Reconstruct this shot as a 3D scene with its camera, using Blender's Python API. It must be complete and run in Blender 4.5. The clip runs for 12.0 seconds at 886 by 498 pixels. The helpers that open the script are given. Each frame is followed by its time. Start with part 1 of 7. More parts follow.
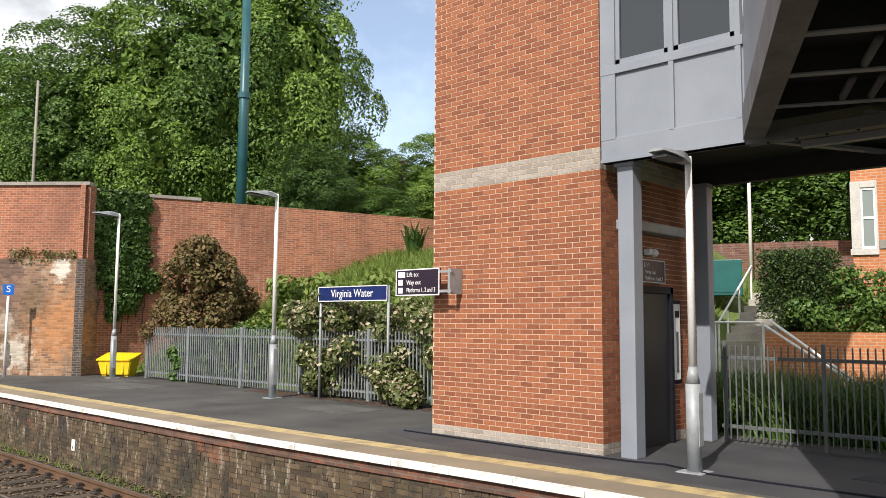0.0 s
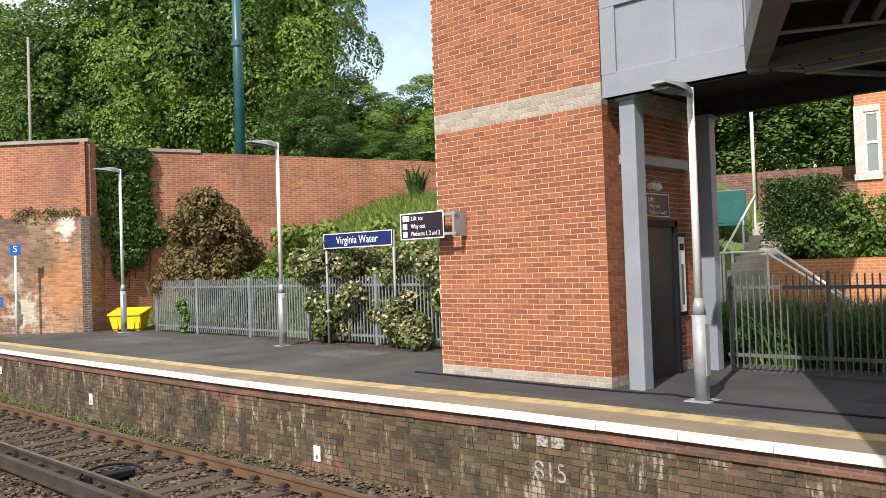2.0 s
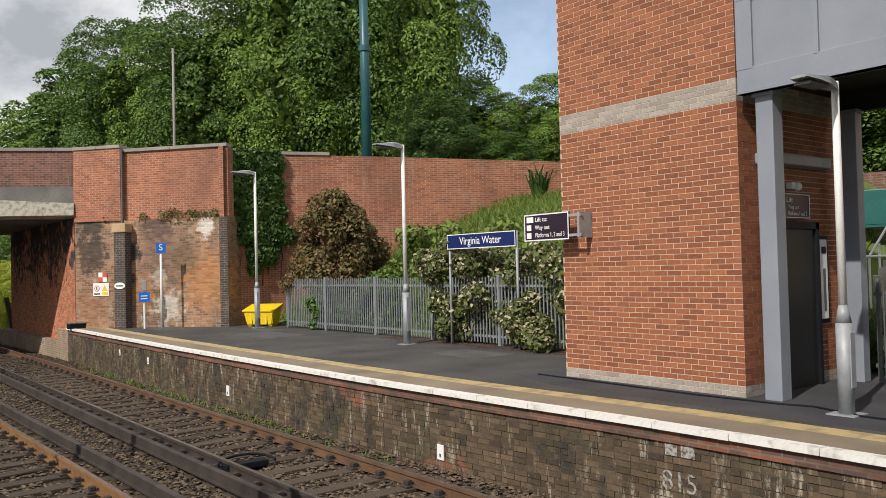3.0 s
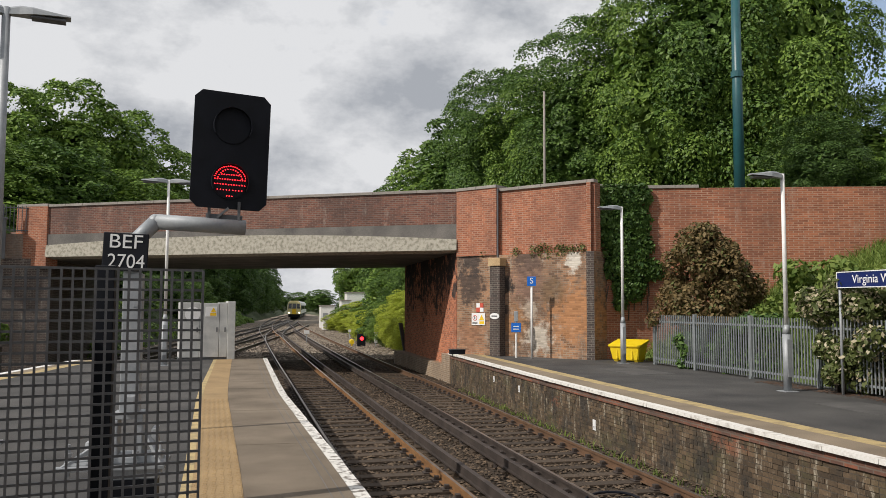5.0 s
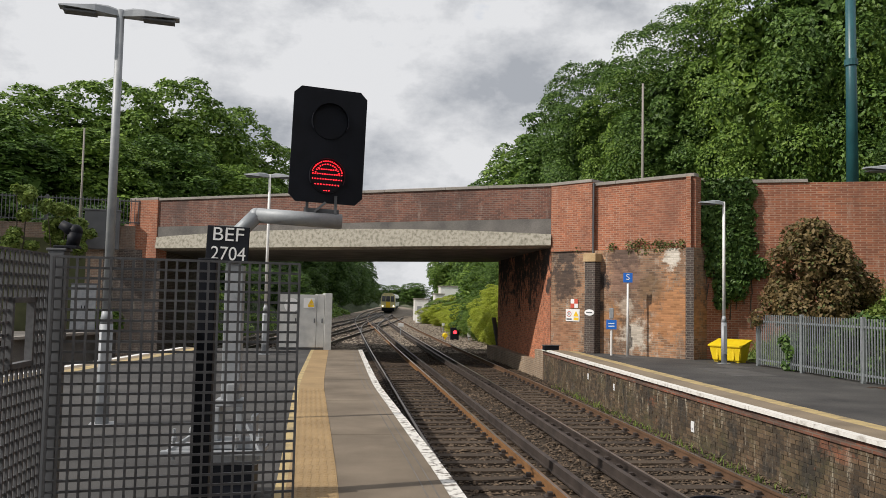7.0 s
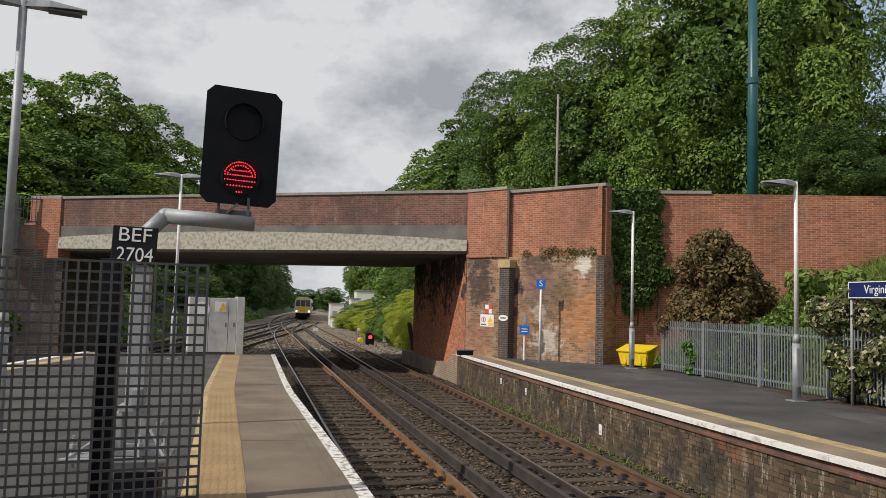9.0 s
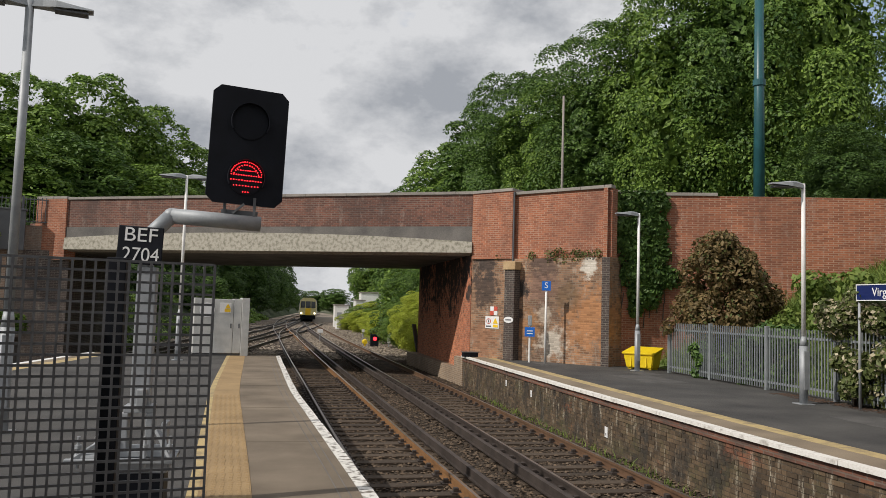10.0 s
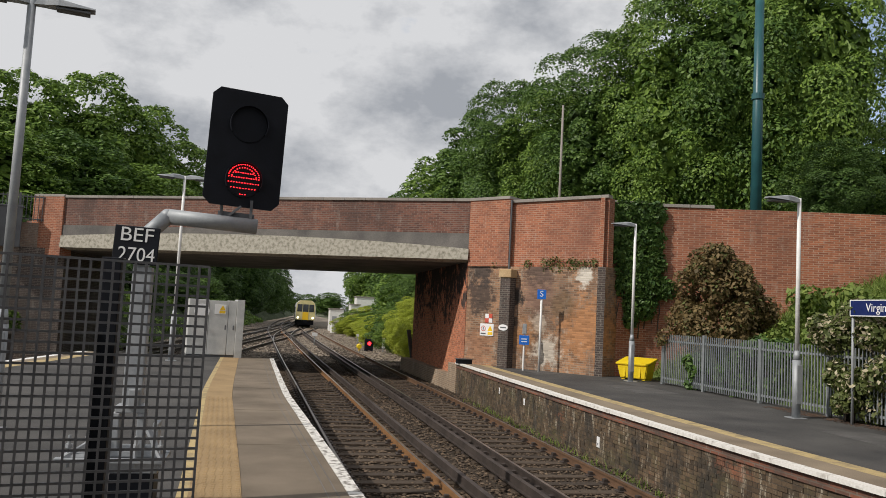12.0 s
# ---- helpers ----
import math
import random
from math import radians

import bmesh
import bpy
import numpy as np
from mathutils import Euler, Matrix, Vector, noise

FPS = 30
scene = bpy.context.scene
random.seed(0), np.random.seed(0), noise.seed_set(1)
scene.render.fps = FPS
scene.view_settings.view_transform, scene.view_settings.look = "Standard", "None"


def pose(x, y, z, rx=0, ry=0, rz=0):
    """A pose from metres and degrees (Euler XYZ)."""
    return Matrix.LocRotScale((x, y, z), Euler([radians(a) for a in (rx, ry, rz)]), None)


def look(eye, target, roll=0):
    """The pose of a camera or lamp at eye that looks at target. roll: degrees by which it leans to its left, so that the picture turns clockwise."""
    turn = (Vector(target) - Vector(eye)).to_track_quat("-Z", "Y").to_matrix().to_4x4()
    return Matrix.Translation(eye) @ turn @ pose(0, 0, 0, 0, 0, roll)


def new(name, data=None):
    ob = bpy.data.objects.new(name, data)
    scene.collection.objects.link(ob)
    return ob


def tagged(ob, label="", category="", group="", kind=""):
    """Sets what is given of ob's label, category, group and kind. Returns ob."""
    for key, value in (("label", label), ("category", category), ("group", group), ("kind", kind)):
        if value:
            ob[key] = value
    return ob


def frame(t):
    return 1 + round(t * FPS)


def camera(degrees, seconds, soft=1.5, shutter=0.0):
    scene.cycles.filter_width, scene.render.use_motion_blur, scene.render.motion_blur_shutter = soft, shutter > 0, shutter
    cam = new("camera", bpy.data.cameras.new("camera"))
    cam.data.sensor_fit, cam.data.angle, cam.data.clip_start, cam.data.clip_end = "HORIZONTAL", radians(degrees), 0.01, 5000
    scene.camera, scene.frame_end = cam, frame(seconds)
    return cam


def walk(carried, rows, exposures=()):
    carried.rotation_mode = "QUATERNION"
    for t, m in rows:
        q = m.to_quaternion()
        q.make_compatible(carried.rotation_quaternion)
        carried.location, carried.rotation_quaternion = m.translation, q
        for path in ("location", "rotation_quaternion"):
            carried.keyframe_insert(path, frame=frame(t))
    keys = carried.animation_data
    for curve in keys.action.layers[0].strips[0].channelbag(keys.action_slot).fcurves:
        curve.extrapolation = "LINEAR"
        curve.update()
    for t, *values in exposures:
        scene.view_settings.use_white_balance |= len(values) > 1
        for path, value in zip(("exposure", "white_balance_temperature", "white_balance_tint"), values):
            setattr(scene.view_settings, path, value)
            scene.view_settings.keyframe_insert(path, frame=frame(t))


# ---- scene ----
cam = camera(57.52, 12.0, 0.85)
PATH = [
    (0, look((0.057, -0.104, 1.718), (7.326, 6.704, 2.622), 0.36)),
    (0.5, look((0.026, -0.143, 1.708), (7.477, 6.505, 2.234), -0.17)),
    (1, look((0.026, -0.148, 1.709), (7.532, 6.456, 1.917), -0.59)),
    (1.5, look((0.033, -0.127, 1.717), (7.471, 6.555, 1.911), -0.43)),
    (2, look((0.026, -0.107, 1.722), (7.291, 6.762, 1.912), -1.99)),
    (2.5, look((0.016, -0.082, 1.734), (6.823, 7.241, 1.974), -1.79)),
    (4.5, look((-0.037, -0.062, 1.757), (3.357, 9.332, 2.247), -1.53)),
    (5, look((-0.021, 0.035, 1.767), (2.155, 9.770, 2.473), 0.20)),
    (5.5, look((-0.015, 0.061, 1.762), (1.385, 9.944, 2.375), 1.16)),
    (6, look((-0.014, 0.087, 1.775), (1.267, 9.986, 2.378), 0.92)),
    (6.5, look((-0.015, 0.087, 1.775), (0.939, 10.022, 2.384), 1.26)),
    (8.5, look((0.003, 0.032, 1.771), (1.838, 9.837, 2.472), 1.17)),
    (9, look((0.006, 0.043, 1.769), (2.051, 9.806, 2.479), 1.57)),
    (9.5, look((0.001, 0.069, 1.770), (2.020, 9.835, 2.514), 1.71)),
    (10, look((-0.005, 0.089, 1.762), (1.983, 9.862, 2.493), 1.73)),
    (10.5, look((-0.013, 0.069, 1.766), (1.914, 9.854, 2.502), 1.21)),
    (11, look((-0.003, 0.054, 1.768), (1.953, 9.830, 2.543), 1.52)),
    (11.5, look((-0.001, 0.052, 1.762), (1.968, 9.824, 2.551), 1.84)),
    (12, look((0.001, 0.069, 1.765), (2.025, 9.828, 2.574), 2.98)),
]
walk(cam, PATH, [(0, 0.40), (0.5, 0.54), (1.0, 0.62), (1.5, 0.62), (2.0, 0.55), (2.5, 0.16), (4.5, -0.2), (6.5, -0.14), (8.5, -0.3), (12, -0.33)])

# ---- world and sun ----
SUN_FROM = Vector((-0.72, -0.205, 0.663)).normalized()
world = bpy.data.worlds.new("sky")
scene.world = world
world.use_nodes = True
wn, wl = world.node_tree.nodes, world.node_tree.links
wn.clear()
w_out, w_bg = wn.new("ShaderNodeOutputWorld"), wn.new("ShaderNodeBackground")
w_sky, w_co = wn.new("ShaderNodeTexSky"), wn.new("ShaderNodeTexCoord")
w_sky.sky_type, w_sky.sun_disc = "NISHITA", False
w_sky.sun_elevation = math.asin(SUN_FROM.z)
w_sky.sun_rotation = math.atan2(SUN_FROM.x, SUN_FROM.y)
w_scale = wn.new("ShaderNodeMix"); w_scale.data_type, w_scale.blend_type = "RGBA", "MULTIPLY"
w_scale.inputs[0].default_value = 1.0
w_scale.inputs[7].default_value = (0.26, 0.26, 0.26, 1)
w_map = wn.new("ShaderNodeMapping"); w_map.inputs["Scale"].default_value = (1.0, 1.0, 1.7)
w_map.inputs["Location"].default_value = (0.35, 0.1, 0.0)
w_n1, w_n2 = wn.new("ShaderNodeTexNoise"), wn.new("ShaderNodeTexNoise")
w_n1.inputs["Scale"].default_value, w_n1.inputs["Detail"].default_value, w_n1.inputs["Roughness"].default_value = 2.6, 8, 0.58
w_n2.inputs["Scale"].default_value, w_n2.inputs["Detail"].default_value = 4.6, 9
w_n2.inputs["Roughness"].default_value = 0.6
w_r1, w_r2 = wn.new("ShaderNodeValToRGB"), wn.new("ShaderNodeValToRGB")
w_r1.color_ramp.elements[0].position, w_r1.color_ramp.elements[1].position = 0.24, 0.38
w_r2.color_ramp.elements[0].position, w_r2.color_ramp.elements[1].position = 0.37, 0.55
w_r2.color_ramp.elements[0].color, w_r2.color_ramp.elements[1].color = (0.66, 0.695, 0.76, 1), (1.26, 1.27, 1.30, 1)
w_mix = wn.new("ShaderNodeMix"); w_mix.data_type = "RGBA"
wl.new(w_co.outputs["Generated"], w_map.inputs["Vector"])
for n in (w_n1, w_n2):
    wl.new(w_map.outputs["Vector"], n.inputs["Vector"])
wl.new(w_n1.outputs["Fac"], w_r1.inputs["Fac"])
wl.new(w_n2.outputs["Fac"], w_r2.inputs["Fac"])
wl.new(w_sky.outputs["Color"], w_scale.inputs[6])
w_dot, w_rng, w_sub = wn.new("ShaderNodeVectorMath"), wn.new("ShaderNodeMapRange"), wn.new("ShaderNodeMath")
w_dot.operation, w_sub.operation, w_sub.use_clamp = "DOT_PRODUCT", "SUBTRACT", True
w_dot.inputs[1].default_value = (0.66, 0.71, 0.26)      # a broad break in the cloud
w_rng.inputs["From Min"].default_value, w_rng.inputs["From Max"].default_value = 0.955, 0.995
w_rng.inputs["To Max"].default_value = 0.66
wl.new(w_co.outputs["Generated"], w_dot.inputs[0]); wl.new(w_dot.outputs["Value"], w_rng.inputs["Value"])
wl.new(w_r1.outputs["Color"], w_sub.inputs[0]); wl.new(w_rng.outputs["Result"], w_sub.inputs[1])
wl.new(w_sub.outputs["Value"], w_mix.inputs[0])
wl.new(w_scale.outputs[2], w_mix.inputs[6])
wl.new(w_r2.outputs["Color"], w_mix.inputs[7])
wl.new(w_mix.outputs[2], w_bg.inputs["Color"])
w_bg.inputs["Strength"].default_value = 0.68
wl.new(w_bg.outputs["Background"], w_out.inputs["Surface"])
sun = new("sun", bpy.data.lights.new("sun", "SUN"))
sun.data.energy, sun.data.angle, sun.data.color = 4.1, radians(0.6), (1.0, 0.935, 0.85)
sun.matrix_world = look(SUN_FROM * 50, (0, 0, 0))


# ---- materials ----
def mat(name, colors, rough=0.7, metal=0.0, scale=6.0, bump=0.2, fine=60.0, dist=0.01, space="Object", spread=(0.3, 0.7), spec=0.5, grain=0.35):
    """Two colours mixed by coarse noise, darkened a little by fine grain, with relief."""
    m = bpy.data.materials.new(name)
    m.use_nodes = True
    n, l = m.node_tree.nodes, m.node_tree.links
    p = n["Principled BSDF"]
    co = n.new("ShaderNodeTexCoord")
    a, b = n.new("ShaderNodeTexNoise"), n.new("ShaderNodeTexNoise")
    a.inputs["Scale"].default_value, a.inputs["Detail"].default_value = scale, 6
    b.inputs["Scale"].default_value, b.inputs["Detail"].default_value = fine, 3
    r = n.new("ShaderNodeValToRGB")
    r.color_ramp.elements[0].position, r.color_ramp.elements[1].position = spread
    r.color_ramp.elements[0].color, r.color_ramp.elements[1].color = (*colors[0], 1), (*colors[1], 1)
    g = n.new("ShaderNodeMix"); g.data_type, g.blend_type = "RGBA", "OVERLAY"
    g.inputs[0].default_value = grain
    bp = n.new("ShaderNodeBump"); bp.inputs["Strength"].default_value, bp.inputs["Distance"].default_value = bump, dist
    for q in (a, b):
        l.new(co.outputs[space], q.inputs["Vector"])
    l.new(a.outputs["Fac"], r.inputs["Fac"])
    l.new(r.outputs["Color"], g.inputs[6]); l.new(b.outputs["Fac"], g.inputs[7])
    l.new(g.outputs[2], p.inputs["Base Color"])
    l.new(b.outputs["Fac"], bp.inputs["Height"]); l.new(bp.outputs["Normal"], p.inputs["Normal"])
    p.inputs["Roughness"].default_value, p.inputs["Metallic"].default_value = rough, metal
    p.inputs["Specular IOR Level"].default_value = spec
    return m


def brick_mat(name, c1, c2, mortar, stain=(0.1, 0.08, 0.07), stain_amount=0.5, bw=0.225, bh=0.075, pale=0.0):
    """Brickwork laid along local x, courses up local z."""
    m = bpy.data.materials.new(name)
    m.use_nodes = True
    n, l = m.node_tree.nodes, m.node_tree.links
    p = n["Principled BSDF"]
    co, sep, com = n.new("ShaderNodeTexCoord"), n.new("ShaderNodeSeparateXYZ"), n.new("ShaderNodeCombineXYZ")
    l.new(co.outputs["Object"], sep.inputs[0])
    run = n.new("ShaderNodeMath"); run.operation = "ADD"
    l.new(sep.outputs["X"], run.inputs[0]); l.new(sep.outputs["Y"], run.inputs[1])
    l.new(run.outputs[0], com.inputs["X"]); l.new(sep.outputs["Z"], com.inputs["Y"])
    br = n.new("ShaderNodeTexBrick")
    br.inputs["Scale"].default_value = 1.0
    br.inputs["Brick Width"].default_value, br.inputs["Row Height"].default_value = bw, bh
    br.inputs["Mortar Size"].default_value = 0.011
    br.inputs["Color1"].default_value, br.inputs["Color2"].default_value, br.inputs["Mortar"].default_value = (*c1, 1), (*c2, 1), (*mortar, 1)
    l.new(com.outputs[0], br.inputs["Vector"])
    s1, s2 = n.new("ShaderNodeTexNoise"), n.new("ShaderNodeTexNoise")
    s1.inputs["Scale"].default_value, s1.inputs["Detail"].default_value, s1.inputs["Roughness"].default_value = 0.55, 8, 0.65
    s2.inputs["Scale"].default_value, s2.inputs["Detail"].default_value = 9.0, 5
    mp = n.new("ShaderNodeMapping"); mp.inputs["Scale"].default_value = (1.0, 1.0, 0.45)
    l.new(co.outputs["Object"], mp.inputs["Vector"])
    l.new(mp.outputs[0], s1.inputs["Vector"]); l.new(co.outputs["Object"], s2.inputs["Vector"])
    r = n.new("ShaderNodeValToRGB")
    r.color_ramp.elements[0].position, r.color_ramp.elements[1].position = 0.42, 0.66
    r.color_ramp.elements[0].color, r.color_ramp.elements[1].color = (0, 0, 0, 1), (stain_amount,) * 3 + (1,)
    l.new(s1.outputs["Fac"], r.inputs["Fac"])
    mx = n.new("ShaderNodeMix"); mx.data_type = "RGBA"
    l.new(r.outputs["Color"], mx.inputs[0]); l.new(br.outputs["Color"], mx.inputs[6]); mx.inputs[7].default_value = (*stain, 1)
    # pale lime streaks
    s3 = n.new("ShaderNodeTexNoise"); s3.inputs["Scale"].default_value, s3.inputs["Detail"].default_value, s3.inputs["Roughness"].default_value = 1.1, 9, 0.7
    m3 = n.new("ShaderNodeMapping"); m3.inputs["Scale"].default_value = (3.4, 3.4, 1.0); m3.inputs["Location"].default_value = (7, 3, 1)
    l.new(co.outputs["Object"], m3.inputs["Vector"]); l.new(m3.outputs[0], s3.inputs["Vector"])
    r3 = n.new("ShaderNodeValToRGB")
    r3.color_ramp.elements[0].position, r3.color_ramp.elements[1].position = 0.56, 0.72
    r3.color_ramp.elements[0].color, r3.color_ramp.elements[1].color = (0, 0, 0, 1), (pale,) * 3 + (1,)
    l.new(s3.outputs["Fac"], r3.inputs["Fac"])
    mx3 = n.new("ShaderNodeMix"); mx3.data_type = "RGBA"
    l.new(r3.outputs["Color"], mx3.inputs[0]); l.new(mx.outputs[2], mx3.inputs[6]); mx3.inputs[7].default_value = (0.52, 0.48, 0.42, 1)
    g = n.new("ShaderNodeMix"); g.data_type, g.blend_type = "RGBA", "OVERLAY"; g.inputs[0].default_value = 0.3
    l.new(mx3.outputs[2], g.inputs[6]); l.new(s2.outputs["Fac"], g.inputs[7])
    l.new(g.outputs[2], p.inputs["Base Color"])
    bp = n.new("ShaderNodeBump"); bp.inputs["Strength"].default_value, bp.inputs["Distance"].default_value = 0.6, 0.008
    bp.invert = True
    l.new(br.outputs["Fac"], bp.inputs["Height"]); l.new(bp.outputs["Normal"], p.inputs["Normal"])
    p.inputs["Roughness"].default_value = 0.88
    return m


def add_patches(m, patches):
    """Broad drifts of staining, and of painted shade, on old brickwork, at (along, up, radius, colour, amount)."""
    n, l = m.node_tree.nodes, m.node_tree.links
    p = n["Principled BSDF"]
    base = p.inputs["Base Color"].links[0].from_socket
    co, nz, ad = n.new("ShaderNodeTexCoord"), n.new("ShaderNodeTexNoise"), n.new("ShaderNodeMix")
    nz.inputs["Scale"].default_value, nz.inputs["Detail"].default_value, nz.inputs["Roughness"].default_value = 2.2, 9, 0.7
    l.new(co.outputs["Object"], nz.inputs["Vector"])
    flat = n.new("ShaderNodeVectorMath"); flat.operation = "MULTIPLY"; flat.inputs[1].default_value = (1, 0, 1)
    l.new(co.outputs["Object"], flat.inputs[0])
    nz.inputs["Scale"].default_value = 3.0
    sw = n.new("ShaderNodeMapRange")
    sw.inputs["From Min"].default_value, sw.inputs["From Max"].default_value, sw.inputs["To Min"].default_value, sw.inputs["To Max"].default_value = 0.3, 0.7, -0.75, 0.75
    l.new(nz.outputs["Fac"], sw.inputs["Value"])
    for x, z, r, colour, amount in patches:
        away, ln, rg, ml, mx = n.new("ShaderNodeVectorMath"), n.new("ShaderNodeVectorMath"), n.new("ShaderNodeMapRange"), n.new("ShaderNodeMath"), n.new("ShaderNodeMix")
        th = n.new("ShaderNodeMapRange")
        away.operation, ln.operation, ml.operation = "SUBTRACT", "LENGTH", "ADD"
        away.inputs[1].default_value = (x, 0, z)
        rg.inputs["From Min"].default_value, rg.inputs["From Max"].default_value, rg.inputs["To Min"].default_value, rg.inputs["To Max"].default_value = r * 0.2, r * 1.15, 1.0, -0.2
        th.inputs["From Min"].default_value, th.inputs["From Max"].default_value, th.inputs["To Max"].default_value = 0.3, 0.75, amount
        mx.data_type = "RGBA"; mx.inputs[7].default_value = (*colour, 1)
        l.new(flat.outputs[0], away.inputs[0]); l.new(away.outputs[0], ln.inputs[0]); l.new(ln.outputs["Value"], rg.inputs["Value"])
        l.new(rg.outputs["Result"], ml.inputs[0]); l.new(sw.outputs["Result"], ml.inputs[1]); l.new(ml.outputs["Value"], th.inputs["Value"])
        l.new(th.outputs["Result"], mx.inputs[0]); l.new(base, mx.inputs[6])
        base = mx.outputs[2]
    # joints and single bricks still show through the drifts
    old = next(k for k in n if k.bl_idname == "ShaderNodeTexBrick")
    b2, mu = n.new("ShaderNodeTexBrick"), n.new("ShaderNodeMix")
    for key in ("Scale", "Brick Width", "Row Height", "Mortar Size"):
        b2.inputs[key].default_value = old.inputs[key].default_value
    b2.inputs["Color1"].default_value, b2.inputs["Color2"].default_value, b2.inputs["Mortar"].default_value = (1, 1, 1, 1), (0.42, 0.40, 0.38, 1), (0.8, 0.78, 0.72, 1)
    b2.inputs["Bias"].default_value = -0.25
    l.new(old.inputs["Vector"].links[0].from_socket, b2.inputs["Vector"])
    mu.data_type, mu.blend_type = "RGBA", "MULTIPLY"; mu.inputs[0].default_value = 0.9
    l.new(base, mu.inputs[6]); l.new(b2.outputs["Color"], mu.inputs[7])
    l.new(mu.outputs[2], p.inputs["Base Color"])
    return m


def leaf_mat(name, dark, light, gloss=0.55, trans=0.35):
    """Leaves: each its own tint, thin enough to let light through."""
    m = bpy.data.materials.new(name)
    m.use_nodes = True
    n, l = m.node_tree.nodes, m.node_tree.links
    p, out = n["Principled BSDF"], n["Material Output"]
    geo, r = n.new("ShaderNodeNewGeometry"), n.new("ShaderNodeValToRGB")
    r.color_ramp.elements[0].color, r.color_ramp.elements[1].color = (*dark, 1), (*light, 1)
    l.new(geo.outputs["Random Per Island"], r.inputs["Fac"])
    tr, mx = n.new("ShaderNodeBsdfTranslucent"), n.new("ShaderNodeMixShader")
    mx.inputs[0].default_value = trans
    l.new(r.outputs["Color"], p.inputs["Base Color"]); l.new(r.outputs["Color"], tr.inputs["Color"])
    l.new(p.outputs[0], mx.inputs[1]); l.new(tr.outputs[0], mx.inputs[2]); l.new(mx.outputs[0], out.inputs["Surface"])
    p.inputs["Roughness"].default_value = gloss
    p.inputs["Specular IOR Level"].default_value = 0.3
    return m


def island_mat(name, dark, light, rough=0.85, scale=25.0, by="island", metal=0.0):
    """Pieces of one kind, each of its own tint, with grain."""
    m = bpy.data.materials.new(name)
    m.use_nodes = True
    n, l = m.node_tree.nodes, m.node_tree.links
    p = n["Principled BSDF"]
    r = n.new("ShaderNodeValToRGB")
    r.color_ramp.elements[0].color, r.color_ramp.elements[1].color = (*dark, 1), (*light, 1)
    if by == "island":
        l.new(n.new("ShaderNodeNewGeometry").outputs["Random Per Island"], r.inputs["Fac"])
    else:
        l.new(n.new("ShaderNodeObjectInfo").outputs["Random"], r.inputs["Fac"])
    co, t = n.new("ShaderNodeTexCoord"), n.new("ShaderNodeTexNoise")
    t.inputs["Scale"].default_value, t.inputs["Detail"].default_value = scale, 5
    l.new(co.outputs["Object"], t.inputs["Vector"])
    g = n.new("ShaderNodeMix"); g.data_type, g.blend_type = "RGBA", "OVERLAY"; g.inputs[0].default_value = 0.5
    l.new(r.outputs["Color"], g.inputs[6]); l.new(t.outputs["Fac"], g.inputs[7]); l.new(g.outputs[2], p.inputs["Base Color"])
    bp = n.new("ShaderNodeBump"); bp.inputs["Strength"].default_value, bp.inputs["Distance"].default_value = 0.3, 0.006
    l.new(t.outputs["Fac"], bp.inputs["Height"]); l.new(bp.outputs["Normal"], p.inputs["Normal"])
    p.inputs["Roughness"].default_value, p.inputs["Metallic"].default_value = rough, metal
    return m


def glow_mat(name, color, strength):
    m = bpy.data.materials.new(name)
    m.use_nodes = True
    p = m.node_tree.nodes["Principled BSDF"]
    p.inputs["Base Color"].default_value = (*color, 1)
    p.inputs["Emission Color"].default_value, p.inputs["Emission Strength"].default_value = (*color, 1), strength
    return m


def glass_mat(name, tint=(0.05, 0.06, 0.07)):
    m = bpy.data.materials.new(name)
    m.use_nodes = True
    p = m.node_tree.nodes["Principled BSDF"]
    p.inputs["Base Color"].default_value, p.inputs["Roughness"].default_value = (*tint, 1), 0.05
    p.inputs["Specular IOR Level"].default_value = 0.9
    return m


M_ASPHALT = mat("asphalt", [(0.034, 0.033, 0.033), (0.080, 0.076, 0.072)], 0.9, scale=0.8, fine=110, bump=0.35)
M_PAVE = mat("worn_concrete", [(0.115, 0.090, 0.064), (0.215, 0.172, 0.126)], 0.9, scale=1.1, fine=90, bump=0.3)
M_PAVE_OPP = mat("buff_paving", [(0.17, 0.135, 0.095), (0.27, 0.215, 0.15)], 0.9, scale=1.0, fine=80, bump=0.25)
M_TACTILE = mat("yellow_paving", [(0.26, 0.175, 0.085), (0.36, 0.245, 0.12)], 0.85, scale=1.5, fine=70, bump=0.25)
M_YLINE = mat("yellow_line_paint", [(0.24, 0.19, 0.115), (0.46, 0.35, 0.165)], 0.8, scale=4, fine=60, spread=(0.3, 0.55))
M_WHITE = mat("worn_white_paint", [(0.16, 0.14, 0.12), (0.70, 0.68, 0.64)], 0.75, scale=11, fine=45, spread=(0.38, 0.50))
M_WHITE2 = mat("white_paint", [(0.72, 0.71, 0.68), (0.84, 0.84, 0.83)], 0.55, scale=5, fine=40)
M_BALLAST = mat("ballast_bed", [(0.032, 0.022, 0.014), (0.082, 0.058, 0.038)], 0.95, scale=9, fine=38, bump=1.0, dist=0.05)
# same ballast as the bed, paler: sunlight beyond the bridge put in the colour
M_BALLAST_SUN = mat("sunlit_ballast", [(0.13, 0.105, 0.082), (0.33, 0.275, 0.215)], 0.95, scale=1.5, fine=20, bump=0.8, dist=0.05)
M_STONES = island_mat("ballast_stone", (0.036, 0.025, 0.017), (0.16, 0.113, 0.075), 0.95, 30)
M_SLEEPER = island_mat("sleeper_timber", (0.036, 0.025, 0.017), (0.075, 0.053, 0.036), 0.9, 18, by="object")
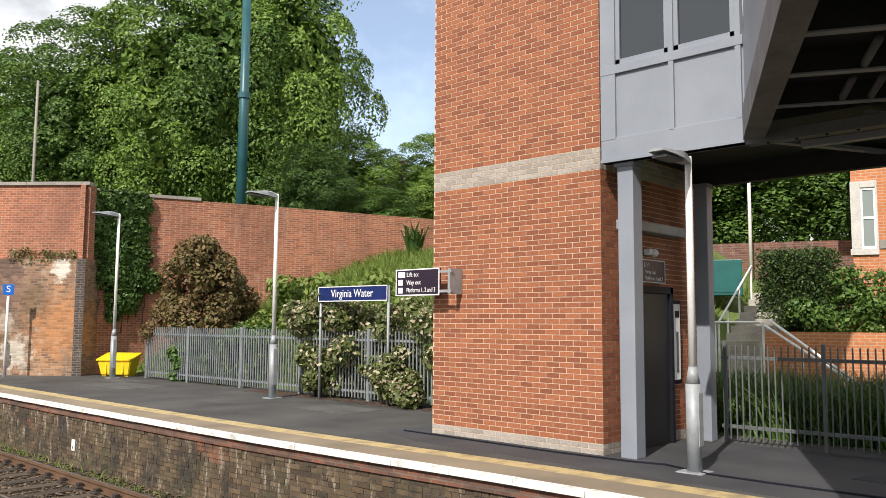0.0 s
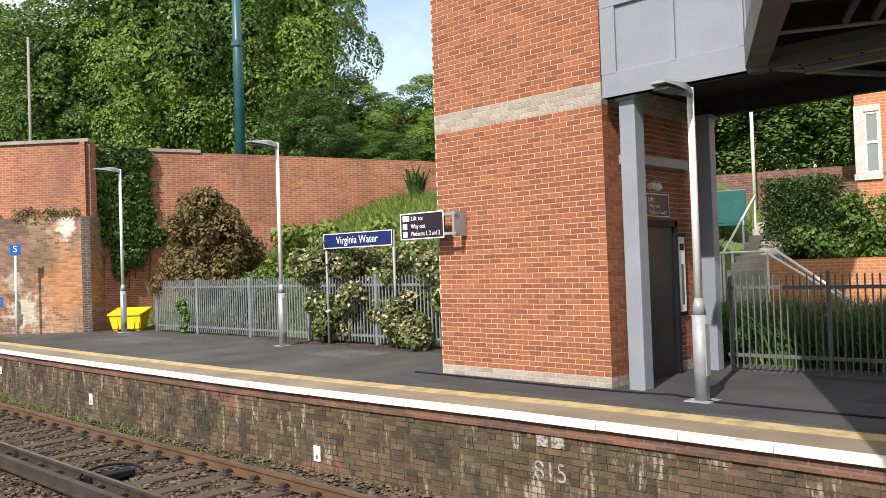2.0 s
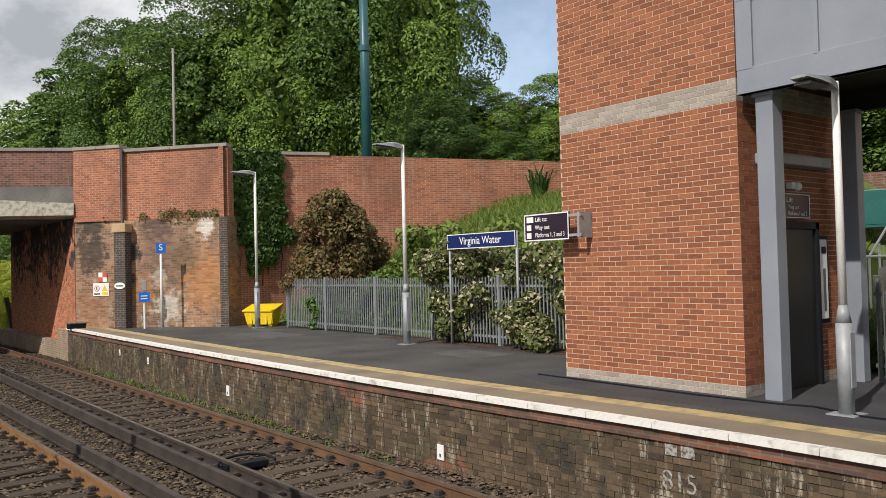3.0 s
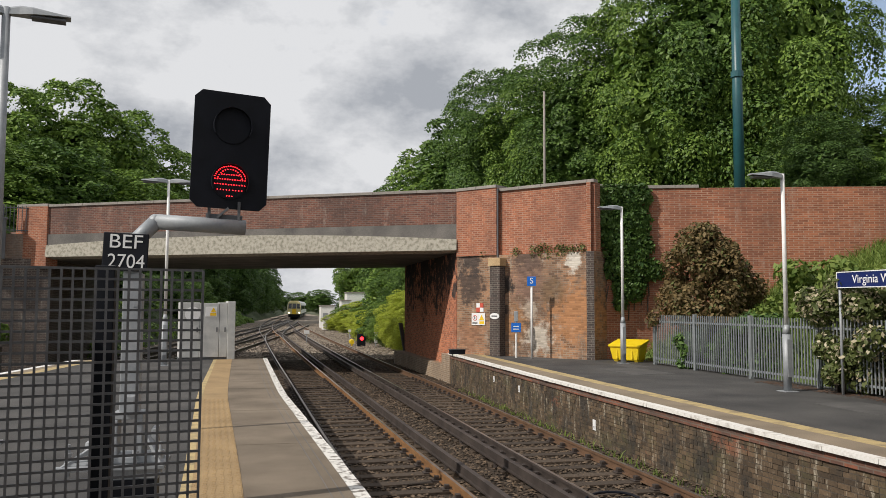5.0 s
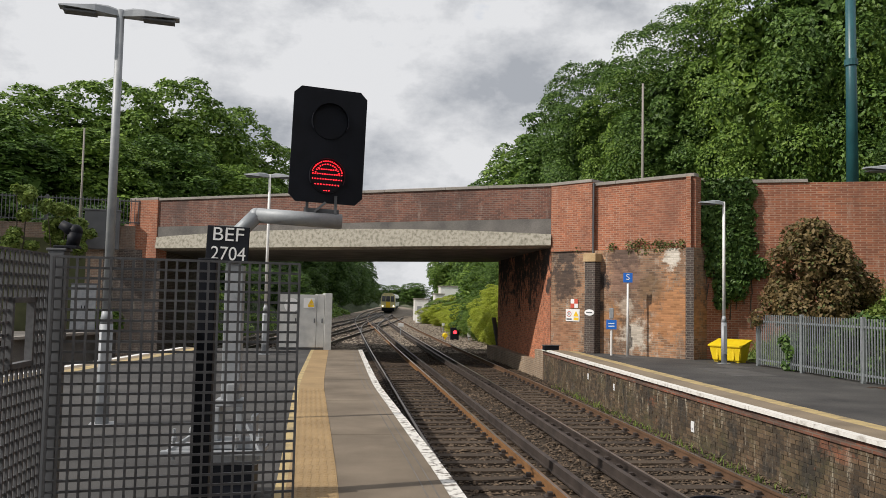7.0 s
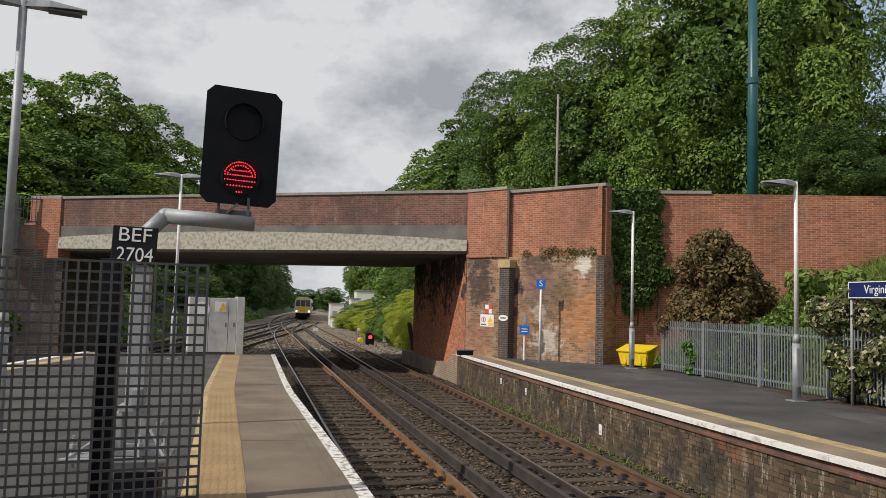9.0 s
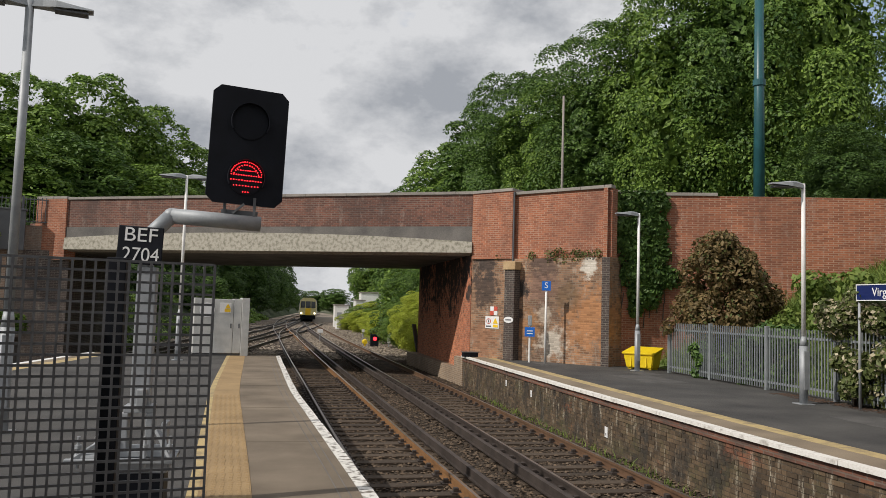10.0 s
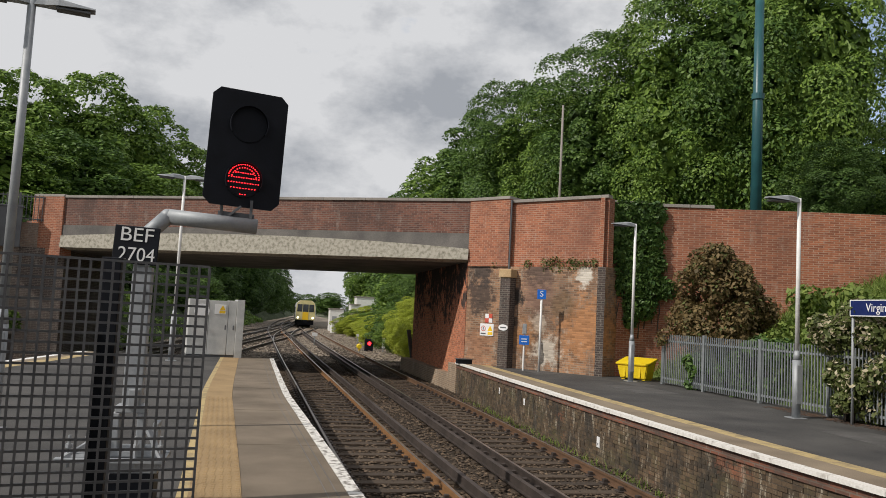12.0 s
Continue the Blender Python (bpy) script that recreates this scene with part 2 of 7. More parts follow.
M_RUST = mat("rusty_rail", [(0.17, 0.085, 0.034), (0.27, 0.14, 0.055)], 0.75, 0.1, scale=3, fine=50)
M_RAILDARK = mat("dark_rail", [(0.05, 0.04, 0.036), (0.10, 0.08, 0.07)], 0.6, 0.4, scale=3, fine=50)
M_RAILTOP = mat("polished_rail", [(0.30, 0.27, 0.24), (0.42, 0.39, 0.36)], 0.35, 0.9, scale=2, fine=30, bump=0.05)
M_GALV = mat("galvanised_steel", [(0.27, 0.29, 0.31), (0.37, 0.385, 0.40)], 0.55, 0.2, scale=6, fine=50, bump=0.03, grain=0.12)
M_GREYPAINT = mat("grey_paint", [(0.215, 0.236, 0.278), (0.26, 0.281, 0.322)], 0.5, scale=1.5, fine=40, bump=0.02, grain=0.08)
M_DARKGREY = mat("dark_grey_paint", [(0.085, 0.088, 0.096), (0.12, 0.124, 0.132)], 0.6, scale=2, fine=40, bump=0.03, grain=0.1)
# near-black: the shade beneath the footbridge is put into this colour
M_UNDER_SHADE = mat("shaded_underside", [(0.010, 0.010, 0.012), (0.022, 0.021, 0.022)], 0.7, scale=2, fine=30)
M_BLACK = mat("black_coating", [(0.005, 0.006, 0.010), (0.009, 0.011, 0.018)], 0.6, scale=4, fine=60, bump=0.04, spec=0.25)
M_MESH = mat("fence_mesh_grey", [(0.10, 0.10, 0.105), (0.16, 0.16, 0.165)], 0.6, 0.3, scale=5, fine=60, bump=0.05)
M_FENCE1 = mat("weathered_galvanised", [(0.19, 0.21, 0.22), (0.27, 0.29, 0.30)], 0.6, 0.15, scale=5, fine=50, bump=0.03, grain=0.12)
M_BEAM = mat("pale_stained_concrete", [(0.20, 0.19, 0.145), (0.44, 0.41, 0.345)], 0.9, scale=7.5, fine=45, bump=0.35, spread=(0.30, 0.56))
# the dark seen through the bridge is put into this green slope colour as shade
M_SLOPE_SHADE = mat("shade_dark_ground", [(0.02, 0.034, 0.010), (0.055, 0.08, 0.022)], 0.95, scale=3, fine=14, bump=1.0, dist=0.1)
M_CONC = mat("weathered_concrete", [(0.24, 0.22, 0.18), (0.46, 0.43, 0.37)], 0.9, scale=1.3, fine=25, bump=0.3, spread=(0.3, 0.6))
M_CONCDARK = mat("dark_concrete", [(0.10, 0.095, 0.09), (0.20, 0.185, 0.17)], 0.9, scale=1.0, fine=25, bump=0.3)
M_COPING = mat("coping_stone", [(0.22, 0.20, 0.18), (0.34, 0.31, 0.28)], 0.9, scale=1.0, fine=30, bump=0.3)
M_BRICK_OLD = brick_mat("old_stock_brick", (0.47, 0.25, 0.135), (0.31, 0.165, 0.095), (0.42, 0.33, 0.25), (0.11, 0.085, 0.07), 0.8, pale=0.8)
# the near-black pair beside the pilaster puts its cast shadow into the colour
add_patches(M_BRICK_OLD, [(5.0, 1.5, 1.7, (0.50, 0.235, 0.10), 0.8), (2.6, 1.2, 1.0, (0.42, 0.21, 0.09), 0.7), (3.0, 2.7, 1.2, (0.25, 0.15, 0.115), 0.8), (4.1, 2.3, 0.7, (0.20, 0.13, 0.075), 0.8),
                          (3.5, 0.7, 0.8, (0.60, 0.55, 0.48), 0.85), (3.2, 1.6, 0.5, (0.55, 0.48, 0.40), 0.6), (4.9, 3.35, 0.55, (0.72, 0.67, 0.60), 0.95), (2.2, 2.5, 0.5, (0.035, 0.03, 0.028), 0.95), (2.1, 1.6, 0.4, (0.06, 0.045, 0.04), 0.9),
                          (0.6, 2.5, 1.0, (0.085, 0.06, 0.05), 0.9), (0.6, 3.4, 0.8, (0.07, 0.055, 0.05), 0.9), (0.5, 0.7, 1.0, (0.33, 0.16, 0.09), 0.7), (3.1, 3.5, 0.9, (0.15, 0.10, 0.08), 0.9)])
M_BRICK_RED = brick_mat("red_parapet_brick", (0.45, 0.155, 0.078), (0.26, 0.085, 0.046), (0.43, 0.27, 0.185), (0.15, 0.07, 0.05), 0.6, pale=0.25)
M_BRICK_SPAN = brick_mat("dark_span_brick", (0.235, 0.095, 0.062), (0.12, 0.052, 0.040), (0.23, 0.165, 0.135), (0.06, 0.042, 0.038), 0.7, pale=0.25)
# engineering brick on the pilaster; elsewhere its dark colour stands in for shade
M_BRICK_BLUE_SHADE = brick_mat("engineering_and_shade_brick", (0.06, 0.047, 0.044), (0.10, 0.07, 0.06), (0.19, 0.165, 0.14), (0.03, 0.025, 0.023), 0.6, pale=0.3)
M_BRICK_WALL = brick_mat("platform_wall_brick", (0.115, 0.088, 0.068), (0.075, 0.06, 0.05), (0.13, 0.115, 0.095), (0.05, 0.044, 0.038), 0.75, pale=0.55)
M_BRICK_HOUSE = brick_mat("house_brick", (0.55, 0.20, 0.075), (0.48, 0.165, 0.065), (0.50, 0.33, 0.22), (0.3, 0.12, 0.06), 0.3)
M_MORTAR = mat("pale_mortar", [(0.50, 0.375, 0.28), (0.62, 0.48, 0.36)], 0.95, scale=8, fine=60)
M_TBRICK = island_mat("orange_red_brick", (0.21, 0.067, 0.032), (0.34, 0.120, 0.054), 0.85, 35, by="object")
M_TBRICKI = island_mat("orange_red_brick_rows", (0.21, 0.067, 0.032), (0.34, 0.120, 0.054), 0.85, 35)
M_PBRICK = island_mat("pale_band_brick", (0.27, 0.24, 0.21), (0.39, 0.35, 0.31), 0.85, 35)
M_YELLOW = mat("yellow_plastic", [(0.80, 0.56, 0.01), (0.86, 0.64, 0.02)], 0.45, scale=3, fine=30, bump=0.05)
M_NAVY = mat("navy_sign", [(0.008, 0.018, 0.10), (0.010, 0.022, 0.12)], 0.35, scale=2, fine=30, bump=0.0)
M_AUBERGINE = mat("dark_purple_sign", [(0.022, 0.012, 0.025), (0.028, 0.016, 0.032)], 0.35, scale=2, fine=30, bump=0.0)
M_BLUE = mat("bright_blue_sign", [(0.01, 0.13, 0.55), (0.012, 0.15, 0.6)], 0.4, scale=2, fine=30, bump=0.0)
M_SIGNW = mat("sign_white", [(0.78, 0.78, 0.78), (0.84, 0.84, 0.84)], 0.45, scale=2, fine=30, bump=0.0)
M_SIGNRED = mat("sign_red", [(0.55, 0.08, 0.05), (0.6, 0.1, 0.06)], 0.5, scale=2, fine=30, bump=0.0)
M_SIGNY = mat("sign_yellow", [(0.8, 0.5, 0.01), (0.85, 0.55, 0.02)], 0.5, scale=2, fine=30, bump=0.0)
M_TEAL = mat("teal_paint", [(0.008, 0.09, 0.085), (0.014, 0.12, 0.11)], 0.45, scale=2, fine=30, bump=0.05)
M_TEALPOLE = mat("teal_pole_paint", [(0.012, 0.07, 0.085), (0.02, 0.10, 0.115)], 0.4, scale=2, fine=30, bump=0.05)
M_GRASS = mat("rough_grass_soil", [(0.075, 0.12, 0.028), (0.15, 0.20, 0.05)], 0.95, scale=1.2, fine=22, bump=0.8, dist=0.05)
M_SOIL = mat("leaf_litter", [(0.06, 0.035, 0.022), (0.12, 0.07, 0.045)], 0.95, scale=6, fine=30, bump=0.8, dist=0.03)
M_EARTH = mat("distant_ground", [(0.05, 0.07, 0.025), (0.10, 0.10, 0.05)], 0.95, scale=0.1, fine=3, bump=0.2)
M_BARK = mat("tree_bark", [(0.05, 0.038, 0.028), (0.11, 0.09, 0.07)], 0.95, scale=5, fine=20, bump=0.8, dist=0.03)
L_TREE = leaf_mat("broad_leaves", (0.034, 0.082, 0.016), (0.155, 0.255, 0.052), 0.5, 0.24)
L_TREE2 = leaf_mat("bright_leaves", (0.060, 0.125, 0.022), (0.25, 0.37, 0.068), 0.5, 0.26)
# yellow-green shrub leaves raised far paler, sunlight put into their colour
L_LIME_SUN = leaf_mat("sunlight_toned_leaves", (0.25, 0.31, 0.03), (0.60, 0.66, 0.11), 0.5, 0.45)
L_DARK = leaf_mat("deep_green_leaves", (0.032, 0.072, 0.017), (0.118, 0.200, 0.046), 0.5, 0.22)
L_IVY = leaf_mat("ivy_leaves", (0.04, 0.09, 0.022), (0.125, 0.21, 0.05), 0.45, 0.2)
L_BROWN = leaf_mat("bronze_leaves", (0.085, 0.063, 0.024), (0.25, 0.178, 0.078), 0.6, 0.25)
L_HEDGE = leaf_mat("hedge_leaves", (0.065, 0.09, 0.024), (0.18, 0.21, 0.07), 0.5, 0.3)
L_CREAM = leaf_mat("cream_blossom", (0.36, 0.30, 0.18), (0.66, 0.60, 0.43), 0.7, 0.3)
L_GRASS = leaf_mat("grass_blades", (0.10, 0.165, 0.03), (0.27, 0.34, 0.085), 0.6, 0.35)
G_RED = glow_mat("red_lamp_light", (1.0, 0.02, 0.03), 6.0)
G_HEAD = glow_mat("train_headlight", (1.0, 0.95, 0.85), 4.0)
M_GLASS = glass_mat("window_glass", (0.02, 0.025, 0.03))


# ---- builders ----
def box(bm, x0, y0, z0, x1, y1, z1, bevel=0.0, turn=None):
    g = bmesh.ops.create_cube(bm, size=1.0)
    m = Matrix.Translation(((x0 + x1) / 2, (y0 + y1) / 2, (z0 + z1) / 2)) @ Matrix.Diagonal((abs(x1 - x0), abs(y1 - y0), abs(z1 - z0), 1))
    bmesh.ops.transform(bm, matrix=(turn @ m) if turn else m, verts=g["verts"])
    if bevel:
        es = list({e for v in g["verts"] for e in v.link_edges})
        bmesh.ops.bevel(bm, geom=es, offset=bevel, segments=2, affect="EDGES", profile=0.6)


def rod(bm, a, b, r0, r1=None, n=12):
    """A round bar from a to b."""
    a, b = Vector(a), Vector(b)
    g = bmesh.ops.create_cone(bm, cap_ends=True, segments=n, radius1=r0, radius2=r0 if r1 is None else r1, depth=(b - a).length)
    bmesh.ops.transform(bm, matrix=Matrix.Translation((a + b) / 2) @ (b - a).to_track_quat("Z", "Y").to_matrix().to_4x4(), verts=g["verts"])


def bar(bm, a, b, w, h, bevel=0.0):
    """A square bar from a to b."""
    a, b = Vector(a), Vector(b)
    box(bm, -w / 2, -h / 2, -(b - a).length / 2, w / 2, h / 2, (b - a).length / 2, bevel, Matrix.Translation((a + b) / 2) @ (b - a).to_track_quat("Z", "Y").to_matrix().to_4x4())


def prism(bm, outline, z0, z1):
    """An upright block on an outline of (x, y)."""
    lo, hi = [bm.verts.new((x, y, z0)) for x, y in outline], [bm.verts.new((x, y, z1)) for x, y in outline]
    bm.faces.new(hi), bm.faces.new(lo[::-1])
    for i in range(len(lo)):
        j = (i + 1) % len(lo)
        bm.faces.new((lo[i], lo[j], hi[j], hi[i]))


def slab(bm, outline, m, depth):
    """A plate with an outline in its own x, y, of that depth along -z, laid by m."""
    n = len(bm.verts)
    prism(bm, outline, -depth, 0)
    bm.verts.ensure_lookup_table()
    bmesh.ops.transform(bm, matrix=m, verts=bm.verts[n:])


def mesh_of(bm, name, material, smooth=False):
    bmesh.ops.recalc_face_normals(bm, faces=bm.faces)
    me = bpy.data.meshes.new(name)
    bm.to_mesh(me)
    bm.free()
    me.materials.append(material)
    if smooth:
        me.shade_smooth()
    return me


def part(name, bm, material, parent=None, label="", smooth=False):
    ob = new(name, mesh_of(bm, name, material, smooth))
    ob.parent = parent
    return tagged(ob, label)


def thing(name, m, label, category, group="", kind=""):
    ob = new(name)
    ob.matrix_world = m
    ob.empty_display_size = 0.2
    return tagged(ob, label, category, group, kind)


def struct(name, bm, material, label, category, m=None, smooth=False):
    ob = part(name, bm, material, None, label, smooth)
    if m:
        ob.matrix_world = m
    return tagged(ob, label, category, "", "structure")


def along(p, q, z=0.0):
    """The pose of a wall: local x runs from p to q, local y to its left."""
    return pose(p[0], p[1], z, 0, 0, math.degrees(math.atan2(q[1] - p[1], q[0] - p[0])))


def dist(p, q):
    return math.hypot(q[0] - p[0], q[1] - p[1])


def curve_x(table):
    ys, xs = [r[0] for r in table], [r[1] for r in table]
    def at(y):
        i = int(np.clip(np.searchsorted(ys, y) - 1, 0, len(ys) - 2))
        # smooth cubic through the table
        y0, y1 = ys[i], ys[i + 1]
        d = lambda k: (xs[min(k + 1, len(xs) - 1)] - xs[max(k - 1, 0)]) / (ys[min(k + 1, len(ys) - 1)] - ys[max(k - 1, 0)])
        h, t = y1 - y0, (y - y0) / (y1 - y0)
        if t < 0 or t > 1:
            return xs[0] + (y - ys[0]) * d(0) if t < 0 else xs[-1] + (y - ys[-1]) * d(len(xs) - 1)
        return (2 * t**3 - 3 * t**2 + 1) * xs[i] + (t**3 - 2 * t**2 + t) * h * d(i) + (3 * t**2 - 2 * t**3) * xs[i + 1] + (t**3 - t**2) * h * d(i + 1)
    return at


def strip(bm, fa, fb, ys, z0, z1):
    """A long block between two curves x = fa(y) and x = fb(y)."""
    rows = [[bm.verts.new(c) for c in ((fa(y), y, z0), (fb(y), y, z0), (fb(y), y, z1), (fa(y), y, z1))] for y in ys]
    for a, b in zip(rows, rows[1:]):
        for i in range(4):
            bm.faces.new((a[i], a[(i + 1) % 4], b[(i + 1) % 4], b[i]))
    bm.faces.new(rows[0][::-1]), bm.faces.new(rows[-1])


def cloud_mesh(name, verts, faces, material, smooth=False):
    me = bpy.data.meshes.new(name)
    me.from_pydata(verts, [], faces)
    me.materials.append(material)
    return me


def leaves(name, blobs, count, size, material, seed, flat=0.35, fold=True, shell=0.55, loose=0.0):
    """Many small folded leaves or sprays of leaves on a crown of blobs (x, y, z, rx, ry, rz)."""
    g = np.random.default_rng(seed)
    b = np.array(blobs, float)
    wgt = b[:, 3] * b[:, 4] + b[:, 4] * b[:, 5]
    k = g.choice(len(b), count, p=wgt / wgt.sum())
    d = g.normal(size=(count, 3)); d[:, 2] += 0.25
    d /= np.linalg.norm(d, axis=1, keepdims=True)
    rad = 1 - shell * g.random(count) ** 2.2 + loose * g.random(count) ** 2
    c = b[k, :3] + d * b[k, 3:] * rad[:, None]
    nrm = d + g.normal(size=(count, 3)) * 0.55; nrm[:, 2] += flat
    nrm /= np.linalg.norm(nrm, axis=1, keepdims=True)
    u = np.cross(nrm, g.normal(size=(count, 3))); u /= np.linalg.norm(u, axis=1, keepdims=True)
    v = np.cross(nrm, u)
    s = size * (0.55 + 0.9 * g.random(count))[:, None]
    w = s * (0.45 + 0.3 * g.random(count))[:, None]
    drop = -nrm * s * 0.28
    pts = np.stack([c - u * s, c + v * w + drop * 0.3, c + u * s + drop, c - v * w + drop * 0.3], 1)
    n = np.arange(count)[:, None] * 4
    faces = np.concatenate([n + [0, 1, 2], n + [0, 2, 3]], 0) if fold else n + [0, 1, 2, 3]
    return cloud_mesh(name, pts.reshape(-1, 3).tolist(), faces.tolist(), material)

# ---- lines of the plan ----
RAIL_Z, BED_Z = -0.95, -1.16
OPP = curve_x([(-60, 7.6), (-10, 7.38), (2, 7.25), (5.5, 7.2), (8, 7.06), (11, 6.93), (14, 6.88), (18, 6.85), (24, 6.86), (30, 6.9)])
OUR = curve_x([(-60, 1.6), (-10, 1.25), (2, 1.1), (6, 1.05), (8, 0.98), (10.2, 0.86), (13.5, 0.67), (17, 0.48), (23, 0.31), (28, 0.18)])
LEFT = curve_x([(-60, -16), (0, -10.0), (11, -8.4), (21.5, -6.8), (27, -6.0), (30, -5.6)])
NEAR = curve_x([(-60, 2.9), (0, 2.42), (10, 2.27), (17, 2.07), (22, 1.95), (30, 1.77), (40, 1.53), (52, 1.28), (65, 1.05), (97, 0.5), (140, 1.4), (182, 3.7), (260, 9.6)])
FAR = curve_x([(-60, 5.9), (0, 5.55), (9, 5.48), (14, 5.41), (20, 5.36), (27, 5.28), (37, 5.1), (50, 4.92), (68, 4.70), (100, 4.6), (140, 5.2), (182, 7.2), (260, 13)])
BA, BB = (7.12, 29.5), (-10.74, 39.30)          # near edge of the road bridge
WC = (10.75, 25.15)                             # corner of the wing wall


def ys_of(a, b, step):
    n = max(1, int(math.ceil((b - a) / step)))
    return [a + (b - a) * i / n for i in range(n + 1)]


def off(f, d):
    return lambda y: f(y) + d


# ---- ground and track bed ----
bm = bmesh.new()
box(bm, -1500, -1500, -1.9, 1500, 1500, -1.3)
struct("ground", bm, M_EARTH, "rough open ground reaching the horizon", "ground")
bm = bmesh.new()
nx, yy = 40, ys_of(-12, 47, 0.25)
vs = [[bm.verts.new((-0.5 + 8.2 * i / nx, y, BED_Z + 0.028 * noise.noise((i * 1.7, y * 5.0, 0)) + 0.02 * noise.noise((i * 0.5, y * 0.9, 4)) - (0.05 if 3.2 < -0.5 + 8.2 * i / nx < 4.1 else 0))) for i in range(nx + 1)] for y in yy]
for a, b in zip(vs, vs[1:]):
    for i in range(nx):
        bm.faces.new((a[i], a[i + 1], b[i + 1], b[i]))
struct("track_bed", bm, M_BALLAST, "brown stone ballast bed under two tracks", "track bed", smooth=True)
bm = bmesh.new()
box(bm, -16, 46.9, -1.3, 16, 290, BED_Z - 0.01)
box(bm, -16, 28.6, -1.3, -0.5, 46.9, BED_Z - 0.012)
box(bm, 7.7, 41, -1.3, 16, 46.9, BED_Z - 0.014)
struct("track_bed_2", bm, M_BALLAST_SUN, "junction ballast beyond the bridge, sunlight in its pale brown colour", "track bed")
bm = bmesh.new()
for a, b in zip(ys_of(50, 280, 12), ys_of(50, 280, 12)[1:]):
    f = lambda y: -8.4 + 0.07 * (y - 50)
    q = [bm.verts.new(v) for v in ((f(a), a, -1.25), (f(b), b, -1.25), (f(b) - 7, b, 5.0), (f(a) - 7, a, 5.0), (f(b) - 60, b, 6.4), (f(a) - 60, a, 6.4))]
    bm.faces.new((q[0], q[1], q[2], q[3])), bm.faces.new((q[3], q[2], q[4], q[5]))
struct("cutting_slope", bm, M_SLOPE_SHADE, "green cutting slope beyond the bridge, shade in its dark colour", "bank")
bm = bmesh.new()
for a, b in zip(ys_of(42, 280, 12), ys_of(42, 280, 12)[1:]):
    f = lambda y: 9.2 + 0.065 * max(0, y - 60)
    q = [bm.verts.new(v) for v in ((f(a), a, -1.25), (f(b), b, -1.25), (f(b) + 6, b, 3.2), (f(a) + 6, a, 3.2), (f(b) + 40, b, 4.4), (f(a) + 40, a, 4.4))]
    bm.faces.new((q[0], q[1], q[2], q[3])), bm.faces.new((q[3], q[2], q[4], q[5]))
struct("cutting_slope_2", bm, M_GRASS, "green cutting slope beside the far track", "bank")


def scatter(name, n, place, size, material, label, seed, flat=0.6):
    """Loose angular stones."""
    g = np.random.default_rng(seed)
    base = np.array([(1, 0, -.1), (0, 1, 0), (-1, 0, .1), (0, -1, 0), (.1, .1, .8), (0, -.1, -.8)])
    tri = np.array([(0, 1, 4), (1, 2, 4), (2, 3, 4), (3, 0, 4), (1, 0, 5), (2, 1, 5), (3, 2, 5), (0, 3, 5)])
    c = place(g, n)
    v = base[None] * (1 + g.normal(size=(n, 6, 3)) * 0.25) * (size * (0.5 + g.random(n) * 0.9))[:, None, None]
    v[:, :, 2] *= flat
    a = g.random(n) * 6.28
    x = v[:, :, 0] * np.cos(a)[:, None] - v[:, :, 1] * np.sin(a)[:, None]
    y = v[:, :, 0] * np.sin(a)[:, None] + v[:, :, 1] * np.cos(a)[:, None]
    p = np.stack([x, y, v[:, :, 2]], -1) + c[:, None]
    f = (np.arange(n) * 6)[:, None, None] + tri[None]
    ob = new(name, cloud_mesh(name, p.reshape(-1, 3).tolist(), f.reshape(-1, 3).tolist(), material))
    return tagged(ob, label, "ballast", "", "stuff")


def bed_place(g, n):
    y = 6 + 40 * g.random(n) ** 1.7
    x = np.array([OUR(v) for v in y]) + 0.15 + (np.array([OPP(v) for v in y]) - np.array([OUR(v) for v in y]) + 0.05) * g.random(n)
    return np.stack([x, y, BED_Z + 0.015 + 0.02 * g.random(n)], -1)


scatter("ballast_stones", 34000, bed_place, 0.036, M_STONES, "loose grey-brown ballast stones between the sleepers", 3)



def yard_place(g, n):
    y = 44 + 90 * g.random(n) ** 1.5
    return np.stack([-9 + 0.04 * (y - 44) + (17.5 + 0.03 * (y - 44)) * g.random(n), y, BED_Z + 0.01 + 0.03 * g.random(n)], -1)


# stones toned up to match the sunlight painted into the junction ballast
scatter("yard_stones", 15000, yard_place, 0.075, island_mat("yard_stone", (0.10, 0.08, 0.062), (0.42, 0.35, 0.28), 0.95, 20), "loose junction ballast beyond the bridge, sunlight in its pale colour", 5)

# ---- tracks ----
M_RAILBROWN = mat("brown_rail", [(0.10, 0.055, 0.03), (0.16, 0.09, 0.05)], 0.75, 0.1, scale=3, fine=50)
sleeper_bm = bmesh.new()
box(sleeper_bm, -1.28, -0.125, -0.13, 1.28, 0.125, 0.0, 0.012)
SLEEPER = mesh_of(sleeper_bm, "sleeper", M_SLEEPER)
chair_bm = bmesh.new()
box(chair_bm, -0.17, -0.09, 0, 0.17, 0.09, 0.03, 0.008)
box(chair_bm, -0.13, -0.05, 0.03, -0.05, 0.05, 0.09, 0.01)
box(chair_bm, 0.05, -0.05, 0.03, 0.13, 0.05, 0.09, 0.01)
CHAIR = mesh_of(chair_bm, "rail_chair", M_RAILDARK)


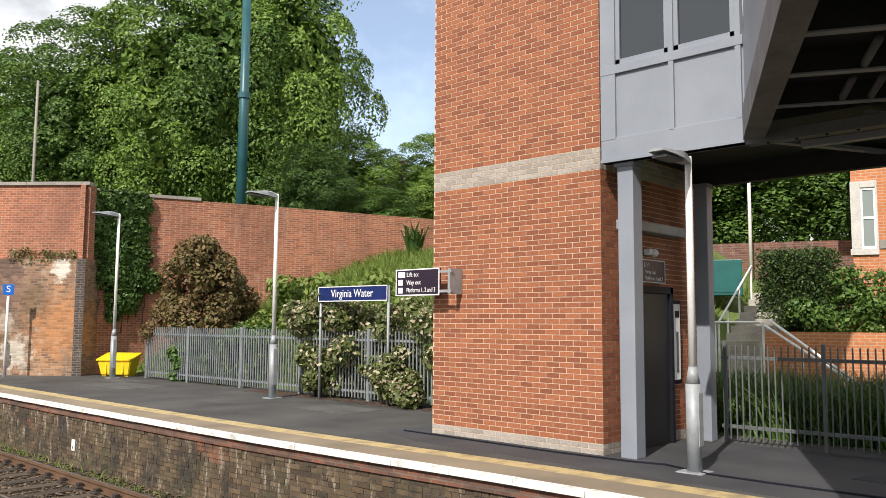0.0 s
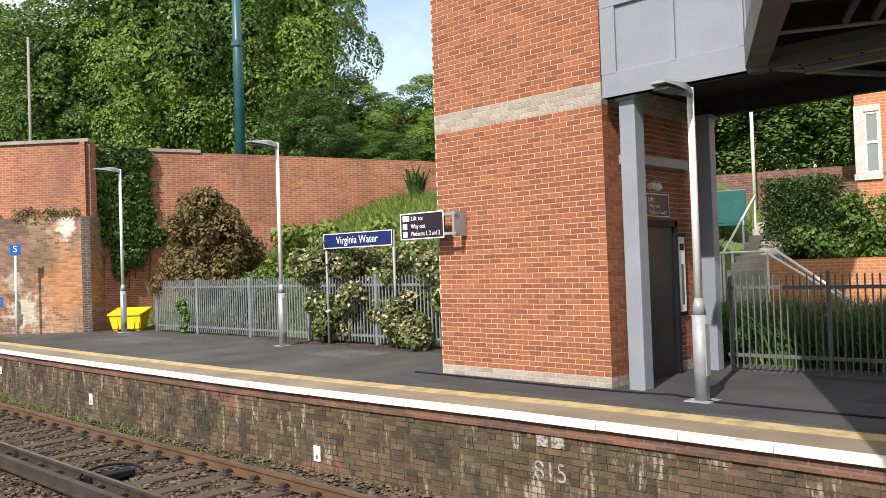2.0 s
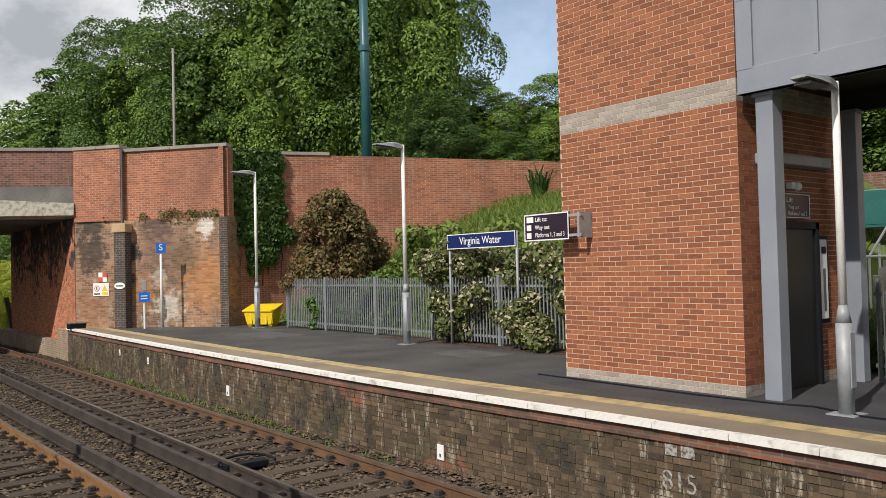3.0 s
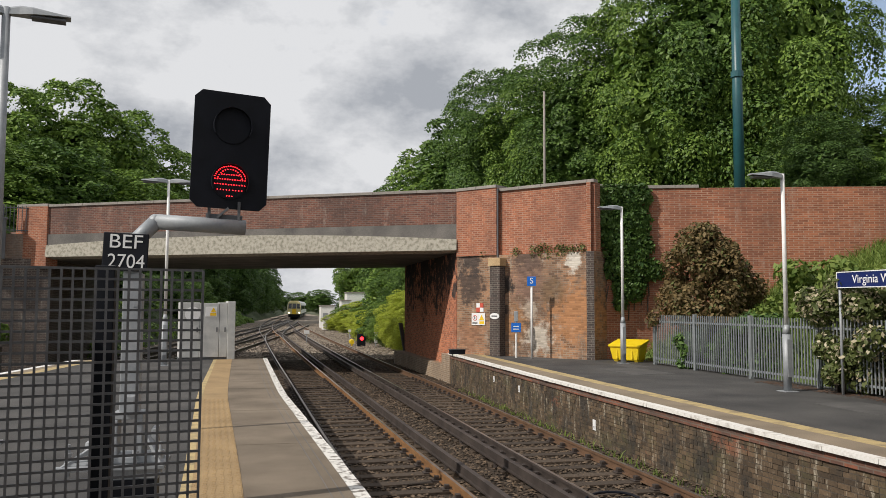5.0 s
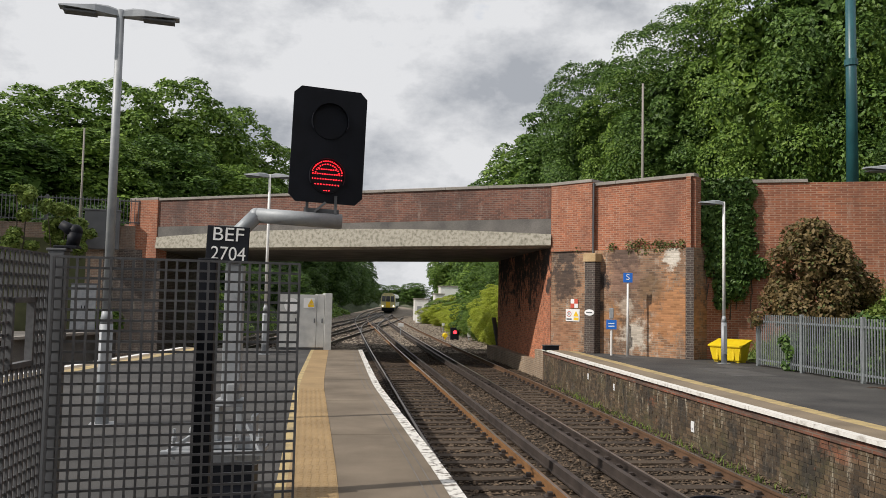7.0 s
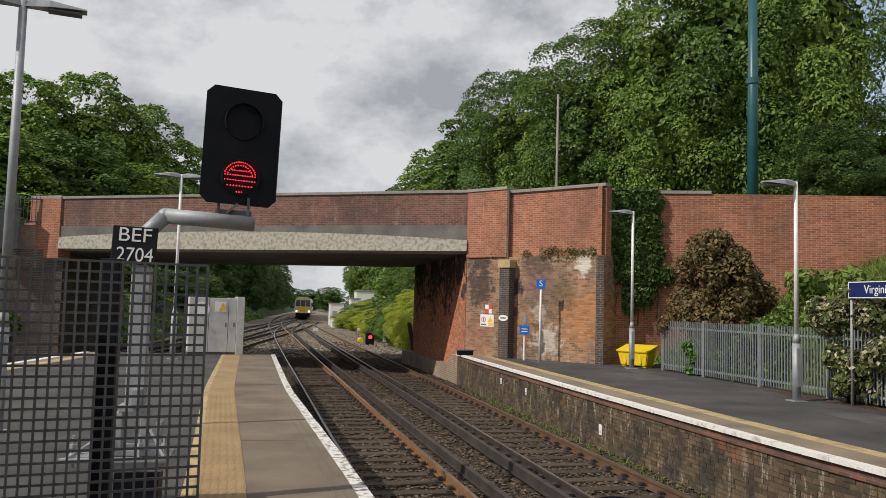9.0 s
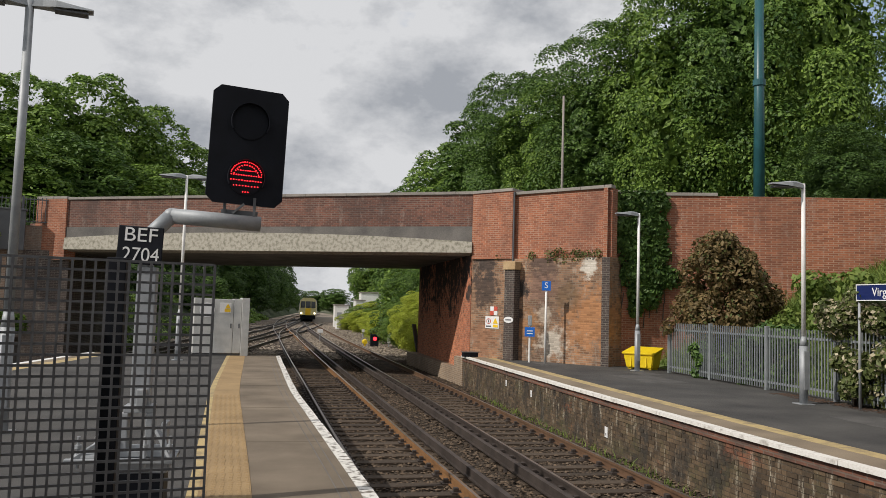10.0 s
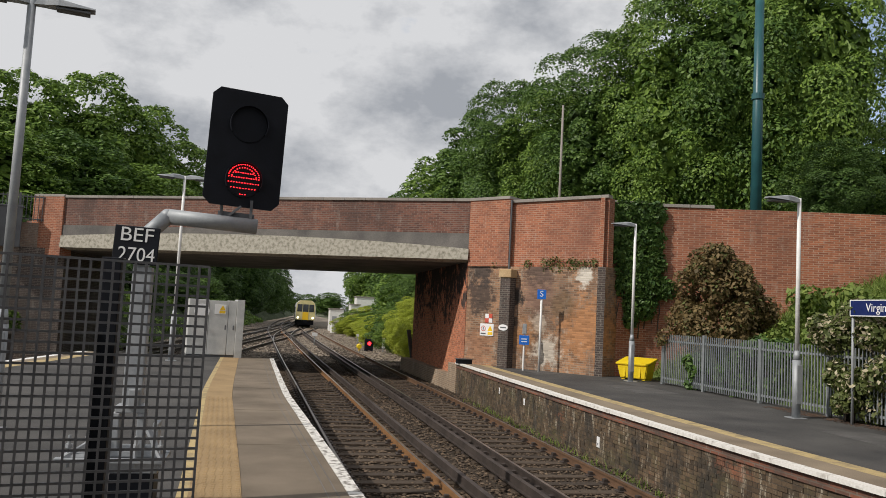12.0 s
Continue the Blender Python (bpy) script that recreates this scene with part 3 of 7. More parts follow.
def rail(name, f, ya, yb, parent, material, top=RAIL_Z, wide=0.07, high=0.16, label=""):
    """A flat-bottomed rail along x = f(y), with a polished head."""
    ys = ys_of(ya, yb, 1.2)
    bm = bmesh.new()
    strip(bm, off(f, -0.07), off(f, 0.07), ys, top - high, top - high + 0.02)
    strip(bm, off(f, -0.012), off(f, 0.012), ys, top - high + 0.02, top - 0.045)
    strip(bm, off(f, -wide / 2), off(f, wide / 2), ys, top - 0.045, top - 0.003)
    r = part(name, bm, material, parent, label)
    bm = bmesh.new()
    strip(bm, off(f, -wide / 2 + 0.012), off(f, wide / 2 - 0.012), ys, top - 0.003, top)
    part("running_surface", bm, M_RAILTOP, r)
    return r


def track(name, f, ya, yb, label, mats, third):
    t = thing(name, pose(0, 0, 0), label, "railway track", "", "structure")
    for side, m in ((-0.7525, mats[0]), (0.7525, mats[1])):
        rail("rail", off(f, side), ya, yb, t, m, label="rust-brown steel running rail")
    y = ya + 0.2
    k = 0
    while y < min(yb, 62):
        s = new("sleeper", SLEEPER)
        dx = (f(y + 0.5) - f(y - 0.5))
        s.matrix_world = pose(f(y), y, RAIL_Z - 0.165, 0, 0, math.degrees(math.atan2(-dx, 1)))
        s.parent = t
        if y < 32:
            for side in (-0.7525, 0.7525):
                c = new("rail_chair", CHAIR)
                c.matrix_world = pose(f(y) + side, y, RAIL_Z - 0.165, 0, 0, 0)
                c.parent = t
        y += 0.66
    bm = bmesh.new()
    ys = ys_of(ya, min(yb, 90), 1.2)
    g = off(f, third)
    strip(bm, off(g, -0.045), off(g, 0.045), ys, RAIL_Z - 0.06, RAIL_Z + 0.075)
    strip(bm, off(g, -0.075), off(g, 0.075), ys, RAIL_Z - 0.09, RAIL_Z - 0.06)
    part("conductor_rail", bm, M_RAILDARK, t, "dark conductor rail on insulators")
    bm = bmesh.new()
    for y in ys_of(ya + 1, 60, 2.6):
        rod(bm, (g(y), y, RAIL_Z - 0.2), (g(y), y, RAIL_Z - 0.09), 0.06, 0.045, 8)
    part("insulator", bm, M_RAILDARK, t)
    return t


track("railway_track", NEAR, -12, 250, "running track with rusty rails and dark timber sleepers", (M_RAILDARK, M_RUST), 1.12)
track("railway_track", FAR, -12, 250, "running track with rusty rails beside the brick platform", (M_RAILDARK, M_RAILBROWN), -1.22)
# junction rails that leave to the left beyond the platform end
JUNCTION = [
    [(20, -8.9), (32, -7.2), (45, -5.0), (70, -2.2), (100, 0.4), (150, 3.2)],
    [(20, -11.6), (35, -9.6), (55, -6.2), (85, -2.2), (120, 1.6), (160, 5.6)],
    [(52, 1.28), (66, 1.06), (82, 1.3), (104, 2.6), (126, 4.2), (150, 5.7)],
    [(30, -4.6), (50, -2.4), (70, 0.2), (95, 3.4), (120, 6.0)],
    [(45, -7.6), (65, -4.6), (90, -1.6), (125, 2.2), (160, 4.4)],
]
for tab in JUNCTION:
    f = curve_x(tab)
    t = thing("junction_track", pose(0, 0, 0), "dark diverging rails of a junction", "railway track", "junction", "structure")
    for s in (-0.7525, 0.7525):
        rail("rail", off(f, s), tab[0][0], tab[-1][0], t, M_RAILDARK, RAIL_Z - 0.006)
    y = tab[0][0]
    while y < min(tab[-1][0], 90):
        o = new("sleeper", SLEEPER)
        o.matrix_world = pose(f(y), y, RAIL_Z - 0.175, 0, 0, -4)
        o.parent = t
        y += 0.9

# ---- the platform across the tracks ----
def wall_piece_mat(name, by):
    """Sooty bricks: each its own tint, moss and lime in drifts that run over many bricks."""
    m = island_mat(name, (0.052, 0.036, 0.022), (0.14, 0.094, 0.055), 0.9, 30, by)
    n, l = m.node_tree.nodes, m.node_tree.links
    p = n["Principled BSDF"]
    base = p.inputs["Base Color"].links[0].from_socket
    geo = n.new("ShaderNodeNewGeometry")
    for scale, lo, hi, amount, colour in (((7.0, 7.0, 1.6), 0.55, 0.64, 0.8, (0.46, 0.41, 0.32)), ((0.9, 0.9, 1.5), 0.50, 0.68, 0.7, (0.085, 0.085, 0.035)), ((1.3, 1.3, 0.8), 0.50, 0.60, 0.85, (0.028, 0.025, 0.021)), ((0.45, 0.45, 0.6), 0.60, 0.68, 0.8, (0.27, 0.10, 0.055))):
        mp, t, r, x = n.new("ShaderNodeMapping"), n.new("ShaderNodeTexNoise"), n.new("ShaderNodeValToRGB"), n.new("ShaderNodeMix")
        mp.inputs["Scale"].default_value = scale
        mp.inputs["Location"].default_value = (scale[2] * 7, scale[0] * 3, 0)
        t.inputs["Scale"].default_value, t.inputs["Detail"].default_value, t.inputs["Roughness"].default_value = 1.0, 10, 0.78
        r.color_ramp.elements[0].position, r.color_ramp.elements[1].position = lo, hi
        r.color_ramp.elements[0].color, r.color_ramp.elements[1].color = (0, 0, 0, 1), (amount,) * 3 + (1,)
        x.data_type = "RGBA"; x.inputs[7].default_value = (*colour, 1)
        l.new(geo.outputs["Position"], mp.inputs["Vector"]); l.new(mp.outputs[0], t.inputs["Vector"]); l.new(t.outputs["Fac"], r.inputs["Fac"])
        l.new(r.outputs["Color"], x.inputs[0]); l.new(base, x.inputs[6])
        base = x.outputs[2]
    l.new(base, p.inputs["Base Color"])
    return m



ys = ys_of(-14, 30.0, 0.6)


def layer(name, fa, fb, z0, z1, m, label, ys=ys):
    bm = bmesh.new()
    strip(bm, fa, fb, ys, z0, z1)
    return struct(name, bm, m, label, "platform")


layer("platform_2_surface", off(OPP, 1.0), lambda y: 12.4, -0.1, 0.0, M_ASPHALT, "patched dark grey asphalt platform surface")
layer("platform_2_line", off(OPP, 0.70), off(OPP, 1.0), -0.1, 0.002, M_YLINE, "worn yellow line along the platform")
layer("platform_2_paving", off(OPP, 0.15), off(OPP, 0.70), -0.1, 0.0, M_PAVE_OPP, "buff concrete paving behind the platform edge")
layer("platform_2_core", off(OPP, 0.35), lambda y: 12.4, -1.4, -0.1, M_CONCDARK, "earth and rubble core of the platform")
wall2 = thing("platform_2_wall", pose(0, 0, 0), "sooty dark brick platform wall with pale lime streaks", "platform wall", "", "structure")
bm = bmesh.new()
strip(bm, off(OPP, 0.10), off(OPP, 0.35), ys, -1.35, -0.2)
# laid so that its courses run along the platform
face = mesh_of(bm, "backing", mat("sooty_mortar", [(0.06, 0.05, 0.04), (0.10, 0.085, 0.068)], 0.95, scale=3, fine=40, bump=0.5))
o = new("backing", face); o.parent = wall2
bm = bmesh.new()
strip(bm, off(OPP, 0.06), off(OPP, 0.35), ys, -0.2, -0.062)
o = new("top_course", mesh_of(bm, "top_course", brick_mat("red_top_course", (0.27, 0.095, 0.052), (0.12, 0.062, 0.045), (0.19, 0.14, 0.11), (0.075, 0.055, 0.045), 1.0))); o.parent = wall2
tagged(o, "exposed orange-red brick course")
WALL_BRICK = wall_piece_mat("sooty_wall_brick", "object")
WALL_BRICKI = wall_piece_mat("sooty_wall_brick_rows", "island")
gw = random.Random(4)
wall_rows, wall_shared, singles = bmesh.new(), {}, 0
for i in range(15):
    z = -0.2 - 0.0755 * (i + 0.5)
    y = -6.0 + (0.115 if i % 2 else 0)
    while y < 29.8:
        header = gw.random() < 0.3
        w = 0.104 if header else 0.215
        out = gw.uniform(-0.006, 0.006) + 0.012
        yc = y + w / 2
        if 5.2 < yc < 11.5 and 2 <= i < 12 and singles < 298:
            singles += 1
            if header not in wall_shared:
                bmx = bmesh.new(); box(bmx, -0.02, -w / 2, -0.032, 0.03, w / 2, 0.032); wall_shared[header] = mesh_of(bmx, "brick", WALL_BRICK)
            o = new("brick", wall_shared[header]); o.parent = wall2
            o.matrix_world = pose(OPP(yc) + 0.10 + out, yc, z, 0, gw.uniform(-2, 2), -math.degrees(math.atan2(OPP(yc + 0.5) - OPP(yc - 0.5), 1.0)))
        else:
            x0, x1 = OPP(y) + 0.08 + out, OPP(y + w) + 0.08 + out
            q = [wall_rows.verts.new(p) for p in ((x0, y, z - 0.032), (x1, y + w, z - 0.032), (x1, y + w, z + 0.032), (x0, y, z + 0.032), (x0 + 0.05, y, z - 0.032), (x1 + 0.05, y + w, z - 0.032), (x1 + 0.05, y + w, z + 0.032), (x0 + 0.05, y, z + 0.032))]
            for f in ((3, 2, 1, 0), (0, 1, 5, 4), (1, 2, 6, 5), (2, 3, 7, 6), (3, 0, 4, 7)):
                wall_rows.faces.new([q[k] for k in f])
        y += w + 0.011
tagged(part("brick_rows", wall_rows, WALL_BRICKI, wall2, "sooty dark bricks with lime streaks"), "", "", "", "stuff")
# white coping blocks, each its own
M_COPEW = mat("weathered_white_paint", [(0.36, 0.33, 0.29), (0.74, 0.72, 0.68)], 0.75, scale=5, fine=30, spread=(0.25, 0.45))
coping = thing("platform_2_coping", pose(0, 0, 0), "white-painted coping blocks with chipped edges", "platform edge", "", "structure")
y = -13.8
while y < 29.9:
    y2 = min(y + 0.92, 30.0)
    bm = bmesh.new()
    g = random.uniform(-0.006, 0.006)
    strip(bm, off(OPP, g), off(OPP, 0.15), [y + 0.004, (y + y2) / 2, y2 - 0.004], -0.062, 0.004 + g * 0.5)
    part("coping_block", bm, M_COPEW, coping)
    y = y2
# platform wall brick in a paler tone that stands for sunlight on it
bm = bmesh.new()
prism(bm, [(6.95, 30.004), (7.9, 30.004), (7.9, 31.2), (6.9, 31.2)], -1.35, -0.08)
prism(bm, [(6.92, 31.204), (7.1, 31.204), (7.1, 41), (6.6, 41)], -1.35, -0.5)
struct("low_track_wall", bm, brick_mat("sunlit_tone_brick", (0.36, 0.25, 0.16), (0.24, 0.17, 0.11), (0.40, 0.34, 0.27), (0.16, 0.12, 0.09), 0.6, pale=0.6), "low crumbling brick wall past the platform end", "wall")

M_PATCH = mat("old_asphalt_repair", [(0.06, 0.058, 0.056), (0.105, 0.10, 0.096)], 0.9, scale=2, fine=110, bump=0.3)
for n, (x, y, w, l) in enumerate(((9.4, 19.6, 1.3, 2.4), (8.6, 25.4, 1.0, 1.6), (10.4, 22.0, 0.8, 1.2), (9.9, 11.6, 1.1, 1.7))):
    bm = bmesh.new(); prism(bm, [(x, y), (x + w, y + 0.06), (x + w - 0.05, y + l), (x + 0.04, y + l - 0.05)], -0.002, 0.004)
    struct("platform_2_patch_%d" % (n + 1), bm, M_PATCH, "paler repaired patch in the platform asphalt", "patch")

# ---- the island platform ----
ysu = ys_of(-14, 28.0, 0.6)
layer("platform_1_surface", LEFT, off(OUR, -1.72), -0.1, 0.0, M_ASPHALT, "grey asphalt island platform surface", ysu)
layer("platform_1_line", off(OUR, -1.72), off(OUR, -1.62), -0.1, 0.003, M_YLINE, "thin worn yellow line", ysu)
tact = thing("platform_1_tactile", pose(0, 0, 0), "ochre tactile paving slabs with raised dots", "tactile paving", "", "structure")
slabs = thing("platform_1_paving", pose(0, 0, 0), "worn beige concrete slabs along the platform edge", "platform paving", "", "structure")
edge1 = thing("platform_1_edge", pose(0, 0, 0), "flaking white paint on the platform edge blocks", "platform edge", "", "structure")
y = 2.0
while y < 28:
    y2 = min(y + 0.4, 28.0)
    bm = bmesh.new()
    strip(bm, off(OUR, -1.62), off(OUR, -1.14), [y + 0.002, y2 - 0.002], -0.1, 0.002)
    if y < 16:
        for i in range(6):
            for j in range(5):
                cx, cy = OUR(y) - 1.58 + 0.08 * i, y + 0.045 + 0.078 * j
                r = 0.015
                top = [bm.verts.new((cx + r * a, cy + r * b, 0.0075)) for a, b in ((-1, -1), (1, -1), (1, 1), (-1, 1))]
                low = [bm.verts.new((cx + 1.5 * r * a, cy + 1.5 * r * b, 0.002)) for a, b in ((-1, -1), (1, -1), (1, 1), (-1, 1))]
                bm.faces.new(top)
                for q in range(4):
                    bm.faces.new((low[q], low[(q + 1) % 4], top[(q + 1) % 4], top[q]))
    part("tactile_slab", bm, M_TACTILE, tact)
    y = y2
y, k = 2.0, 0
while y < 28:
    y2 = min(y + (1.85 if k % 3 else 1.6), 28.0)
    bm = bmesh.new()
    strip(bm, off(OUR, -1.14 + 0.003), off(OUR, -0.14), [y + 0.005, (y + y2) / 2, y2 - 0.005], -0.1, random.uniform(-0.003, 0.002))
    part("slab", bm, M_PAVE, slabs)
    y, k = y2, k + 1
y = 2.0
while y < 28:
    y2 = min(y + 0.61, 28.0)
    bm = bmesh.new()
    strip(bm, off(OUR, -0.14 + 0.003), off(OUR, random.uniform(-0.004, 0.004)), [y + 0.004, y2 - 0.004], -0.12, random.uniform(-0.002, 0.004))
    part("edge_block", bm, M_WHITE, edge1)
    y = y2
layer("platform_1_rear_paving", off(OUR, -1.62), OUR, -0.1, -0.004, M_PAVE, "beige concrete platform edge", ys_of(-14, 2.0, 0.6))
layer("platform_1_core", LEFT, off(OUR, -0.03), -1.4, -0.1, M_CONCDARK, "brick and rubble core of the island platform", ysu)
for k, d in enumerate((0.34, 0.24)):
    layer("platform_1_groove_%d" % (k + 1), off(OUR, -d - 0.009), off(OUR, -d), -0.02, 0.003, M_CONCDARK, "narrow dark groove along the platform slabs", ys_of(2.0, 28.0, 0.6))
layer("platform_1_far_line", off(LEFT, 0.55), off(LEFT, 0.9), -0.09, 0.004, M_YLINE, "worn yellow line along the far platform edge", ysu)
layer("platform_1_far_edge", off(LEFT, -0.02), off(LEFT, 0.2), -0.09, 0.005, M_WHITE2, "white painted far platform edge", ysu)
layer("platform_1_far_paving", off(LEFT, 0.2), off(LEFT, 0.55), -0.09, 0.003, M_PAVE_OPP, "buff paving at the far platform edge", ysu)

# ---- road bridge and wing walls ----
def wall(name, p, q, z0, z1, thick, m, label, setoff=0.0):
    """A wall from p to q; it thickens to the left of its line, its face set off to the right."""
    bm = bmesh.new()
    box(bm, 0, -setoff, 0, dist(p, q), thick, z1 - z0)
    return struct(name, bm, m, label, "wall", along(p, q, z0))


def coping_run(name, p, q, z, thick, over, m=M_COPING):
    bm = bmesh.new()
    L, x = dist(p, q), 0.0
    while x < L - 0.01:
        x2 = min(x + 0.9, L)
        box(bm, x + 0.003, -over, 0, x2 - 0.003, thick + over, 0.11, 0.012)
        x = x2
    return struct(name, bm, m, "weathered stone coping along the wall top", "coping", along(p, q, z))


# span: parapet, concrete fascia and beam, soffit; walls thicken away from the camera, so lines run right to left as seen
sp = along(BB, BA)
LB = dist(BB, BA)
bm = bmesh.new()
box(bm, 1.66, 0.0, 0, LB, 0.35, 1.22)
struct("bridge_parapet", bm, M_BRICK_SPAN, "sooty dark red brick bridge parapet", "bridge", along(BB, BA, 4.86))
coping_run("bridge_parapet_coping", (BB[0] + 1.455, BB[1] - 0.8), BA, 6.08, 0.35, 0.06)
bm = bmesh.new()
n = 24
PW = 1.66                                        # width of the end pillar
for i in range(n):
    x0, x1 = PW + (LB - PW) * i / n, PW + (LB - PW) * (i + 1) / n
    za, zb = (4.28 + 0.34 * (1 - (2 * x / LB - 1) ** 2) for x in (x0, x1))
    vsx = [bm.verts.new(c) for c in ((x0, -0.05, za), (x1, -0.05, zb), (x1, -0.05, 4.86), (x0, -0.05, 4.86), (x0, 0.4, za), (x1, 0.4, zb), (x1, 0.4, 4.86), (x0, 0.4, 4.86))]
    for q in ((0, 1, 2, 3), (5, 4, 7, 6), (0, 4, 5, 1), (3, 2, 6, 7)):
        bm.faces.new([vsx[k] for k in q])
struct("bridge_fascia", bm, M_CONCDARK, "stained grey concrete fascia above the bridge beam", "bridge", along(BB, BA))
bm = bmesh.new()
for i in range(n):
    x0, x1 = PW + (LB - PW) * i / n, PW + (LB - PW) * (i + 1) / n
    za, zb = (4.27 + 0.34 * (1 - (2 * x / LB - 1) ** 2) for x in (x0, x1))
    vsx = [bm.verts.new(c) for c in ((x0, -0.16, 3.86), (x1, -0.16, 3.86), (x1, -0.12, zb), (x0, -0.12, za), (x0, 0.4, 3.78), (x1, 0.4, 3.78), (x1, 0.4, zb), (x0, 0.4, za))]
    for q in ((0, 1, 2, 3), (5, 4, 7, 6), (0, 4, 5, 1), (3, 2, 6, 7)):
        bm.faces.new([vsx[k] for k in q])
struct("bridge_beam", bm, M_BEAM, "pale weathered concrete arched edge beam", "bridge", along(BB, BA))
bm = bmesh.new()
prism(bm, [(BB[0] - 2.5, BB[1] + 1.7), (BA[0] + 2.2, BA[1] + 0.0), (BA[0] + 2.4, BA[1] + 11.5), (BB[0] - 4, BB[1] + 13.5)], 3.80, 4.6)
struct("bridge_deck", bm, M_CONCDARK, "dark concrete underside of the road bridge", "bridge")
bm = bmesh.new()
prism(bm, [(BB[0] - 4, BB[1] + 13.2), (BA[0] + 2.4, BA[1] + 11.2), (BA[0] + 2.4, BA[1] + 11.6), (BB[0] - 4, BB[1] + 13.6)], 3.80, 6.1)
struct("bridge_far_parapet", bm, M_BRICK_SPAN, "far brick parapet of the road bridge", "bridge")
# abutment beside the far track, its inner face, and the pier pillar
bm = bmesh.new()
box(bm, 0, 0, 0, 11.3, 2.6, 5.1)
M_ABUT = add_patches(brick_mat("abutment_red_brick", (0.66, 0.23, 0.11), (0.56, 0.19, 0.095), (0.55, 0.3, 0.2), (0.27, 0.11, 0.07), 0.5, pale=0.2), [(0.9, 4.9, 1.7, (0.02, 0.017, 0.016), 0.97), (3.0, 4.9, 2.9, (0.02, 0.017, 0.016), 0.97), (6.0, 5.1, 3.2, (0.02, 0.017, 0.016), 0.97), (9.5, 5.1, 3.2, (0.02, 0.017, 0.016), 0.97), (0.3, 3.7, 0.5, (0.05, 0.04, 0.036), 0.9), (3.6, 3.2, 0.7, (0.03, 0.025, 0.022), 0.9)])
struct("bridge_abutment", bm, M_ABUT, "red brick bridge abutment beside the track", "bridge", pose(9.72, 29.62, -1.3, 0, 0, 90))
bm = bmesh.new()
box(bm, 0, 0, 0, 13, 3, 5.1)
struct("bridge_abutment_2", bm, M_BRICK_BLUE_SHADE, "brick bridge abutment with its shadow put into a dark brick colour", "bridge", pose(-9.2, 38.8, -1.3, 0, 0, 90))
wall("wing_wall", BA, WC, 0.0, 3.62, 0.9, M_BRICK_OLD, "old weathered stock brick wing wall with lime stains", 0.0)
pil_q = (BA[0] + 1.80 * (WC[0] - BA[0]) / dist(BA, WC), BA[1] + 1.80 * (WC[1] - BA[1]) / dist(BA, WC))
wall("bridge_pillar", BA, pil_q, 3.62, 6.08, 0.6, M_BRICK_RED, "red brick end pillar of the bridge parapet", 0.06)
wall("wing_wall_parapet", pil_q, WC, 3.62, 5.95, 0.5, M_BRICK_RED, "red brick parapet above the wing wall", -0.12)
coping_run("wing_wall_coping", BA, pil_q, 6.08, 0.6, 0.1)
coping_run("wing_wall_coping_2", pil_q, WC, 5.95, 0.4, -0.04)
W2A, W2B, W2C = (11.15, 25.75), (13.0, 25.62), (30.0, 20.15)
WALL_RUN = [W2B, (16.4, 24.42), (20.5, 23.20), (24.6, 22.0), W2C]
# the return takes the dark brick as its shade
wall("return_wall", WC, W2A, 0.0, 3.62, 0.26, M_BRICK_BLUE_SHADE, "brick return of the wing wall, shade in its dark colour", 0.0)
wall("return_wall_parapet", WC, W2A, 3.62, 5.95, 0.24, M_BRICK_RED, "red brick parapet return", -0.1)
wall("road_wall", W2A, W2B, 0.0, 5.86, 0.5, M_BRICK_RED, "tall red brick retaining wall behind the bank", 0.0)
bm = bmesh.new()
prism(bm, WALL_RUN + [(x + 0.17, y + 0.47) for x, y in WALL_RUN[::-1]], -5.86, 0.0)
struct("road_wall_2", bm, M_BRICK_RED, "tall red brick retaining wall behind the bank", "wall", pose(0, 0, 5.86))
coping_run("road_wall_coping", W2A, W2B, 5.86, 0.5, 0.05)
coping_run("road_wall_coping_2", W2B, (14.6, 25.05), 5.86, 0.5, 0.05)
# left end of the span
u = ((BA[0] - BB[0]) / LB, (BA[1] - BB[1]) / LB)
wall("bridge_pillar_2", BB, (BB[0] + u[0] * PW, BB[1] + u[1] * PW), 3.4, 6.12, 0.6, M_BRICK_RED, "red brick end pillar of the bridge parapet", 0.1)
coping_run("bridge_pillar_coping", BB, (BB[0] + u[0] * PW, BB[1] + u[1] * PW), 6.12, 0.6, 0.1)
wall("bridge_pier", (BB[0] - 6, BB[1] + 3.3), (BB[0] + u[0] * 0.6, BB[1] + u[1] * 0.6), -1.3, 3.5, 0.8, M_BRICK_OLD, "stained brick wall below the bridge pillar", 0.0)

# engineering-brick pilaster, downpipe
ux = ((WC[0] - BA[0]) / dist(BA, WC), (WC[1] - BA[1]) / dist(BA, WC))
wp = lambda d, o=0.0: (BA[0] + ux[0] * d - (-ux[1]) * 0 + ux[1] * o, BA[1] + ux[1] * d - ux[0] * o)   # d along, o out towards the platform
bm = bmesh.new()
box(bm, 1.72, -0.36, 0, 2.14, 0.0, 3.2, 0.01)
struct("brick_pilaster", bm, M_BRICK_BLUE_SHADE, "dark engineering-brick pilaster on the wing wall", "pilaster", along(BA, WC))
bm = bmesh.new()
box(bm, 1.67, -0.41, 3.2, 2.19, 0.0, 3.5, 0.03)
struct("pilaster_cap", bm, mat("buff_stone", [(0.40, 0.27, 0.14), (0.55, 0.40, 0.23)], 0.9, scale=3, fine=30, bump=0.3), "buff stone cap of the pilaster", "pilaster", along(BA, WC))
bm = bmesh.new()
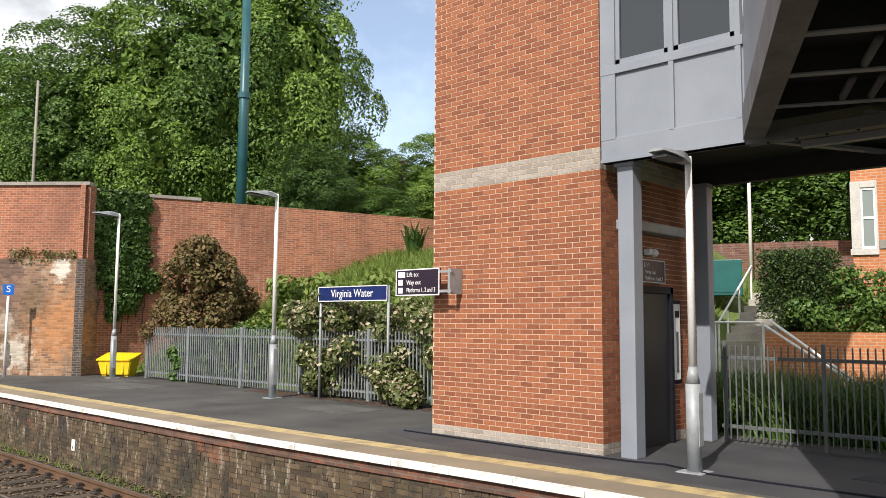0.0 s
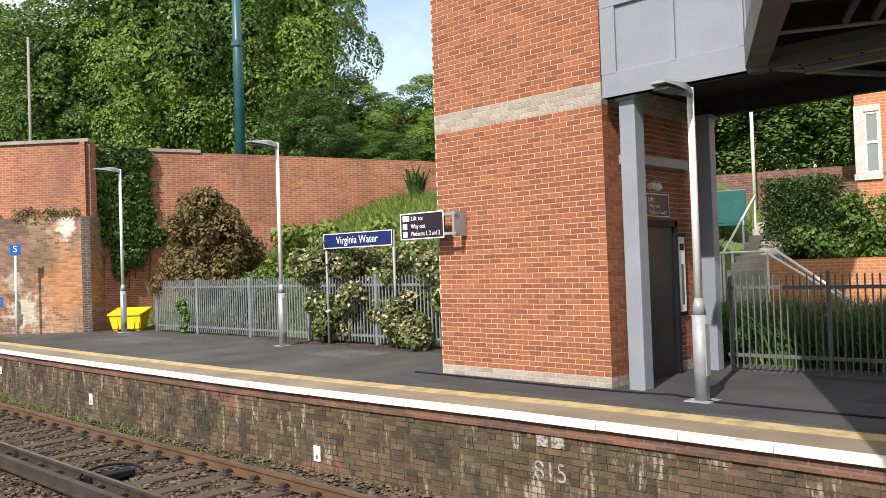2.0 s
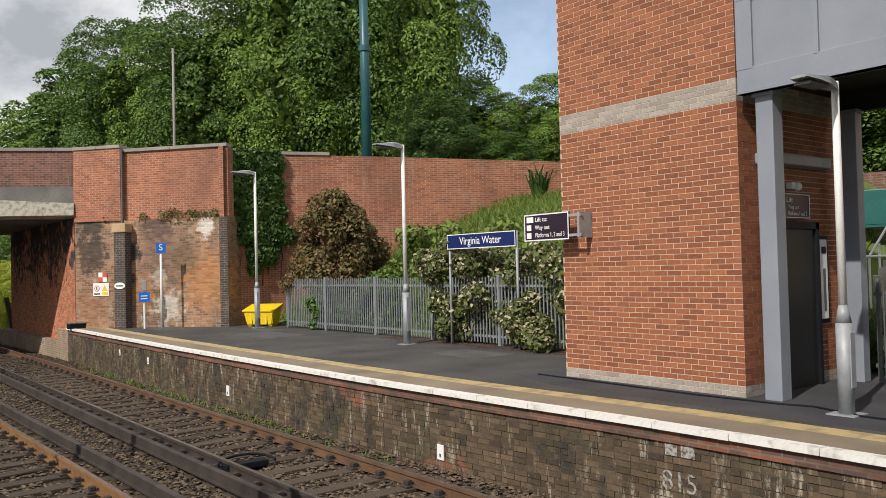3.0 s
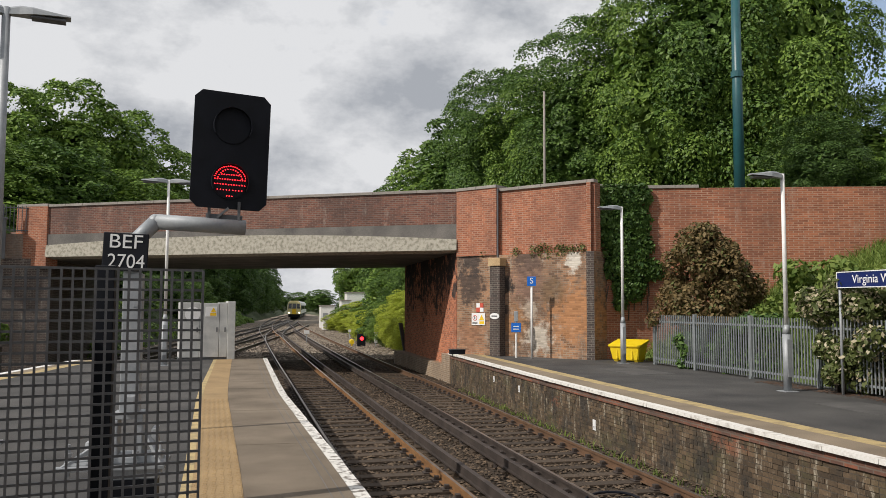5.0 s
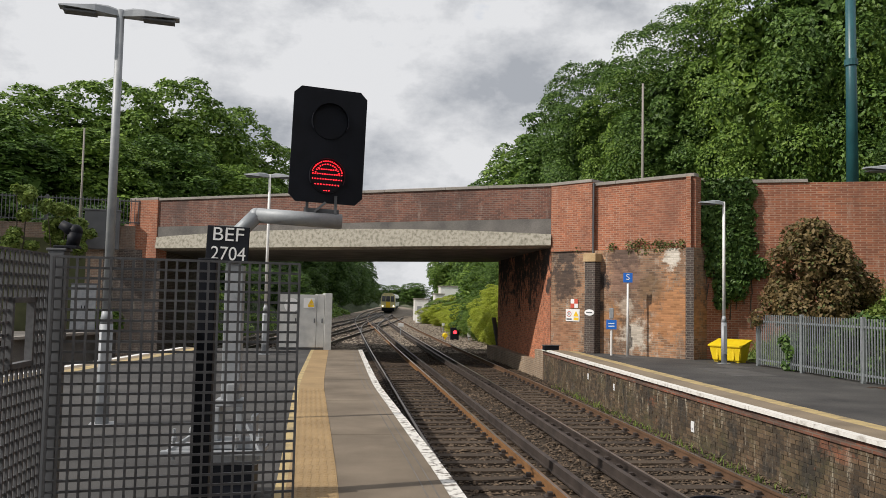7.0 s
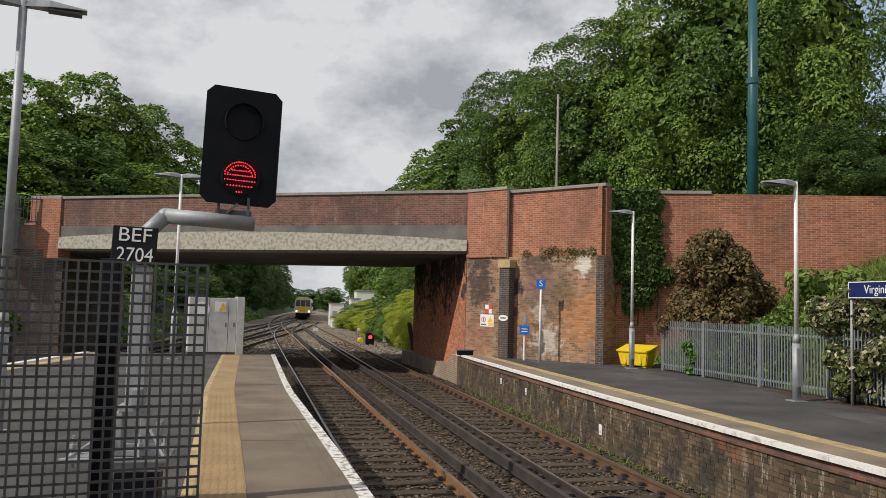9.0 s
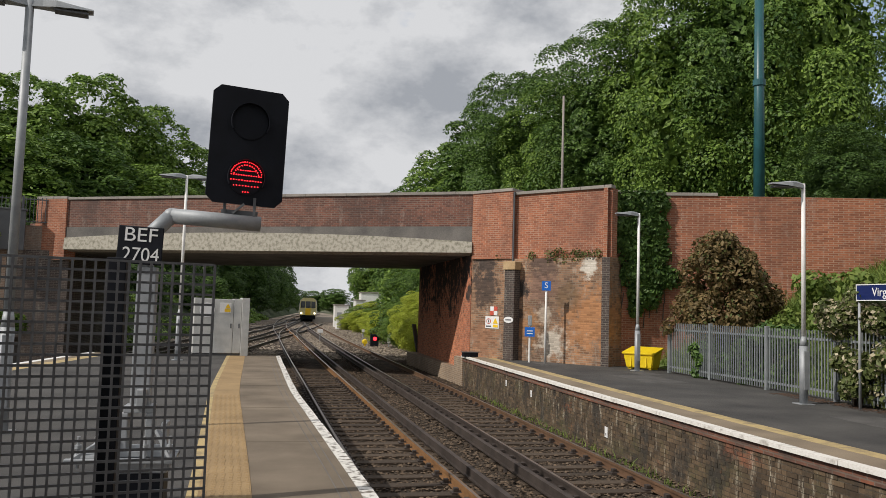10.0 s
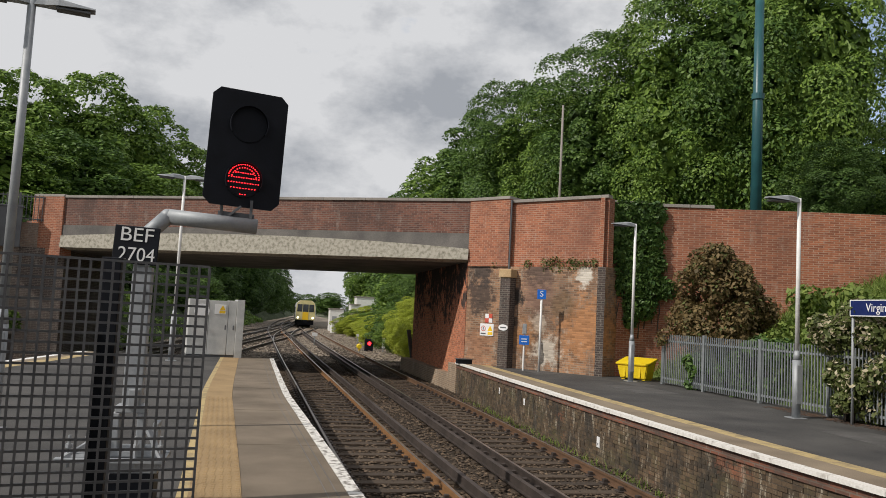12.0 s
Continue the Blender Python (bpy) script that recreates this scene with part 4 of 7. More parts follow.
rod(bm, (1.84, -0.03, 3.4), (1.84, -0.03, 6.05), 0.034)
struct("downpipe", bm, M_DARKGREY, "dark downpipe in the parapet corner", "pipe", along(BA, WC))

# road, bank and ground behind
def bank_z(x, y):
    s = np.clip((x - 12.6) / 8.5, 0, 1)
    back = 4.15 * s ** 0.85
    low = 2.0 * np.clip((x - 18.75 - 0.317 * max(0.0, 7.2 - y)) / 2.0, 0, 1) ** 0.7
    k = np.clip((y - 8.6) / 2.5, 0, 1)
    return float(back * k + low * (1 - k))
bm = bmesh.new()
gx, gy = ys_of(12.4, 32, 0.4), ys_of(-14, 26.0, 0.4)
vs = [[bm.verts.new((x, y, bank_z(x, y) - 0.02 + 0.10 * noise.noise((x * 0.8, y * 0.8, 2)) * min(1, (x - 12.4)))) for x in gx] for y in gy]
for a, b in zip(vs, vs[1:]):
    for i in range(len(gx) - 1):
        bm.faces.new((a[i], a[i + 1], b[i + 1], b[i]))
struct("grass_bank", bm, M_GRASS, "green grassy bank rising behind the platform fence", "bank", smooth=True)
bm = bmesh.new()
prism(bm, [(7.3, 30.4), (10.9, 26.2), (13.1, 26.1), (20.6, 23.6), (30.3, 20.5), (80, 20), (120, 75), (16, 75), (9.9, 41)], -1.3, 4.7)
struct("road_embankment", bm, M_EARTH, "raised ground behind the retaining wall", "ground")
bm = bmesh.new()
prism(bm, [(-9.8, 39.2), (-9.8, 52), (-22, 80), (-90, 90), (-90, 30), (-30, 33), (-16, 38)], -1.3, 4.2)
struct("road_embankment_2", bm, M_EARTH, "raised ground at the far end of the bridge", "ground")

# ---- lift tower ----
TX, TY0, TY1, TDEP, TH = 9.28, 5.66, 8.74, 3.0, 9.2
bm = bmesh.new()
box(bm, TX + 0.004, TY0 + 0.004, 0, TX + TDEP, TY1, TH)
tower = struct("lift_tower", bm, M_MORTAR, "orange-red brick lift tower with pale brick band", "lift tower")
COURSE, BRICK_L, JOINT = 0.0741, 0.2263, 0.0115


def brick_mesh(w, d=0.03, h=COURSE - JOINT):
    bm = bmesh.new()
    box(bm, -w / 2, -d, -h / 2, w / 2, 0, h / 2)
    return bm


def pale(i):
    return i < 2 or 51 <= i < 55
BRICKS = []
for i in range(int(TH / COURSE)):
    z = (i + 0.5) * COURSE
    # front: along y at x = TX, facing -x
    a = TY0
    first = BRICK_L if i % 2 else BRICK_L / 2
    while a < TY1 - 0.03:
        b = min(a + first, TY1)
        BRICKS.append(("f", (a + b) / 2, z, b - a - JOINT, i))
        a, first = b, BRICK_L
    a = TX
    first = BRICK_L / 2 if i % 2 else BRICK_L
    while a < TX + TDEP - 0.03:
        b = min(a + first, TX + TDEP)
        BRICKS.append(("s", (a + b) / 2, z, b - a - JOINT, i))
        a, first = b, BRICK_L


def brick_pose(kind, c, z):
    return pose(TX, c, z, 0, 0, -90) if kind == "f" else pose(c, TY0, z, 0, 0, 0)


# bricks between shoulder height and the band as single pieces, the rest in joined rows
single = [b for b in BRICKS if b[0] == "f" and 8 <= b[4] < 30][:298]
chosen = set(map(id, single))
shared = {}
rows = {"red": bmesh.new(), "pale": bmesh.new()}
for b in BRICKS:
    if id(b) in chosen:
        continue
    kind, c, z, w, i = b
    m = brick_pose(kind, c, z)
    bmx = rows["pale" if pale(i) else "red"]
    hw, hh, d = w / 2, (COURSE - JOINT) / 2, 0.03
    pts = [bmx.verts.new(m @ Vector(p)) for p in ((-hw, 0, -hh), (hw, 0, -hh), (hw, 0, hh), (-hw, 0, hh), (-hw, d, -hh), (hw, d, -hh), (hw, d, hh), (-hw, d, hh))]
    for q in ((0, 1, 2, 3), (0, 4, 5, 1), (1, 5, 6, 2), (2, 6, 7, 3), (3, 7, 4, 0)):
        bmx.faces.new([pts[k] for k in q])
tagged(part("brick_rows", rows["red"], M_TBRICKI, tower, "orange-red facing bricks"), "", "", "", "stuff")
tagged(part("pale_brick_rows", rows["pale"], M_PBRICK, tower, "pale buff band and base bricks"), "", "", "", "stuff")
for kind, c, z, w, i in single:
    key = round(w, 3)
    if key not in shared:
        bmx = bmesh.new()
        box(bmx, -w / 2, 0, -(COURSE - JOINT) / 2, w / 2, 0.03, (COURSE - JOINT) / 2)
        shared[key] = mesh_of(bmx, "brick", M_TBRICK)
    o = new("brick", shared[key])
    o.matrix_world = brick_pose(kind, c, z)
    o.parent = tower

M_DARKPATCH = mat("fresh_asphalt", [(0.026, 0.026, 0.032), (0.04, 0.04, 0.048)], 0.9, scale=2, fine=100)

# ---- footbridge landing and span by the tower ----
fb = thing("footbridge", pose(0, 0, 0), "grey-painted steel footbridge with glazed side panels", "footbridge", "", "structure")
LX, LY0, LY1, LZ = 9.22, -4.0, 5.6, 3.83
FY = 3.66                                        # where the span leaves the landing
bm = bmesh.new()
box(bm, LX, FY, LZ, LX + 0.14, LY1, LZ + 0.32, 0.006)
box(bm, LX - 0.02, FY, LZ, LX + 0.16, LY1, LZ + 0.03)
part("edge_beam", bm, M_GREYPAINT, fb)
bm = bmesh.new()
box(bm, LX + 0.03, FY, LZ + 0.32, LX + 0.07, LY1, LZ + 1.18)
part("lower_panel", bm, M_GREYPAINT, fb)
bm = bmesh.new()
for y, w in ((LY1 - 0.11, 0.11), (4.58, 0.035), (FY + 0.06, 0.035)):
    box(bm, LX - 0.005, y - w, LZ + 0.3, LX + 0.10, y + w, 8.2, 0.005)
part("mullion", bm, M_GREYPAINT, fb)
bm = bmesh.new()
box(bm, LX - 0.01, FY, LZ + 1.18, LX + 0.11, LY1, LZ + 1.30, 0.005)
box(bm, LX - 0.01, FY, 7.4, LX + 0.11, LY1, 7.6, 0.005)
part("transom", bm, M_GREYPAINT, fb)
for ya, yb in ((FY + 0.096, 4.544), (4.616, LY1 - 0.222)):
    bm = bmesh.new()
    box(bm, LX + 0.045, ya, LZ + 1.32, LX + 0.057, yb, 7.38)
    pane = part("window_pane", bm, M_GLASS, fb)
    bm = bmesh.new()
    for a in ((ya, LZ + 1.30, ya + 0.06, 7.4), (yb - 0.06, LZ + 1.30, yb, 7.4), (ya, LZ + 1.30, yb, LZ + 1.37), (ya, 7.33, yb, 7.4)):
        box(bm, LX + 0.02, a[0], a[1], LX + 0.09, a[2], a[3])
    part("window_frame", bm, M_GREYPAINT, fb)
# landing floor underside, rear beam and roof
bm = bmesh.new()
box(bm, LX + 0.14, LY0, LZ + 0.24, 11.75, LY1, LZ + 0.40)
part("landing_deck", bm, M_UNDER_SHADE, fb, "steel deck seen from below, shade in its near-black colour")
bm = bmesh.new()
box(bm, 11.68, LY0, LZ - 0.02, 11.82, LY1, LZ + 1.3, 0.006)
part("rear_beam", bm, M_UNDER_SHADE, fb)
bm = bmesh.new()
box(bm, LX - 0.3, FY - 0.2, 8.1, 12.1, LY1, 8.3)
part("roof", bm, M_DARKGREY, fb)
bm = bmesh.new()
box(bm, LX, LY0, LZ - 0.03, LX + 0.16, FY, LZ + 0.10, 0.006)
part("front_beam", bm, M_DARKGREY, fb)
bm = bmesh.new()
for k in range(22):
    rod(bm, (LX + 0.04, FY - 0.25 - 0.32 * k, LZ - 0.045), (LX + 0.04, FY - 0.25 - 0.32 * k, LZ - 0.03), 0.018, n=6)
tagged(part("beam_bolts", bm, M_BLACK, fb), kind="stuff")
bm = bmesh.new()
bar(bm, (10.35, LY0, LZ + 0.12), (10.35, 3.4, LZ + 0.12), 0.13, 0.08)
part("floor_beam", bm, M_GREYPAINT, fb)
for y in (4.0, 2.4, 0.8, -0.8):
    bm = bmesh.new()
    bar(bm, (LX + 0.16, y, LZ + 0.16), (11.7, y - 1.2, LZ + 0.16), 0.11, 0.05)
    part("brace", bm, M_GREYPAINT, fb)
# skew span over the tracks
SD = Vector((-0.899, -0.438, 0.0)); SN = Vector((0.438, -0.899, 0.0))
S0 = Vector((9.16, FY, LZ))
SL, SW = 12.5, 3.0
m_span = Matrix((( SD.x, SN.x, 0, S0.x), (SD.y, SN.y, 0, S0.y), (0, 0, 1, S0.z), (0, 0, 0, 1)))


def span_part(name, bx, m, label="", bevel=0.005):
    bm = bmesh.new()
    for b in bx:
        box(bm, *b, bevel)
    bmesh.ops.transform(bm, matrix=m_span, verts=bm.verts)
    return part(name, bm, m, fb, label)


M_GIRDER = mat("weathered_girder_paint", [(0.10, 0.10, 0.105), (0.17, 0.17, 0.175)], 0.7, scale=3, fine=40, bump=0.05)
span_part("main_girder", [(0, 0, 0.02, SL, 0.24, 0.40)], M_GIRDER)
# far girder takes the near-black tone as its shade
span_part("main_girder", [(0, SW - 0.2, 0.02, SL, SW, 0.40)], M_UNDER_SHADE)
span_part("side_panel", [(0, 0.03, 0.40, SL, 0.08, 1.3)], M_GREYPAINT)
span_part("side_panel", [(0, SW - 0.08, 0.40, SL, SW - 0.03, 1.3)], M_GREYPAINT)
# upper walls and roof are out of view, added to shade the platform beyond
span_part("unseen_upper_wall", [(0, 0.04, 1.3, SL, 0.07, 3.5)], M_GREYPAINT)
span_part("unseen_upper_wall", [(0, SW - 0.07, 1.3, SL, SW - 0.04, 3.5)], M_GREYPAINT)
span_part("unseen_span_roof", [(-0.3, -0.3, 3.5, SL, SW + 0.3, 3.65)], M_DARKGREY)
span_part("span_deck", [(0, 0.2, 0.46, SL, SW - 0.2, 0.56)], M_UNDER_SHADE, "corrugated deck seen from below, shade in its near-black colour")
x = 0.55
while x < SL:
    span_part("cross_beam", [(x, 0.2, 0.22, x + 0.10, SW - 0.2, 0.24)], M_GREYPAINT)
    span_part("beam_web", [(x + 0.04, 0.24, 0.24, x + 0.06, SW - 0.2, 0.46)], M_UNDER_SHADE)
    x += 1.15
x = 0.65
while x < SL - 1.2:
    for k in range(3):
        bm = bmesh.new()
        rod(bm, (x + 0.02, 0.95 + 0.27 * k, 0.27), (x + 0.62, 0.95 + 0.27 * k, 0.30), 0.04, n=10)
        bmesh.ops.transform(bm, matrix=m_span, verts=bm.verts)
        part("pipe_stub", bm, M_DARKGREY, fb, "", True)
    x += 1.15
for p in ((9.33, 5.20, 9.56, 5.43), (11.53, 5.22, 11.72, 5.43)):
    bm = bmesh.new()
    box(bm, p[0], p[1], 0.0, p[2], p[3], LZ, 0.012)
    col = part("column", bm, M_GREYPAINT, fb, "tall square grey steel column")
    bm = bmesh.new()
    box(bm, p[0] - 0.03, p[1] - 0.03, LZ - 0.05, p[2] + 0.03, p[3] + 0.03, LZ - 0.002, 0.005)
    part("cap_plate", bm, M_GREYPAINT, col)
# unseen block, added to keep sky light off the lift side
bm = bmesh.new()
box(bm, 9.35, -9.0, 0.0, 11.4, -1.6, LZ + 0.2, 0.01)
struct("unseen_shade_block", bm, M_DARKGREY, "unseen grey block added to darken the lift side", "stair")
# lift doorway on the tower side
# flat dark door; near-black puts the shade of a recess into its colour
M_LIFTDOOR = mat("recess_shade_door", [(0.018, 0.016, 0.015), (0.028, 0.025, 0.023)], 0.5, scale=2, fine=30, bump=0.02, grain=0.1)
lift = thing("lift_entrance", pose(0, 0, 0), "lift doorway in the tower side, recess shade in its dark colour", "lift door")
bm = bmesh.new()
box(bm, 9.80, TY0 - 0.06, 0.0, 11.0, TY0 - 0.003, 2.15, 0.004)
part("door_panel", bm, M_LIFTDOOR, lift)
bm = bmesh.new()
for b in ((9.72, 0, 9.80, 2.25), (11.0, 0, 11.08, 2.25), (9.72, 2.15, 11.08, 2.25)):
    box(bm, b[0], TY0 - 0.10, b[1], b[2], TY0 - 0.002, b[3], 0.004)
part("door_frame", bm, M_BLACK, lift)
panel = thing("call_panel", pose(11.28, TY0 - 0.004, 1.45), "steel lift call panel in a dark surround", "call panel")
bm = bmesh.new(); box(bm, -0.16, -0.03, -0.62, 0.16, 0, 0.62, 0.01); part("surround", bm, M_BLACK, panel)
bm = bmesh.new(); box(bm, -0.10, -0.045, -0.56, 0.10, -0.03, 0.56, 0.006); part("face_plate", bm, M_SIGNW, panel, "brushed steel plate")
bm = bmesh.new(); box(bm, -0.06, -0.05, 0.36, 0.06, -0.045, 0.46); part("display", bm, M_BLACK, panel)
bm = bmesh.new(); box(bm, -0.03, -0.05, -0.45, 0.03, -0.045, 0.15); part("handset_slot", bm, M_DARKGREY, panel)
canopy = thing("strip_light", pose(10.5, TY0 - 0.004, 3.05), "pale grey strip light housing above the lift", "light fitting")
bm = bmesh.new(); box(bm, -0.85, -0.22, -0.06, 0.75, 0, 0.08, 0.02); part("housing", bm, M_GALV, canopy)
camr = thing("dome_camera", pose(10.45, TY0 - 0.004, 2.72), "small white dome security camera", "security camera")
bm = bmesh.new(); box(bm, -0.05, -0.1, -0.03, 0.05, 0, 0.06, 0.01); part("bracket", bm, M_SIGNW, camr)
bm = bmesh.new(); bmesh.ops.create_uvsphere(bm, u_segments=14, v_segments=9, radius=0.06, matrix=Matrix.Translation((0.06, -0.11, 0))); part("dome", bm, M_SIGNW, camr, smooth=True)


# cable and repair patch on the platform
cb = thing("platform_cable", pose(0, 0, 0), "thin black cable lying along the platform", "cable")
pts = [(9.12, 9.2), (9.08, 7.6), (9.05, 6.2), (9.12, 5.15), (9.22, 4.75), (9.0, 4.1), (8.98, 3.35), (9.02, 2.2), (9.1, 0.0), (9.2, -5.0)]
for a, b in zip(pts, pts[1:]):
    bm = bmesh.new(); rod(bm, (*a, 0.012), (*b, 0.012), 0.014, n=6); part("length", bm, M_BLACK, cb)
# shade under the footbridge is laid down as a darker asphalt sheet
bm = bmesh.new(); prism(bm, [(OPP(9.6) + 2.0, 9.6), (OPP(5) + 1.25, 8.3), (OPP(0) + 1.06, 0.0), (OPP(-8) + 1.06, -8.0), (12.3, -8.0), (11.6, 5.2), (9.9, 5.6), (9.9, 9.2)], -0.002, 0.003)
struct("asphalt_shade_sheet", bm, mat("shade_toned_asphalt", [(0.032, 0.032, 0.037), (0.058, 0.057, 0.062)], 0.85, scale=1.2, fine=110, bump=0.3), "darker sheet round the lift tower in place of footbridge shade", "platform")
bm = bmesh.new(); prism(bm, [(9.9, 2.85), (10.5, 2.75), (10.45, 2.0), (9.85, 2.05)], 0.001, 0.007)
struct("asphalt_patch", bm, M_DARKPATCH, "darker square repair patch in the asphalt", "patch")


# ---- writing ----
def text_mesh(name, body, size, material, parent, m, width=None, label=""):
    cu = bpy.data.curves.new(name, "FONT")
    cu.body, cu.size, cu.extrude, cu.align_x, cu.align_y = body, size, 0.002, "CENTER", "CENTER"
    tmp = bpy.data.objects.new(name, cu)
    me = bpy.data.meshes.new_from_object(tmp)
    bpy.data.objects.remove(tmp)
    me.materials.append(material)
    if width:
        xs = [v.co.x for v in me.vertices]
        k = width / (max(xs) - min(xs))
        for v in me.vertices:
            v.co.x *= k
    o = new(name, me)
    o.parent = parent
    o.matrix_basis = m
    return tagged(o, label)


# ---- lamp posts ----
def lamp_post(x, y, h, heads, label, sleeve=1.1, turn=0.0, r=0.047, pale_pole=True):
    t = thing("lamp_post", pose(x, y, 0, 0, 0, turn), label, "lamp post", "platform lamp posts")
    bm = bmesh.new()
    box(bm, -0.16, -0.16, 0, 0.16, 0.16, 0.015, 0.003)
    part("base_plate", bm, M_GALV, t)
    bm = bmesh.new()
    rod(bm, (0, 0, 0.015), (0, 0, sleeve), 0.086, n=20)
    rod(bm, (0, 0, sleeve), (0, 0, sleeve + 0.2), 0.086, r, n=20)
    part("sleeve", bm, M_GALV, t, "galvanised lower sleeve", True)
    bm = bmesh.new()
    box(bm, -0.05, -0.094, 0.3, 0.06, -0.08, sleeve - 0.1, 0.008)
    part("access_door", bm, M_GALV, t)
    bm = bmesh.new()
    rod(bm, (0, 0, sleeve + 0.18), (0, 0, h), r, r * 0.85, n=18)
    part("pole", bm, M_WHITE2 if pale_pole else M_GALV, t, "pale tapered pole", True)
    for a in heads:
        s = math.cos(radians(a)), math.sin(radians(a))
        bm = bmesh.new()
        n0 = 0
        ring = [(0.02, 0.05, 0.10), (0.16, 0.075, 0.13), (0.32, 0.12, 0.12), (0.55, 0.125, 0.07), (0.78, 0.10, 0.03)]
        prev = None
        for d, w, hh in ring:
            zz = h - 0.10 + 0.06 * d
            cur = [bm.verts.new((d, p * w, zz + q)) for p, q in ((-1, 0), (1, 0), (0.8, hh * 0.75), (0.3, hh), (-0.3, hh), (-0.8, hh * 0.75))]
            if prev:
                for i in range(6):
                    bm.faces.new((prev[i], prev[(i + 1) % 6], cur[(i + 1) % 6], cur[i]))
            else:
                bm.faces.new(cur)
            prev = cur
        bm.faces.new(prev[::-1])
        bmesh.ops.transform(bm, matrix=pose(0, 0, 0, 0, 0, a), verts=bm.verts)
        hd = part("lamp_head", bm, M_GALV, t, "flat grey lantern head")
        bm = bmesh.new()
        box(bm, 0.30, -0.09, h - 0.115, 0.72, 0.09, h - 0.085, 0.005)
        bmesh.ops.transform(bm, matrix=pose(0, 0, 0, 0, 0, a), verts=bm.verts)
        part("lens", bm, M_DARKGREY, hd)
    return t


lamp_post(9.05, 4.29, 3.72, (180,), "short galvanised lamp post with white upper pole under the footbridge", 1.02)
lamp_post(10.81, 15.18, 4.62, (180,), "white lamp post on galvanised sleeve beside the fence", 1.2)
lamp_post(11.05, 23.63, 4.93, (180,), "white lamp post beside the yellow grit bin", 1.25)
lamp_post(-2.80, 25.14, 5.50, (0, 180), "twin-headed grey lamp post on the island platform", 1.3, 6)
lamp_post(-3.40, 11.50, 5.70, (0, 180), "twin-headed galvanised lamp post behind the mesh fence", 1.35, 12, 0.062, False)


# ---- pale-fence runs ----
def railing(p, q, h, rails, spacing, w, posts, m, label, post_h=None, pw=0.045):
    L = dist(p, q)
    t = thing("fence", along(p, q), label, "fence", "", "structure")
    pm = bmesh.new(); box(pm, -w / 2, -0.012, 0.06, w / 2, 0.012, h, 0.003)
    me = mesh_of(pm, "pale", m)
    n = int(L / spacing)
    for i in range(n):
        o = new("pale", me); o.parent = t
        o.matrix_basis = pose(spacing * (i + 0.5), random.uniform(-0.003, 0.003), 0)
    for z in rails:
        bm = bmesh.new(); box(bm, 0, 0.012, z - 0.025, L, 0.06, z + 0.025, 0.004); part("rail", bm, m, t)
    for d in posts:
        bm = bmesh.new(); box(bm, d - pw, 0.0, 0, d + pw, 2.2 * pw, post_h or h + 0.04, 0.006); part("post", bm, m, t)
    return t


railing((11.76, 23.05), (11.86, 11.0), 1.52, (0.2, 1.32), 0.105, 0.027, (0.05, 2.4, 5.0, 7.5, 9.9, 12.3), M_FENCE1, "galvanised steel vertical-bar fence along the platform")
M_FENCE2 = mat("weathered_grey_fence", [(0.085, 0.095, 0.097), (0.14, 0.15, 0.15)], 0.6, 0.1, scale=4, fine=50, bump=0.03, grain=0.1)
railing((11.6, 5.1), (12.35, -9.0), 1.41, (0.24, 1.23), 0.092, 0.019, (0.06, 1.42, 2.30, 4.2, 6.0, 8.0), M_FENCE2, "dark grey steel bar fence under the footbridge", None, 0.026)

# ---- near mesh fence ----
def mesh_panel(p, q, z0, z1, cell, label, hole=None):
    L = dist(p, q)
    cell = L / round(L / cell)
    t = thing("mesh_fence", along(p, q), label, "mesh fence", "", "structure")
    bm = bmesh.new()
    x = 0.0
    while x <= L + 0.001:
        if hole and hole[0] < x < hole[2]:
            bar(bm, (x, 0, z0), (x, 0, hole[1]), 0.0105, 0.0105); bar(bm, (x, 0, hole[3]), (x, 0, z1), 0.0105, 0.0105)
        else:
            bar(bm, (x, 0, z0), (x, 0, z1), 0.0105, 0.0105)
        x += cell
    part("upright_wires", bm, M_MESH, t)
    bm = bmesh.new()
    z = z1
    while z > z0:
        if hole and hole[1] < z < hole[3]:
            bar(bm, (0, 0.006, z), (hole[0], 0.006, z), 0.0105, 0.0105); bar(bm, (hole[2], 0.006, z), (L, 0.006, z), 0.0105, 0.0105)
        else:
            bar(bm, (0, 0.006, z), (L, 0.006, z), 0.0105, 0.0105)
        z -= cell
    part("level_wires", bm, M_MESH, t)
    if hole:
        bm = bmesh.new()
        for b in ((hole[0], hole[1], hole[0] + 0.02, hole[3]), (hole[2] - 0.02, hole[1], hole[2], hole[3]), (hole[0], hole[1], hole[2], hole[1] + 0.02), (hole[0], hole[3] - 0.02, hole[2], hole[3])):
            box(bm, b[0], -0.012, b[1], b[2], 0.018, b[3])
        part("opening_frame", bm, M_MESH, t)
    return t


mesh_panel((-1.30, 3.66), (-0.285, 3.87), 0.1, 1.925, 0.0455, "dark grey welded mesh fence panel on the platform")
mesh_panel((-1.27, 1.2), (-1.31, 3.62), 0.1, 1.93, 0.0455, "dark grey welded mesh gate panel beside the camera", (2.05, 1.48, 2.28, 1.75))
for p, w, h, m, lab in (((-1.305, 3.69), 0.034, 1.95, M_DARKGREY, "dark grey steel fence post"), ((-0.70, 3.86), 0.037, 1.93, M_BLACK, "black square fence post")):
    bm = bmesh.new()
    box(bm, p[0] - w, p[1], 0, p[0] + w, p[1] + 0.07, h, 0.004)
    box(bm, p[0] - w - 0.008, p[1] - 0.004, h, p[0] + w + 0.008, p[1] + 0.076, h + 0.012, 0.004)
    struct("fence_post", bm, m, lab, "fence post")
